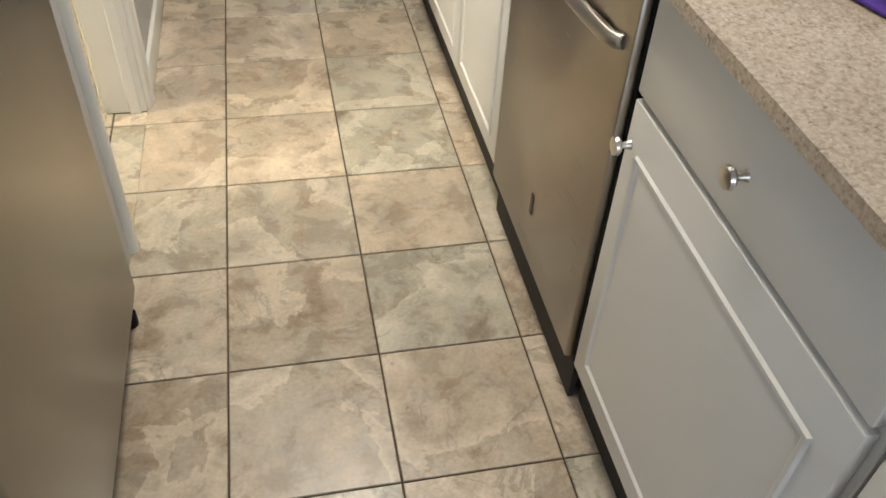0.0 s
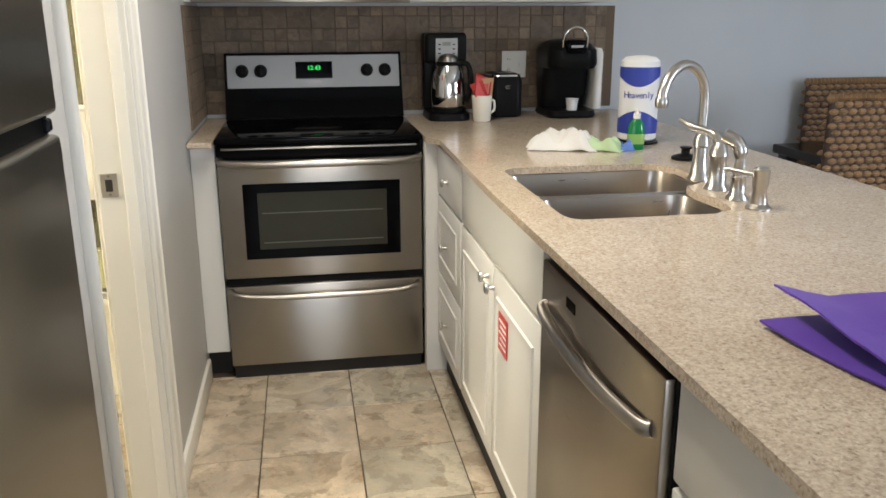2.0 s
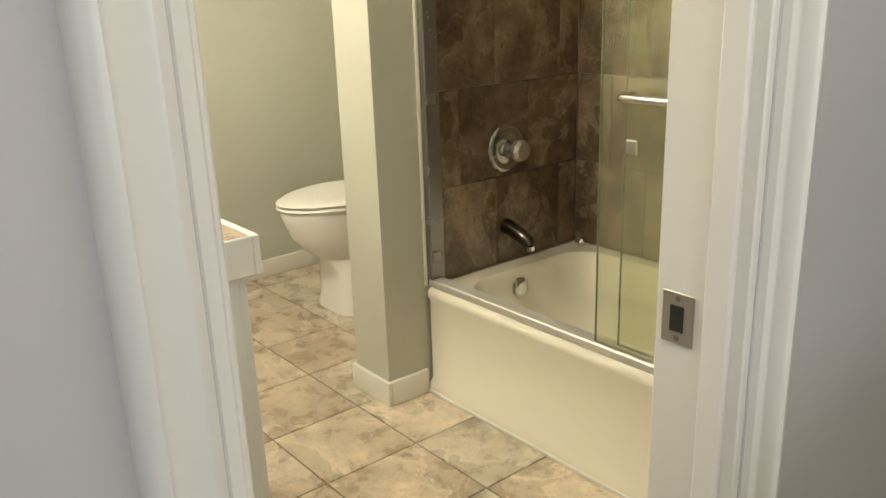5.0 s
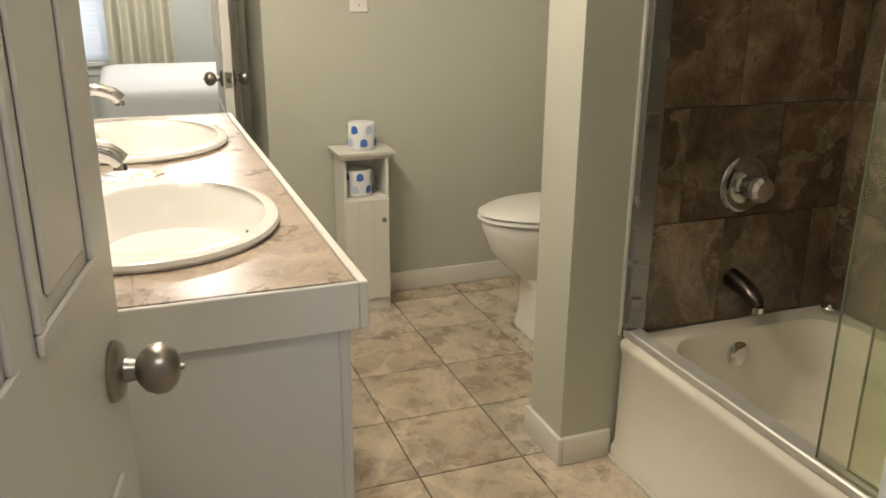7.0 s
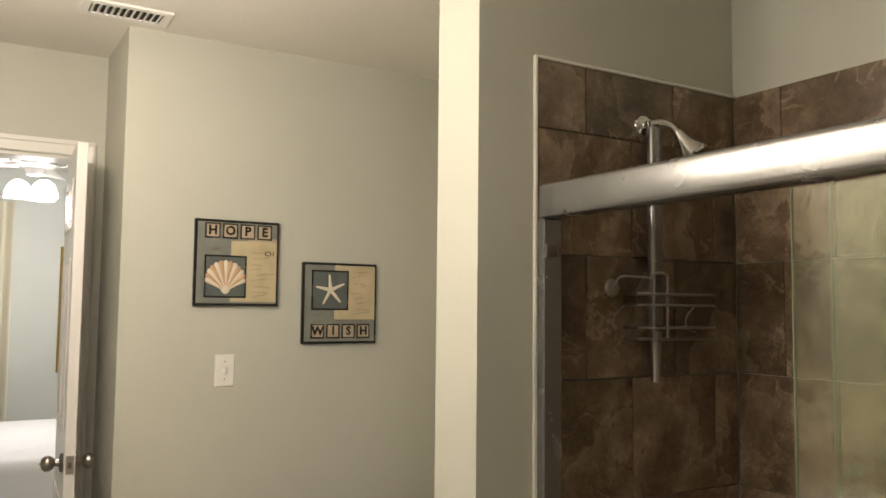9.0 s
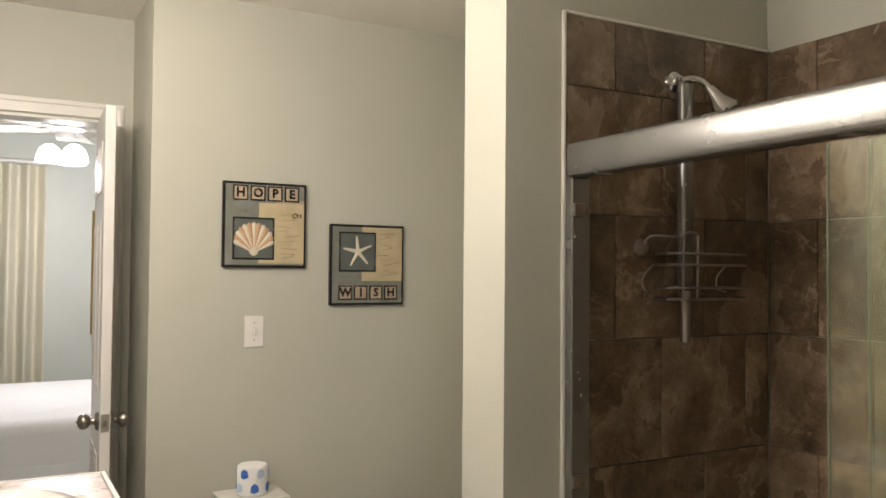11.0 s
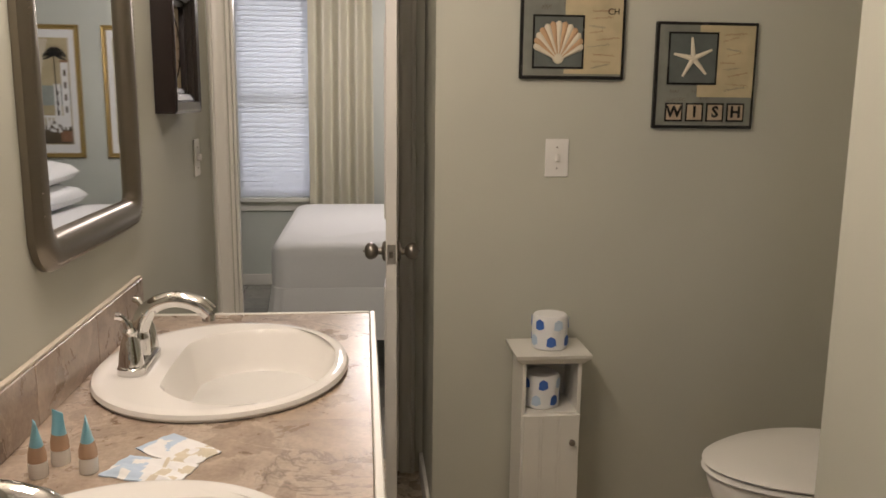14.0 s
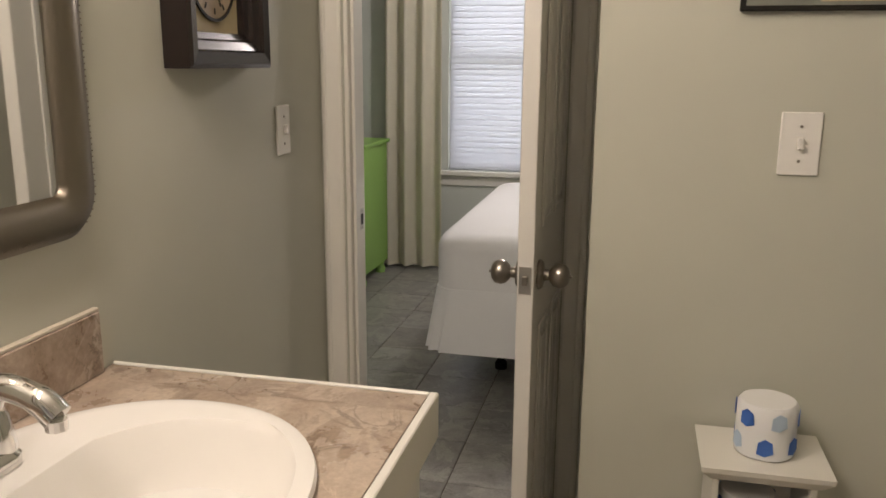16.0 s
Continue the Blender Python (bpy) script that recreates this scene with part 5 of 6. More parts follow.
part("arm", tube(arc([(-1.878, 3.20, 1.94), (-1.865, 3.225, 1.945), (-1.85, 3.245, 1.935), (-1.835, 3.262, 1.91)], 5), 0.009, 10), "chrome", sh, smooth=True)
part("spray_head", tube([(-1.84, 3.258, 1.92), (-1.826, 3.27, 1.89), (-1.81, 3.285, 1.86), (-1.806, 3.288, 1.853)], [0.012, 0.02, 0.04, 0.038], 18), "chrome", sh, smooth=True)
part("lower_handle", tube([(-1.874, 3.208, 1.404), (-1.868, 3.203, 1.34), (-1.86, 3.195, 1.275)], [0.016, 0.013, 0.011], 12), "pewter", sh, smooth=True)
caddy = thing("shower_caddy", "hanging wire shower caddy with two shelves", "shower caddy")
for z in (1.385, 1.47):
    wire = bmesh.new()
    loop = [(-1.895, 3.125), (-1.85, 3.125), (-1.825, 3.16), (-1.825, 3.365), (-1.85, 3.40), (-1.895, 3.40), (-1.895, 3.125)]
    for dz in (0.0, 0.028):
        tube([(x, y, z + dz) for x, y in loop], 0.0035, 6, wire)
    for k in range(8):
        tube([(-1.895, 3.140 + 0.032 * k, z), (-1.82, 3.140 + 0.032 * k, z)], 0.002, 5, wire)
    part("wire_shelf", wire, "pewter", caddy)
part("hanger", tube(arc([(-1.858, 3.185, 1.38), (-1.856, 3.185, 1.52), (-1.856, 3.19, 1.548), (-1.856, 3.23, 1.548), (-1.856, 3.235, 1.52), (-1.858, 3.235, 1.38)], 5), 0.0035, 6), "pewter", caddy)
part("side_arm", tube(arc([(-1.9, 3.09, 1.512), (-1.885, 3.10, 1.54), (-1.86, 3.14, 1.54), (-1.857, 3.185, 1.538)], 4), 0.003, 6), "pewter", caddy)
for yy in (3.09, 3.345):
    part("side_hook", tube(arc([(-1.893, yy + 0.03, 1.40), (-1.885, yy - 0.01, 1.41), (-1.885, yy - 0.012, 1.44), (-1.893, yy + 0.03, 1.47)], 4), 0.0025, 6), "pewter", caddy)
part("suction_cup", lathe([(0.024, 0), (0.02, 0.008), (0.008, 0.012)], 18, (-1.9065, 3.090, 1.512), "x"), "pewter", caddy, smooth=True)
cork = thing("stopper_ball", "chrome tub stopper on the tub's back rim", "tub stopper", (-1.84, 3.515, TZ + 0.001))
part("ball", lathe([(0.012, 0), (0.021, 0.008), (0.023, 0.018), (0.016, 0.03), (0.006, 0.034)], 20), "chrome", cork, smooth=True)

# vanity
van = thing("vanity_cabinet", "white vanity cabinet with panelled doors", "vanity")
VX0, VX1, VY = -2.842, -1.238, 1.945
part("body", box(VX0 + 0.012, VX1 - 0.012, YV + 0.001, VY - 0.02, 0.09, 0.806, 0.002), "cabinet", van)
# recess shade painted as a near-black board
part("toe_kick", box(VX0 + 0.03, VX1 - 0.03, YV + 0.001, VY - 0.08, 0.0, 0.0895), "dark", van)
n = 4
w = (VX1 - VX0 - 0.03) / n
for k in range(n):
    a = VX0 + 0.015 + k * w
    bm = box(a + 0.003, a + w - 0.003, VY - 0.0195, VY - 0.002, 0.11, 0.80, 0.003, 2)
    box(a + 0.055, a + w - 0.055, VY - 0.0018, VY + 0.003, 0.165, 0.745, 0.003, bm=bm)
    d = part("door", bm, "cabinet", van)
    kx = a + w - 0.03 if k % 2 == 0 else a + 0.03
    part("knob", lathe([(0.006, 0), (0.005, 0.012), (0.014, 0.018), (0.013, 0.025)], 16, (kx, VY - 0.0018, 0.70), "y"), "pewter", d, smooth=True)
vt = thing("vanity_counter", "tan stone tiled vanity top with white edge trim", "vanity top")
S1, S2 = (-2.435, 1.672), (-1.655, 1.672)
HOLE1, HOLE2 = (xy(oval(s[0], s[1] + 0.042, 0.225, 0.172, 0, 40, 2.2)) for s in (S1, S2))
part("substrate", slab([(VX0 + 0.002, YV + 0.001), (VX1 - 0.002, YV + 0.001), (VX1 - 0.002, 1.952), (VX0 + 0.002, 1.952)], [HOLE1, HOLE2], 0.808, 0.868), "white", vt)
xs = [VX0 + 0.003, -2.78, -2.47, -2.165, -1.86, -1.555, -1.25, VX1 - 0.003]
ys = [YV + 0.002, 1.65, 1.951]
part("tile_bed", slab([(VX0 + 0.002, YV + 0.001), (VX1 - 0.002, YV + 0.001), (VX1 - 0.002, 1.952), (VX0 + 0.002, 1.952)], [HOLE1, HOLE2], 0.8682, 0.8735), "vanity_grout", vt)
def cut_tile(x0, x1, y0, y1):
    """One tile of the top, with the basins' openings cut out of it."""
    b = slab([(VX0 + 0.002, YV + 0.001), (VX1 - 0.002, YV + 0.001), (VX1 - 0.002, 1.952), (VX0 + 0.002, 1.952)], [HOLE1, HOLE2], 0.8738, 0.8765)
    for co, no in (((x0, 0, 0), (-1, 0, 0)), ((x1, 0, 0), (1, 0, 0)), ((0, y0, 0), (0, -1, 0)), ((0, y1, 0), (0, 1, 0))):
        bmesh.ops.bisect_plane(b, geom=b.verts[:] + b.edges[:] + b.faces[:], plane_co=co, plane_no=no, clear_outer=True)
    return b
for i in range(len(xs) - 1):
    for j in range(2):
        if xs[i + 1] - xs[i] > 0.03:
            part("top_tile", cut_tile(xs[i] + 0.0008, xs[i + 1] - 0.0008, ys[j] + 0.0008, ys[j + 1] - 0.0008), "vanity_tile", vt)
part("front_trim", box(VX0 - 0.006, VX1 + 0.006, 1.9525, 1.966, 0.806, 0.8795, 0.002), "trim", vt)
part("end_trim", box(VX0 - 0.006, VX0 + 0.0015, YV + 0.001, 1.952, 0.806, 0.8795, 0.002), "trim", vt)
part("end_trim", box(VX1 - 0.0015, VX1 + 0.006, YV + 0.001, 1.952, 0.806, 0.8795, 0.002), "trim", vt)
bs = thing("vanity_backsplash", "low tiled backsplash with white top trim", "backsplash")
xs2 = [-2.805, -2.47, -2.165, -1.86, -1.555, -1.24]
for a, b_ in zip(xs2, xs2[1:]):
    part("splash_tile", box(a + 0.001, b_ - 0.001, YV + 0.001, YV + 0.014, 0.877, 0.978, 0.0015), "vanity_tile", bs)
part("top_trim", box(-2.805, -1.24, YV + 0.001, YV + 0.012, 0.9785, 0.984, 0.001), "caulk", bs)


def basin(at):
    ob = thing("bathroom_sink", "white porcelain drop-in oval sink", "sink", at, group="vanity sinks")
    def bowl_ring(rx, ry, z, cut, power=2.2):
        # the faucet deck cuts the opening off with a nearly straight edge
        return [(x, max(y, cut - 0.010 * (1 - (x / 0.2) ** 2)), z) for x, y, z in oval(0, 0.050, rx, ry, z, 64, power)]
    rings = [oval(0, 0, 0.276, 0.232, 0.0, 64, 2.1), oval(0, 0, 0.280, 0.236, 0.006, 64, 2.1), oval(0, 0, 0.277, 0.233, 0.013, 64, 2.1), oval(0, 0, 0.268, 0.224, 0.016, 64, 2.1), oval(0, 0, 0.255, 0.211, 0.0155, 64, 2.1), bowl_ring(0.228, 0.168, 0.012, -0.088), bowl_ring(0.221, 0.161, 0.003, -0.083), bowl_ring(0.206, 0.150, -0.05, -0.070), bowl_ring(0.172, 0.124, -0.098, -0.052), bowl_ring(0.125, 0.085, -0.122, -0.033, 2.0), oval(0, 0.035, 0.07, 0.05, -0.131, 64), oval(0, 0.03, 0.024, 0.024, -0.134, 64)]
    part("bowl", loft(rings, False, True), "porcelain", ob, smooth=True)
    part("drain", lathe([(0.022, -0.131), (0.022, -0.128), (0.016, -0.127)], 20, (0, 0.03, 0)), "chrome", ob, smooth=True)
    part("overflow", box(-0.012, 0.012, 0.178, 0.182, -0.045, -0.035, 0.001), "dark", ob)
    return ob
bs1 = basin((*S1, 0.8775))
copy_thing(bs1, pose(*S2, 0.8775))
def bath_faucet(at):
    ob = thing("bathroom_faucet", "polished chrome centerset faucet with two levers", "faucet", at, group="vanity faucets")
    part("base", loft([rrect(-0.078, 0.078, -0.026, 0.026, 0.025, 0), rrect(-0.078, 0.078, -0.026, 0.026, 0.025, 0.012), rrect(-0.07, 0.07, -0.02, 0.02, 0.02, 0.02)]), "chrome", ob, smooth=True)
    part("spout", tube(arc([(0, 0, 0.018), (0, 0.002, 0.065), (0, 0.022, 0.108), (0, 0.066, 0.126), (0, 0.112, 0.116), (0, 0.134, 0.098)], 6), [0.021] * 6 + [0.0175] * 6 + [0.0155] * 6 + [0.0155] * 6 + [0.0165] * 7, 16), "chrome", ob, smooth=True)
    part("aerator", lathe([(0.012, 0), (0.012, 0.012)], 14, (0, 0.131, 0.084)), "chrome", ob)
    for s in (-1, 1):
        hv = part("valve_body", lathe([(0.023, 0.018), (0.021, 0.035), (0.016, 0.062), (0.012, 0.072), (0.014, 0.08), (0.007, 0.088)], 18, (s * 0.055, 0, 0)), "chrome", ob, smooth=True)
        part("lever", tube(arc([(s * 0.055, 0, 0.084), (s * 0.056, -0.003, 0.095), (s * 0.060, -0.012, 0.108), (s * 0.064, -0.022, 0.112)], 4), [0.008] * 5 + [0.006] * 4 + [0.007] * 4, 10), "chrome", hv, smooth=True)
    return ob
f1 = bath_faucet((S1[0] + 0.012, 1.515, 0.8925))
copy_thing(f1, pose(S2[0] + 0.012, 1.515, 0.8925))

M["lotion"] = plain("tan_lotion", (0.54, 0.36, 0.24), 0.25)
M["aqua"] = plain("aqua_tube", (0.24, 0.55, 0.68), 0.3)
def toiletry(at, turn):
    ob = thing("toiletry_tube", "small clear tube with tan lotion and aqua end", "toiletry", at, turn, "toiletry tubes on the vanity")
    part("cap", lathe([(0.0125, 0), (0.013, 0.002), (0.0128, 0.022)], 18), "porcelain", ob, smooth=True)
    part("tube", loft([oval(0, 0, 0.0125, 0.0125, 0.0225, 20), oval(0, 0, 0.013, 0.012, 0.033, 20), oval(0, 0, 0.0132, 0.009, 0.045, 20)]), "lotion", ob, smooth=True)
    part("crimp", loft([oval(0, 0, 0.0132, 0.009, 0.0452, 20), oval(0, 0, 0.014, 0.004, 0.066, 20), oval(0, 0, 0.0145, 0.001, 0.078, 20)]), "aqua", ob, smooth=True)
    return ob
t1 = toiletry((-1.985, 1.492, 0.8768), 30)
copy_thing(t1, pose(-2.025, 1.508, 0.8768, 0, 0, 50))
copy_thing(t1, pose(-1.995, 1.556, 0.8768, 0, 0, 20))
def sachet(at, turn, seed):
    ob = thing("soap_packet", "flat white packet with pale blue print", "packet", at, turn, "packets on the vanity")
    wr = part("wrapper", crumple(-0.058, 0.058, -0.034, 0.034, 0.010, seed, 22), "paper", ob, smooth=True)
    me = wr.data
    for k in ("sky_soft", "star"):
        me.materials.append(M[k])
    for p in me.polygons:
        x, y = p.center.x, p.center.y
        if x + 0.4 * y < -0.008 and noise.noise(Vector((x * 40, y * 40, seed))) > -0.25:
            p.material_index = 1
        elif x > 0.012 and noise.noise(Vector((x * 60, y * 60, seed + 3))) > 0.05:
            p.material_index = 2
    return ob
sachet((-1.99, 1.640, 0.8768), 70, 1.2)
sachet((-2.055, 1.665, 0.8768), 50, 4.4)


def framed_mirror(x0, x1, z0, z1):
    ob = thing("wall_mirror", "mirror in a rounded pewter frame", "mirror", group="vanity mirrors")
    def ring(d, y, r):
        return [(p[0], y, p[1]) for p in xy(rrect(x0 + d, x1 - d, z0 + d, z1 - d, r, 0, 8))]
    y = YV + 0.001
    part("frame", loft([ring(0.0, y, 0.07), ring(0.0, y + 0.012, 0.07), ring(0.012, y + 0.024, 0.06), ring(0.035, y + 0.027, 0.045), ring(0.055, y + 0.020, 0.03), ring(0.062, y + 0.014, 0.02), ring(0.066, y + 0.006, 0.018)], False, False), "bronze", ob, "brushed pewter frame with rounded corners", True)
    beads = bmesh.new()
    path = ring(0.012, y + 0.0255, 0.06)
    for k in range(len(path)):
        a, b = Vector(path[k]), Vector(path[(k + 1) % len(path)])
        m = max(1, int((b - a).length / 0.009))
        for q in range(m):
            p = a.lerp(b, q / m)
            bmesh.ops.create_icosphere(beads, subdivisions=1, radius=0.0013, matrix=Matrix.Translation(p)) if len(beads.verts) < 9000 else None
    tagged(part("bead_edge", beads, "bronze", ob), "fine beaded edge", kind="stuff")
    part("glass", box(x0 + 0.05, x1 - 0.05, y + 0.0015, y + 0.006, z0 + 0.05, z1 - 0.05), "mirror", ob, "silvered mirror glass")
    return ob
framed_mirror(-2.815, -2.205, 1.105, 1.93)
framed_mirror(-1.925, -1.315, 1.085, 1.91)

clock = thing("framed_clock", "square clock in a deep dark wood frame", "clock")
CX0, CX1, CZ0, CZ1 = -3.385, -3.055, 1.35, 1.70
def cring(d, y):
    return [(CX0 + d, y, CZ0 + d), (CX1 - d, y, CZ0 + d), (CX1 - d, y, CZ1 - d), (CX0 + d, y, CZ1 - d)]
y = YV + 0.001
part("frame", loft([cring(0, y), cring(0, y + 0.05), cring(0.008, y + 0.055), cring(0.03, y + 0.052), cring(0.034, y + 0.044), cring(0.05, y + 0.038), cring(0.054, y + 0.03), cring(0.066, y + 0.026), cring(0.068, y + 0.012)], False, False), "dark_wood", clock, "stepped dark wood frame")
part("face", box(CX0 + 0.06, CX1 - 0.06, y + 0.002, y + 0.012, CZ0 + 0.06, CZ1 - 0.06), "cream", clock)
part("dial_ring", lathe([(0.088, 0.0), (0.088, 0.004), (0.082, 0.004), (0.082, 0.0)], 40, ((CX0 + CX1) / 2, y + 0.0125, (CZ0 + CZ1) / 2), "y", cap0=False, cap1=False), "dark_wood", clock)
part("dial", lathe([(0.081, 0.0), (0.081, 0.002)], 40, ((CX0 + CX1) / 2, y + 0.0125, (CZ0 + CZ1) / 2), "y"), "tan_block", clock)
for k in range(12):
    part("hour_mark", box(-0.002, 0.002, 0, 0.001, 0.062, 0.074), "dark_wood", clock, m=Matrix.Translation(((CX0 + CX1) / 2, y + 0.0150, (CZ0 + CZ1) / 2)) @ pose(0, 0, 0, 0, 30 * k, 0))
for L, ang in ((0.045, 40), (0.062, 200)):
    part("clock_hand", box(-0.0022, 0.0022, 0, 0.001, -0.01, L), "dark_wood", clock, m=Matrix.Translation(((CX0 + CX1) / 2, y + 0.0165, (CZ0 + CZ1) / 2)) @ pose(0, 0, 0, 0, ang, 0))

def switch(m, label):
    ob = thing("light_switch", label, "switch")
    ob.matrix_basis = m
    part("plate", box(-0.036, 0.036, 0.0005, 0.006, -0.058, 0.058, 0.002), "white", ob)
    part("toggle", box(-0.005, 0.005, 0.0062, 0.018, -0.010, 0.012, 0.002), "white", ob)
    part("slot_frame", box(-0.007, 0.007, 0.0061, 0.0068, -0.014, 0.014), "trim", ob)
    for z in (-0.032, 0.032):
        part("screw", lathe([(0.003, 0.0062), (0.003, 0.0072)], 8, (0, 0, z), "y"), "pewter", ob)
    return ob
switch(Matrix.Translation((XF, 2.527, 1.222)) @ pose(0, 0, 0, 0, 0, -90), "white toggle light switch on the wall")
switch(Matrix.Translation((-3.545, YV, 1.205)), "white toggle light switch beside the bedroom door")

def picture(y0, z0, word, shell):
    """Beach plaque on the far wall, facing +x; local u runs right as seen, v up."""
    S = 0.316
    ob = thing("wall_picture", "square beach plaque with a %s and the word %s" % ("scallop shell" if shell else "starfish", word), "picture", (XF + 0.001, y0, z0), group="plaques on the far wall")
    def fl(nm, u0, u1, v0, v1, d, mat, par=ob, th=0.0012):
        return part(nm, box(d, d + th, u0 * S, u1 * S, v0 * S, v1 * S), mat, par)
    part("board", box(0, 0.016, 0, S, 0, S, 0.002), "frame_black", ob)
    fl("print_ground", 0.03, 0.97, 0.03, 0.97, 0.0162, "slate_print")
    if shell:
        fl("print_block", 0.42, 0.97, 0.05, 0.76, 0.0176, "cream")
        fl("print_block", 0.62, 0.97, 0.76, 0.80, 0.0176, "tan_block")
        c = (0.36, 0.34)
    else:
        fl("print_block", 0.42, 0.97, 0.30, 0.97, 0.0176, "cream")
        c = (0.36, 0.66)
    h = 0.245
    fl("inset_border", c[0] - h, c[0] + h, c[1] - h, c[1] + h, 0.019, "frame_black")
    fl("inset_ground", c[0] - h + 0.018, c[0] + h - 0.018, c[1] - h + 0.018, c[1] + h - 0.018, 0.0204, "teal_print")
    if shell:
        for k in range(13):
            a = radians(-60 + 10 * k)
            L = 0.355 - 0.085 * (abs(k - 6) / 6) ** 2
            cx, cz = c[0] * S, (c[1] - 0.165) * S
            b = loft([oval(0, 0, 0.003, 0.002, 0, 10), oval(0, 0, 0.0075, 0.005, L * S * 0.55, 10), oval(0, 0, 0.0105, 0.006, L * S * 0.86, 10), oval(0, 0, 0.009, 0.005, L * S * 0.95, 10), oval(0, 0, 0.003, 0.002, L * S, 10)])
            rib = part("shell_rib", b, "shell" if k % 2 else "star", ob, smooth=True)
            rib.matrix_basis = Matrix.Translation((0.0225, cx, cz)) @ Matrix.Rotation(-a, 4, "X") @ pose(0, 0, 0, 0, 0, 90)
        part("shell_hinge", lathe([(0.018, 0.0206), (0.017, 0.024), (0.010, 0.026)], 16, (0, cx, cz + 0.006), "x"), "star", ob, smooth=True)
    else:
        for k in range(5):
            b = loft([oval(0, 0, 0.0085, 0.004, 0, 10), oval(0, 0, 0.006, 0.0035, 0.035, 10), oval(0, 0, 0.0035, 0.002, 0.062, 10)])
            arm = part("starfish_arm", b, "star", ob, smooth=True)
            arm.matrix_basis = Matrix.Translation((0.0235, c[0] * S, (c[1] + 0.0) * S)) @ Matrix.Rotation(radians(-72 * k + 6), 4, "X") @ pose(0, 0, 0, 0, 0, 90)
    for k, chh in enumerate(word):
        u, v = 0.20 + 0.205 * k, (0.87 if shell else 0.155)
        fl("letter_border", u - 0.088, u + 0.088, v - 0.088, v + 0.088, 0.019, "frame_black")
        fl("letter_block", u - 0.072, u + 0.072, v - 0.072, v + 0.072, 0.0204, "tan_block")
        letters(chh, 0.046, "frame_black", ob, Matrix.Translation((0.0218, u * S, v * S)) @ Matrix(((0, 0, 1, 0), (1, 0, 0, 0), (0, 1, 0, 0), (0, 0, 0, 1))), 0.0004, 0.0016)
    if shell:
        letters("CH", 0.026, "frame_black", ob, Matrix.Translation((0.0192, 0.88 * S, 0.62 * S)) @ Matrix(((0, 0, 1, 0), (1, 0, 0, 0), (0, 1, 0, 0), (0, 0, 0, 1))), 0.0003)
    prg = random.Random(11 if shell else 5)
    for k in range(9):
        # a line of handwriting: a thin slanting squiggle
        u, v = prg.uniform(0.63, 0.72), (0.10 + 0.065 * k if shell else 0.36 + 0.065 * k)
        n, ln, up = 40, prg.uniform(0.14, 0.24), prg.uniform(-0.02, 0.05)
        ph = prg.uniform(0, 6)
        line = [(0.0191, (u + ln * j / n + 0.006 * math.sin(j * 1.1)) * S, (v + up * j / n + 0.011 * math.sin(j * 1.1 + 0.9) * (0.6 + 0.4 * math.sin(j * 0.37 + ph))) * S) for j in range(n)]
        part("script_line", tube(line, 0.0005 if k % 2 else 0.0007, 4), "print_roof" if k % 3 else "slate_print", ob)
    for k in range(5):
        u, v = prg.uniform(0.06, 0.5), prg.uniform(0.64, 0.74) if shell else prg.uniform(0.26, 0.36)
        part("script_line", tube([(0.0178, (u + 0.004 * j + 0.008 * math.sin(j)) * S, (v + 0.016 * math.sin(j * 0.9 + k)) * S) for j in range(24)], 0.0005, 4), "print_shade", ob)
    return ob
picture(2.402, 1.457, "HOPE", True)
picture(2.816, 1.314, "WISH", False)

cab = thing("slim_storage_cabinet", "narrow white cabinet with an open cubby and beadboard door", "cabinet")
CY0, CY1, CXF, CXB = 2.405, 2.585, -3.172, -3.334
for nm, a in (("side_panel", (CXB, CXF, CY0, CY0 + 0.012, 0.0, 0.625)), ("side_panel", (CXB, CXF, CY1 - 0.012, CY1, 0.0, 0.625)), ("back_panel", (CXB, CXB + 0.006, CY0 + 0.0125, CY1 - 0.0125, 0.02, 0.625)), ("shelf", (CXB + 0.0065, CXF, CY0 + 0.0125, CY1 - 0.0125, 0.462, 0.474)), ("bottom_panel", (CXB + 0.0065, CXF - 0.02, CY0 + 0.0125, CY1 - 0.0125, 0.05, 0.062)), ("base_rail", (CXF - 0.012, CXF, CY0 + 0.0125, CY1 - 0.0125, 0.0, 0.049))):
    part(nm, box(*a, 0.001), "trim", cab)
part("top", loft([[(CXB, CY0 - 0.004, 0.626), (CXF + 0.004, CY0 - 0.004, 0.626), (CXF + 0.004, CY1 + 0.004, 0.626), (CXB, CY1 + 0.004, 0.626)], [(CXB, CY0 - 0.022, 0.646), (CXF + 0.022, CY0 - 0.022, 0.646), (CXF + 0.022, CY1 + 0.022, 0.646), (CXB, CY1 + 0.022, 0.646)], [(CXB, CY0 - 0.024, 0.656), (CXF + 0.024, CY0 - 0.024, 0.656), (CXF + 0.024, CY1 + 0.024, 0.656), (CXB, CY1 + 0.024, 0.656)]]), "trim", cab)
bm = box(CXF + 0.0005, CXF + 0.012, CY0 + 0.004, CY1 - 0.003, 0.052, 0.468, 0.002)
cd = part("door", bm, "trim", cab)
for k in range(2):
    yb = CY0 + 0.058 + 0.056 * k
    for dy in (-0.005, 0.0045):
        part("bead_groove", tube([(CXF + 0.012, yb + dy, 0.06), (CXF + 0.012, yb + dy, 0.46)], 0.0022, 6), "trim", cd)
part("knob", lathe([(0.005, 0.0), (0.004, 0.008), (0.010, 0.013), (0.009, 0.019), (0.004, 0.021)], 16, (CXF + 0.0122, CY1 - 0.028, 0.385), "x"), "pewter", cd, "small dark metal knob", True)
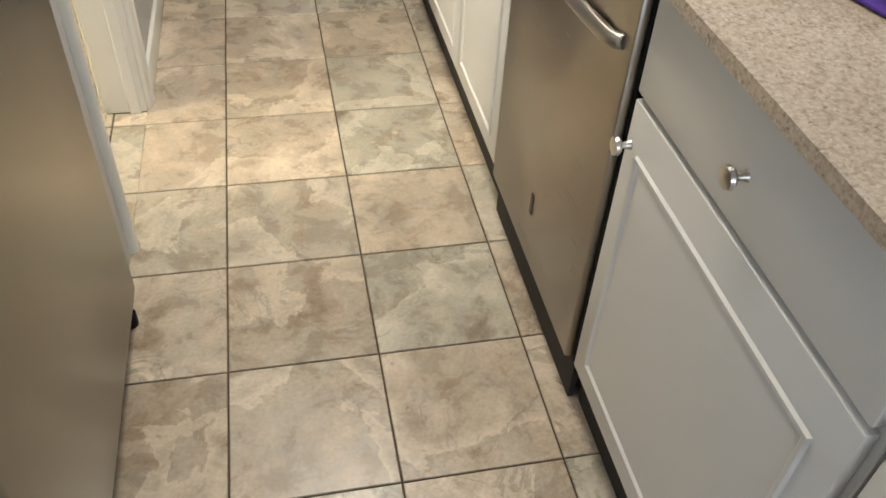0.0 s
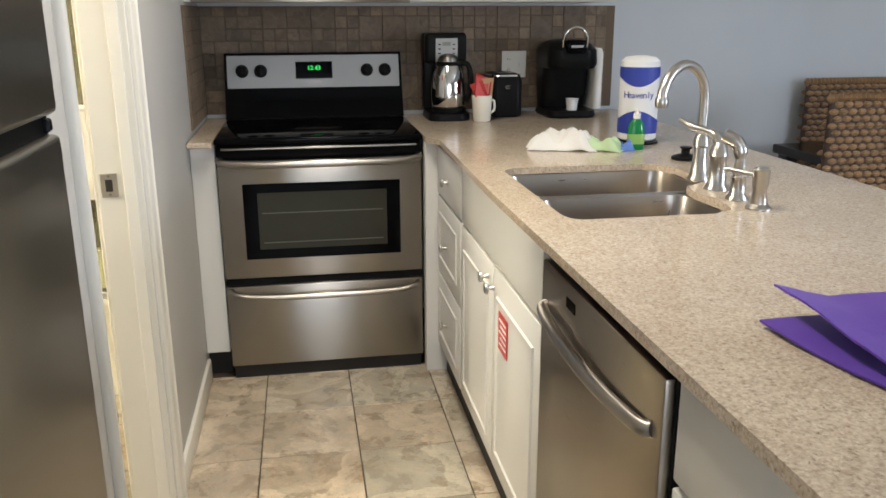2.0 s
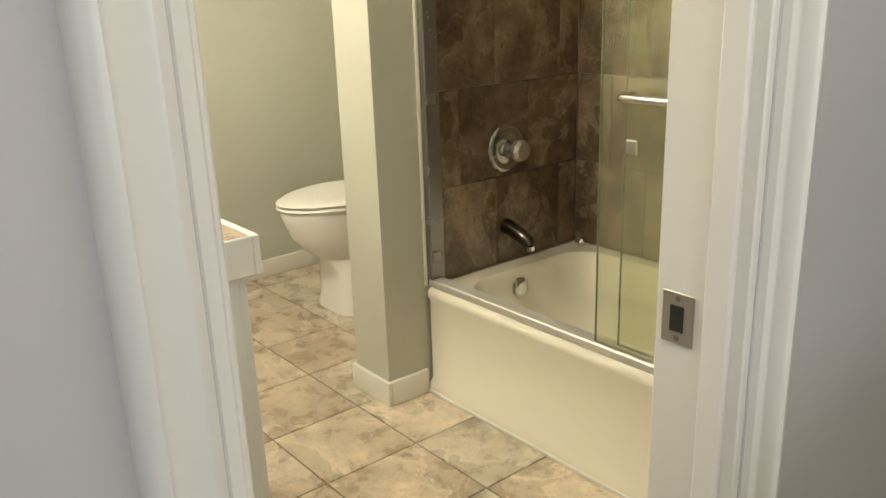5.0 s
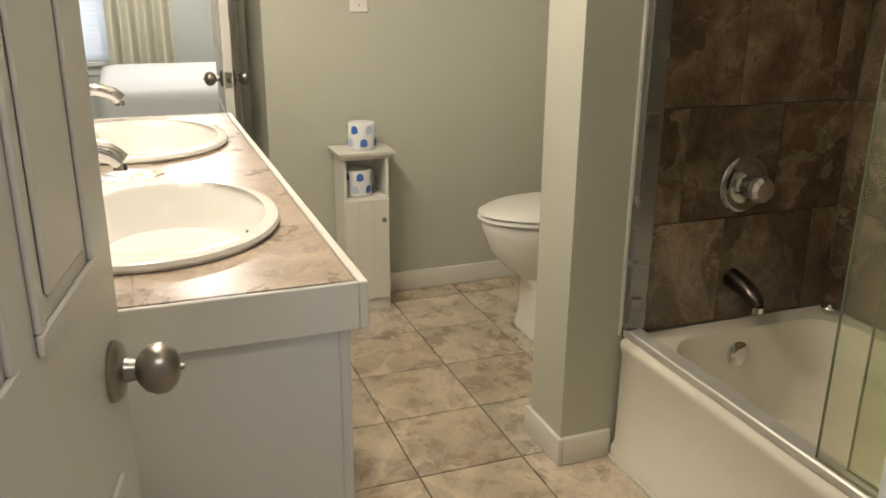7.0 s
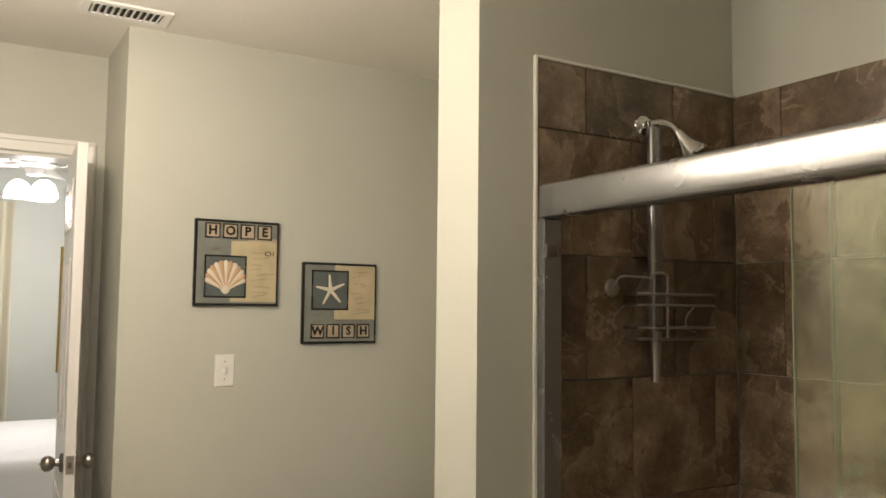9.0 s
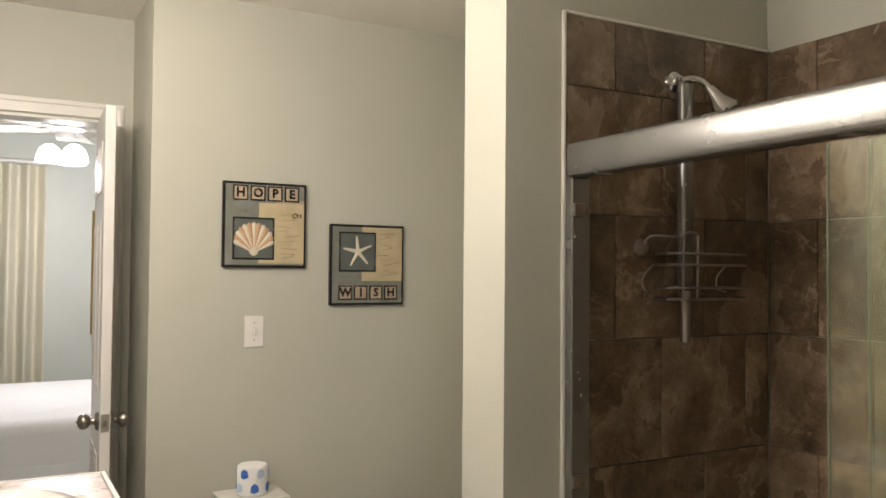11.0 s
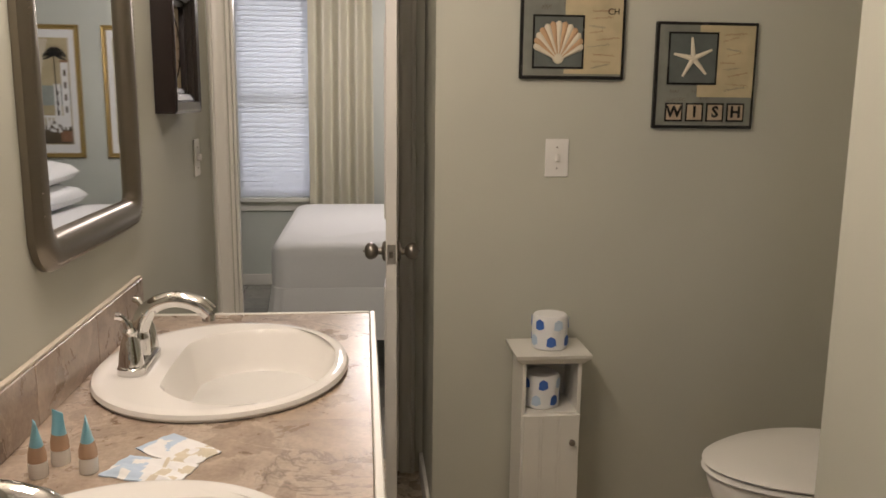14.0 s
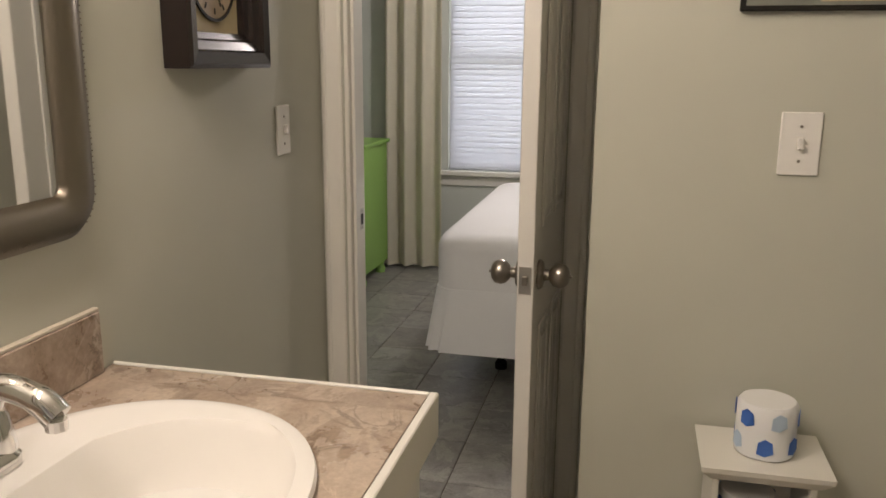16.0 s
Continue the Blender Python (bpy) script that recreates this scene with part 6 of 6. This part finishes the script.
def toilet_roll(at, turn):
    ob = thing("toilet_roll", "wrapped toilet paper roll with blue print", "toilet paper", at, turn, "wrapped toilet rolls")
    rr = []
    for z, s in ((0, 0.9), (0.004, 1.0), (0.05, 1.01), (0.096, 1.0), (0.103, 0.9), (0.1, 0.3)):
        rr.append([(0.054 * s * (1 + 0.02 * math.sin(5 * a + z * 60)) * math.cos(a), 0.054 * s * (1 + 0.02 * math.sin(4 * a)) * math.sin(a), z) for a in np.linspace(0, 2 * math.pi, 32, endpoint=False)])
    part("wrapper", loft(rr), "paper", ob, smooth=True)
    for k in range(12):
        a0 = radians(30 * k + 8 * (k % 2))
        z0 = 0.018 if k % 2 else 0.068
        w = 0.52
        b = loft([[(0.0562 * math.cos(a0 + w * u), 0.0562 * math.sin(a0 + w * u), z0 - 0.006 + v * 0.034) for u, v in ((0, 0.1), (0.5, 0), (1, 0.2), (0.9, 0.8), (0.45, 1), (0.05, 0.75))], [(0.0569 * math.cos(a0 + w * u), 0.0569 * math.sin(a0 + w * u), z0 - 0.006 + v * 0.034) for u, v in ((0, 0.1), (0.5, 0), (1, 0.2), (0.9, 0.8), (0.45, 1), (0.05, 0.75))]])
        part("printed_mark", b, "roll_blue" if k % 3 else "sky_soft", ob)
    return ob
tr = toilet_roll((-3.245, 2.50, 0.6565), 0)
copy_thing(tr, pose(-3.24, 2.478, 0.4745, 0, 0, 40))

wc = thing("toilet", "white porcelain toilet with closed lid", "toilet", (-2.765, 0, 0))
def egg(y0, y1, rx, z, n=40, tip=0.9):
    cy, ry = (y0 + y1) / 2, (y1 - y0) / 2
    out = []
    for k in range(n):
        a = 2 * math.pi * k / n
        c, s = math.cos(a), math.sin(a)
        wdt = rx * (1.0 + 0.12 * s)
        out.append((wdt * c, cy + ry * s, z))
    return out
def foot(y0, y1, rx, z):
    return oval(0, (y0 + y1) / 2, rx, (y1 - y0) / 2, z, 40, 4.0)
part("bowl", loft([foot(2.99, 3.42, 0.152, 0.0), foot(2.99, 3.42, 0.152, 0.02), foot(3.0, 3.42, 0.142, 0.06), foot(3.0, 3.42, 0.136, 0.18), egg(2.965, 3.40, 0.145, 0.235), egg(2.90, 3.40, 0.158, 0.285), egg(2.848, 3.40, 0.174, 0.345), egg(2.822, 3.40, 0.186, 0.415), egg(2.813, 3.40, 0.190, 0.448), egg(2.817, 3.40, 0.186, 0.459)]), "porcelain", wc, smooth=True)
part("seat", loft([egg(2.815, 3.34, 0.188, 0.460), egg(2.80, 3.34, 0.194, 0.469), egg(2.815, 3.34, 0.19, 0.477)]), "white", wc, smooth=True)
part("lid", loft([egg(2.817, 3.34, 0.189, 0.4795), egg(2.801, 3.34, 0.194, 0.488), egg(2.825, 3.33, 0.184, 0.499), egg(2.91, 3.28, 0.125, 0.505)]), "white", wc, smooth=True)
part("hinge_block", box(-0.09, 0.09, 3.33, 3.358, 0.460, 0.483, 0.006, 2), "white", wc)
part("tank", loft([rrect(-0.20, 0.20, 3.38, YB - 0.015, 0.03, 0.37), rrect(-0.22, 0.22, 3.365, YB - 0.015, 0.03, 0.50), rrect(-0.225, 0.225, 3.36, YB - 0.015, 0.03, 0.72)]), "porcelain", wc, smooth=True)
part("tank_lid", loft([rrect(-0.235, 0.235, 3.35, YB - 0.015, 0.03, 0.721), rrect(-0.237, 0.237, 3.348, YB - 0.015, 0.03, 0.735), rrect(-0.23, 0.23, 3.355, YB - 0.015, 0.03, 0.755)]), "porcelain", wc, smooth=True)
part("flush_lever", tube([(-0.15, 3.345, 0.66), (-0.15, 3.335, 0.66), (-0.09, 3.33, 0.655)], 0.007, 8), "chrome", wc)
part("bolt_cap", lathe([(0.014, 0), (0.012, 0.012), (0.004, 0.016)], 14, (0.09, 3.19, 0.0)), "white", wc, smooth=True)
sup = thing("supply_valve", "chrome toilet supply valve at the wall", "valve")
part("valve", tube([(-2.50, YB - 0.016, 0.16), (-2.50, YB - 0.07, 0.16)], 0.012, 10), "chrome", sup)
part("supply_hose", tube(arc([(-2.50, YB - 0.06, 0.165), (-2.51, YB - 0.06, 0.24), (-2.55, YB - 0.08, 0.30), (-2.57, YB - 0.09, 0.37)], 5), 0.006, 8), "nickel", sup)

vent = thing("ceiling_vent", "white metal ceiling register", "vent")
part("frame", slab([(-3.28, 1.98), (-3.13, 1.98), (-3.13, 2.26), (-3.28, 2.26)], [[(-3.255, 2.005), (-3.155, 2.005), (-3.155, 2.235), (-3.255, 2.235)]], H - 0.009, H - 0.001), "white", vent)
part("backing", box(-3.255, -3.155, 2.005, 2.235, H - 0.003, H - 0.0012), "dark", vent)
for k in range(11):
    part("slat", box(-3.254, -3.156, -0.007, 0.007, -0.001, 0.001), "white", vent, m=pose(0, 2.015 + 0.021 * k, H - 0.007, 38, 0, 0))


# ---- bedroom ----
bed = thing("bed", "queen bed with white linen and white skirt", "bed")
BX0, BX1, BY0, BY1 = -6.25, -4.72, 1.50, 3.55
def sheet(x0, x1, y0, y1, z0, z1, r, bulge=0.0, seed=0.0):
    rings = []
    N = 10
    for k in range(N + 1):
        z = z0 + (z1 - 0.05 - z0) * k / N
        ring = rrect(x0, x1, y0, y1, r, z, 6)
        rings.append([(px + 0.008 * noise.noise(Vector((px * 4, py * 4, z * 2 + seed))), py + 0.008 * noise.noise(Vector((py * 4, px * 4, z * 2 + seed + 5))), z) for px, py, z in ring])
    for d, dz in ((0.006, 0.03), (0.02, 0.012), (0.05, 0.0)):
        rings.append(rrect(x0 + d, x1 - d, y0 + d, y1 - d, r, z1 - dz, 6))
    return loft(rings)
part("box_spring", sheet(BX0 + 0.03, BX1 - 0.03, BY0 + 0.03, BY1, 0.32, 0.498, 0.05), "linen", bed, smooth=True)
part("mattress", sheet(BX0, BX1, BY0, BY1, 0.500, 0.722, 0.09, seed=3), "linen", bed, smooth=True)
def skirt(x0, x1, y0, y1, z0, z1):
    """Loose cloth round the bed that flares and ripples towards its hem."""
    rings, cx, cy = [], (x0 + x1) / 2, (y0 + y1) / 2
    for k in range(9):
        t = 1 - k / 8
        ring = []
        for j, (px, py, _) in enumerate(rrect(x0, x1, y0, y1, 0.08, 0, 14)):
            corner = min(1.0, (abs(px - cx) / (x1 - cx)) ** 6 * (abs(py - cy) / (y1 - cy)) ** 6 * 1.6)
            d = t * (0.008 + 0.022 * corner) + 0.010 * t * math.sin(9.0 * px + 7.0 * py + j)
            zz = z0 + (z1 - z0) * (1 - t) + 0.016 * t * noise.noise(Vector((px * 3, py * 3, 4.0)))
            ring.append((px + math.copysign(d, px - cx), py + (-d if py < cy else 0), zz))
        rings.append(ring)
    return loft(rings)
part("bed_skirt", skirt(BX0 - 0.004, BX1 + 0.004, BY0 - 0.004, BY1, 0.258, 0.506), "linen", bed, smooth=True)
for px in (BX0 + 0.45, BX1 - 0.52):
    for py in (BY0 + 0.19, BY1 - 0.15):
        part("bed_leg", lathe([(0.028, 0), (0.028, 0.03), (0.018, 0.04), (0.018, 0.319)], 14, (px, py, 0)), "black", bed)
part("side_rail", box(BX1 - 0.56, BX1 - 0.48, BY0 + 0.05, BY1, 0.235, 0.268), "black", bed)
def pillow(px, py, z, turn):
    pil = thing("pillow", "plump white pillow at the head of the bed", "pillow", (px, py, z), group="bed pillows")
    rings = []
    for s, zz in ((0.62, 0.004), (0.88, 0.03), (1.0, 0.068), (1.0, 0.074), (0.86, 0.115), (0.55, 0.142), (0.2, 0.150)):
        ring = rrect(-0.33 * s, 0.33 * s, -0.23 * s, 0.23 * s, 0.05 * s, 0.0, 6)
        # corners drawn out, sides pulled in
        rings.append([(x * (0.93 + 0.10 * abs(y) / 0.23), y * (0.90 + 0.14 * abs(x) / 0.33), zz + 0.006 * noise.noise(Vector((x * 9, y * 9, zz * 9 + px)))) for x, y, _ in ring])
    part("pillow_case", loft(rings), "linen", pil, smooth=True, m=pose(0, 0, 0, 0, 0, turn))


for px in (-5.87, -5.10):
    pillow(px, 2.86, 0.7225, 2)
    pillow(px + 0.02, 2.875, 0.8655, -3)

def curtain(y0, y1, label, seed):
    ob = thing("curtain", label, "curtain", group="bedroom curtains")
    n = 90
    rings = []
    for z in (0.02, 0.5, 1.0, 1.5, 2.0, 2.19):
        sp_ = 1.0 + 0.02 * (2.2 - z)
        ring = []
        for side in (0, 1):
            for k in range(n):
                u = k / (n - 1) if side == 0 else 1 - k / (n - 1)
                yy = (y0 + y1) / 2 + (u - 0.5) * (y1 - y0) * sp_
                dx = 0.034 * math.sin(u * (y1 - y0) * 54 + seed + 0.25 * math.sin(z * 2)) + 0.008 * math.sin(u * 23 + seed * 2)
                ring.append((XN + 0.10 + dx + (0.003 if side else 0), yy, z))
        rings.append(ring)
    part("cloth", loft(rings), "curtain", ob, smooth=True)
    return ob
curtain(0.63, 1.00, "ivory floor-length curtain in soft folds", 0.4)
curtain(1.555, 2.01, "ivory floor-length curtain in soft folds", 2.1)
rod = thing("curtain_rod", "white curtain rod above the window", "curtain rod")
part("rod", tube([(XN + 0.10, 0.5, 2.215), (XN + 0.10, 2.15, 2.215)], 0.012, 12), "white", rod)
for yy in (0.56, 2.09):
    part("bracket", tube([(XN + 0.001, yy, 2.215), (XN + 0.10, yy, 2.215)], 0.007, 8), "white", rod)

AW, AH = 0.40, 0.93
def aring(d, x):
    return [(x, d, d), (x, AW - d, d), (x, AW - d, AH - d), (x, d, AH - d)]


def palm_print(y0, flip):
    """Gold-framed terrace print: sky, sea, tower, palm, drape and flowers in thin layers."""
    art = thing("framed_palm_print", "tall palm terrace print in a gold frame", "picture", (XN + 0.001, y0, 0.955), group="palm prints")
    def u(v):
        return AW - v if flip else v
    def flat(name, a, b, z0, z1, lay, mat):
        part(name, box(0.0122 + 0.0008 * lay, 0.0129 + 0.0008 * lay, min(u(a), u(b)), max(u(a), u(b)), z0, z1), mat, art)
    part("frame", loft([aring(0, 0), aring(0, 0.018), aring(0.008, 0.026), aring(0.018, 0.022), aring(0.028, 0.024), aring(0.034, 0.012)], False, False), "gold", art)
    part("mat_board", box(0.002, 0.012, 0.025, AW - 0.025, 0.025, AH - 0.025), "paper", art)
    flat("print", 0.075, AW - 0.075, 0.095, AH - 0.09, 0, "cream")
    flat("print_sea", 0.08, AW - 0.08, 0.37, 0.51, 1, "print_sea")
    flat("print_terrace", 0.08, AW - 0.08, 0.10, 0.23, 1, "print_shade")
    flat("print_tower", AW - 0.135, AW - 0.085, 0.22, 0.67, 2, "paper")
    flat("print_tower", AW - 0.19, AW - 0.145, 0.22, 0.52, 2, "paper")
    flat("print_roof", AW - 0.14, AW - 0.08, 0.67, 0.685, 3, "print_roof")
    for k in range(4):
        flat("print_window", AW - 0.118, AW - 0.102, 0.32 + 0.085 * k, 0.365 + 0.085 * k, 3, "print_shade")
    for k in range(3):
        flat("print_window", AW - 0.174, AW - 0.160, 0.30 + 0.07 * k, 0.335 + 0.07 * k, 3, "print_shade")
    flat("print_balustrade", 0.085, AW - 0.085, 0.285, 0.30, 4, "paper")
    for k in range(8):
        flat("print_post", 0.092 + 0.027 * k, 0.106 + 0.027 * k, 0.20, 0.2845, 4, "paper")
    flat("print_pot", AW - 0.16, AW - 0.085, 0.115, 0.19, 5, "print_roof")
    part("print_drape", loft([[(0.0155 + dx, u(w), z) for dx, w in ((0, 0.08), (0, 0.08 + ww), (0.0008, 0.08 + ww), (0.0008, 0.08))] for z, ww in ((0.20, 0.02), (0.40, 0.03), (0.55, 0.045), (0.70, 0.075), (0.83, 0.11))]), "star", art)
    px, pz = u(AW - 0.17), 0.72
    part("print_trunk", tube([(0.0155, px, 0.30), (0.0155, px + 0.006, pz)], 0.004, 6), "frame_black", art)
    for k in range(11):
        a = radians(-112 + 22 * k)
        part("print_frond", tube(arc([(0.016, px, pz), (0.016, px + 0.05 * math.sin(a), pz + 0.055 * math.cos(a)), (0.016, px + 0.088 * math.sin(a), pz - 0.02 + 0.04 * math.cos(a))], 3), [0.003, 0.008, 0.010, 0.009, 0.007, 0.004, 0.001], 6), "frame_black", art)
    for k in range(14):
        part("print_flower", lathe([(0.012, 0.0165), (0.012, 0.0172)], 8, (0, u(AW - 0.24 + 0.019 * (k % 5)), 0.19 + 0.03 * (k // 5) + 0.008 * (k % 2)), "x"), "print_shade" if k % 3 == 0 else "paper", art)


palm_print(2.335, False)
palm_print(2.89, True)

dres = thing("dresser", "bright green painted dresser with drawers", "dresser", (-6.60, 0.16, 0))
part("carcass", box(-0.24, 0.22, -0.5, 0.5, 0.08, 0.86, 0.004), "green_paint", dres)
part("top", box(-0.25, 0.25, -0.52, 0.52, 0.8605, 0.885, 0.006, 2), "green_paint", dres)
for r in range(4):
    for c in range(2):
        d = part("drawer", box(0.2205, 0.235, -0.485 + 0.49 * c, -0.005 + 0.49 * c, 0.11 + 0.185 * r, 0.28 + 0.185 * r, 0.004, 2), "green_paint", dres)
        part("knob", lathe([(0.008, 0), (0.006, 0.01), (0.016, 0.018), (0.012, 0.026)], 14, (0.2355, -0.245 + 0.49 * c, 0.195 + 0.185 * r), "x"), "green_paint", d, smooth=True)
for sx in (-0.2, 0.19):
    for sy in (-0.46, 0.46):
        part("foot", lathe([(0.03, 0), (0.035, 0.03), (0.022, 0.05), (0.03, 0.0795)], 14, (sx, sy, 0)), "green_paint", dres, smooth=True)

FXc, FYc = -5.6, 2.04
fan = thing("ceiling_fan", "white ceiling fan with lit glass shades", "ceiling fan", (FXc, FYc, 0))
part("canopy", lathe([(0.07, H - 0.001), (0.07, H - 0.03), (0.03, H - 0.06)], 24), "white", fan, smooth=True)
part("downrod", tube([(0, 0, H - 0.06), (0, 0, 2.36)], 0.012, 10), "white", fan)
part("motor", lathe([(0.03, 2.365), (0.10, 2.35), (0.12, 2.31), (0.11, 2.26), (0.06, 2.24), (0.05, 2.20)], 28), "white", fan, smooth=True)
for k in range(5):
    bl = part("blade", box(0.14, 0.58, -0.062, 0.062, -0.004, 0.004, 0.003), "white", fan, m=Matrix.Translation((0, 0, 2.27)) @ pose(0, 0, 0, 0, 0, 72 * k + 20) @ pose(0, 0, 0, 10))
    part("blade_iron", box(0.09, 0.17, -0.02, 0.02, -0.010, -0.0045, 0.002), "white", bl)
for k in range(3):
    a = radians(120 * k + 30)
    part("lamp_shade", lathe([(0.025, 0.10), (0.055, 0.075), (0.072, 0.03), (0.076, 0.0), (0.03, 0.005)], 22, (0.085 * math.cos(a), 0.085 * math.sin(a), 2.065)), "lamp_glass", fan, "lit frosted glass shade", True)
lamp = bpy.data.lights.new("fan_bulb", "POINT")
lamp.energy, lamp.color, lamp.shadow_soft_size = 165, (1.0, 0.935, 0.81), 0.09
new("fan_bulb", lamp).location = (FXc, FYc, 2.0)


# ---- tiles, last ----
G, GX, GY = 0.309, 0.1765, 2.612


def tile_mesh(name, w, h, th, mat, bev=0.0015):
    b = box(-w / 2, w / 2, -h / 2, h / 2, 0, th)
    top = [e for e in b.edges if all(v.co.z > th * 0.5 for v in e.verts)]
    bmesh.ops.bevel(b, geom=top, offset=bev, segments=1, affect="EDGES")
    me = bpy.data.meshes.new(name)
    b.to_mesh(me)
    b.free()
    me.materials.append(M[mat])
    return me


def floor_tiles(x0, x1, y0, y1, mat):
    cache = {}
    gap = 0.004
    i0, i1 = math.floor((x0 - GX) / G), math.ceil((x1 - GX) / G)
    j0, j1 = math.floor((y0 - GY) / G), math.ceil((y1 - GY) / G)
    for i in range(i0, i1):
        for j in range(j0, j1):
            a, b = max(x0, GX + i * G + gap / 2), min(x1, GX + (i + 1) * G - gap / 2)
            c, d = max(y0, GY + j * G + gap / 2), min(y1, GY + (j + 1) * G - gap / 2)
            if b - a < 0.012 or d - c < 0.012:
                continue
            key = (round(b - a, 3), round(d - c, 3))
            if key not in cache:
                cache[key] = tile_mesh("floor_tile", b - a, d - c, 0.004, mat)
            ob = new("floor_tile", cache[key])
            ob.parent = floor
            ob.matrix_basis = pose((a + b) / 2, (c + d) / 2, -0.004)


floor_tiles(XW, 0.62, -0.9, 2.94, "floor_tile")
floor_tiles(XB, XW, D1A + 0.013, D1B - 0.013, "floor_tile")
floor_tiles(XF, XB, YV + 0.002, YB, "floor_tile")
floor_tiles(XE, XF, YV + 0.002, 2.155, "floor_tile")
floor_tiles(-7.05, XE, 0.4, 2.7, "bed_tile")

# tub surround: large brown tiles on the end and back walls
surround = thing("wall_tub_surround", "brown stone-look tiled tub surround", "wall tile", kind="structure")
T = 0.305
cache = {}
for k in range(6):
    z0, z1 = 0.372 + k * T, min(0.372 + (k + 1) * T - 0.002, 2.065)
    if z1 - z0 < 0.02:
        continue
    off = (k % 2) * T / 2
    y = 2.858 - off
    while y < YB:
        a, b = max(2.858, y), min(YB - 0.009, y + T - 0.002)
        if b - a > 0.02:
            key = ("e", round(b - a, 3), round(z1 - z0, 3))
            cache.setdefault(key, None)
            cache[key] = cache[key] or tile_mesh("wall_tile", z1 - z0, b - a, 0.008, "shower_tile")
            ob = new("wall_tile", cache[key])
            ob.parent = surround
            ob.matrix_basis = Matrix.Translation((-1.9158, (a + b) / 2, (z0 + z1) / 2)) @ Matrix(((0, 0, 1, 0), (0, 1, 0, 0), (-1, 0, 0, 0), (0, 0, 0, 1)))
        y += T
    x = -1.905 - off
    while x < XB:
        a, b = max(-1.9065, x), min(XB - 0.001, x + T - 0.002)
        if b - a > 0.02:
            key = ("b", round(b - a, 3), round(z1 - z0, 3))
            cache.setdefault(key, None)
            cache[key] = cache[key] or tile_mesh("wall_tile", b - a, z1 - z0, 0.008, "shower_tile")
            ob = new("wall_tile", cache[key])
            ob.parent = surround
            ob.matrix_basis = Matrix.Translation(((a + b) / 2, YB - 0.0002, (z0 + z1) / 2)) @ pose(0, 0, 0, 90)
        x += T
part("edge_trim", box(-1.9155, -1.905, 2.848, 2.857, 0.372, 2.073, 0.002), "trim", surround)
part("edge_trim", box(-1.9155, -1.905, 2.858, YB, 2.066, 2.074, 0.002), "trim", surround)

# kitchen backsplash: tumbled stone pieces
splash = thing("wall_backsplash", "tumbled brown stone mosaic backsplash", "wall tile", kind="structure")
part("setting_bed", box(XW + 0.001, 1.44, YB - 0.004, YB - 0.0005, 0.93, 1.37), "splash_grout", splash)
part("setting_bed", box(XW + 0.0005, XW + 0.004, 3.04, YB - 0.005, 0.93, 1.37), "splash_grout", splash)
rng = random.Random(7)
pieces = {}


def splash_piece(w, h):
    key = (round(w, 3), round(h, 3))
    if key not in pieces:
        pieces[key] = tile_mesh("stone_piece", w - 0.003, h - 0.003, 0.0028, "splash_tile", 0.0012)
    return pieces[key]


rest = bmesh.new()
U = 0.05
made = 0
cells = {}
cols, rows = int((1.44 - XW) / U), int(0.44 / U) + 1
for j in range(rows):
    for i in range(cols):
        if (i, j) in cells:
            continue
        n = rng.choice((1, 1, 2)) if j + 1 < rows and i + 1 < cols else 1
        m = n if rng.random() < 0.7 else 1
        if any((i + a, j + b) in cells for a in range(n) for b in range(m)):
            n = m = 1
        for a in range(n):
            for b in range(m):
                cells[(i + a, j + b)] = 1
        x0, z0 = XW + 0.004 + i * U, 0.93 + j * U
        w, h = n * U, min(m * U, 1.37 - z0)
        if h < 0.015:
            continue
        mt = Matrix.Translation((x0 + w / 2, YB - 0.0042, z0 + h / 2)) @ pose(0, 0, 0, 90)
        if made < 260:
            ob = new("stone_piece", splash_piece(w, h))
            ob.parent = splash
            ob.matrix_basis = mt
        else:
            b2 = bmesh.new()
            b2.from_mesh(splash_piece(w, h))
            b2.transform(mt)
            joined(rest, b2)
        made += 1
for j in range(rows):
    y = 3.045
    while y < YB - 0.05:
        w = rng.choice((U, 2 * U))
        w = min(w, YB - 0.01 - y)
        h = min(U, 1.37 - (0.93 + j * U))
        if h > 0.015 and w > 0.015:
            b2 = bmesh.new()
            b2.from_mesh(splash_piece(w, h))
            b2.transform(Matrix.Translation((XW + 0.0042, y + w / 2, 0.93 + j * U + h / 2)) @ Matrix(((0, 0, 1, 0), (1, 0, 0, 0), (0, 1, 0, 0), (0, 0, 0, 1))))
            joined(rest, b2)
        y += w
ob = part("stone_pieces_rest", rest, "splash_tile", splash)
tagged(ob, kind="stuff")

# floor beyond the laid-out tiles: plain slabs added to bounce light into the rooms
for a in ((1.142, 3.9, -3.5, YB), (-1.0, 1.142, -3.5, -0.96)):
    tagged(part("floor_living", box(*a, -0.0035, 0.0), "floor_tile"), "stone-look tile floor of the living side", "floor", kind="structure")
for a in ((-7.05, XE, -1.2, 0.398), (-7.05, XE, 2.702, 4.2)):
    tagged(part("floor_bedroom", box(*a, -0.0035, 0.0), "bed_tile"), "grey tile floor of the bedroom", "floor", kind="structure")
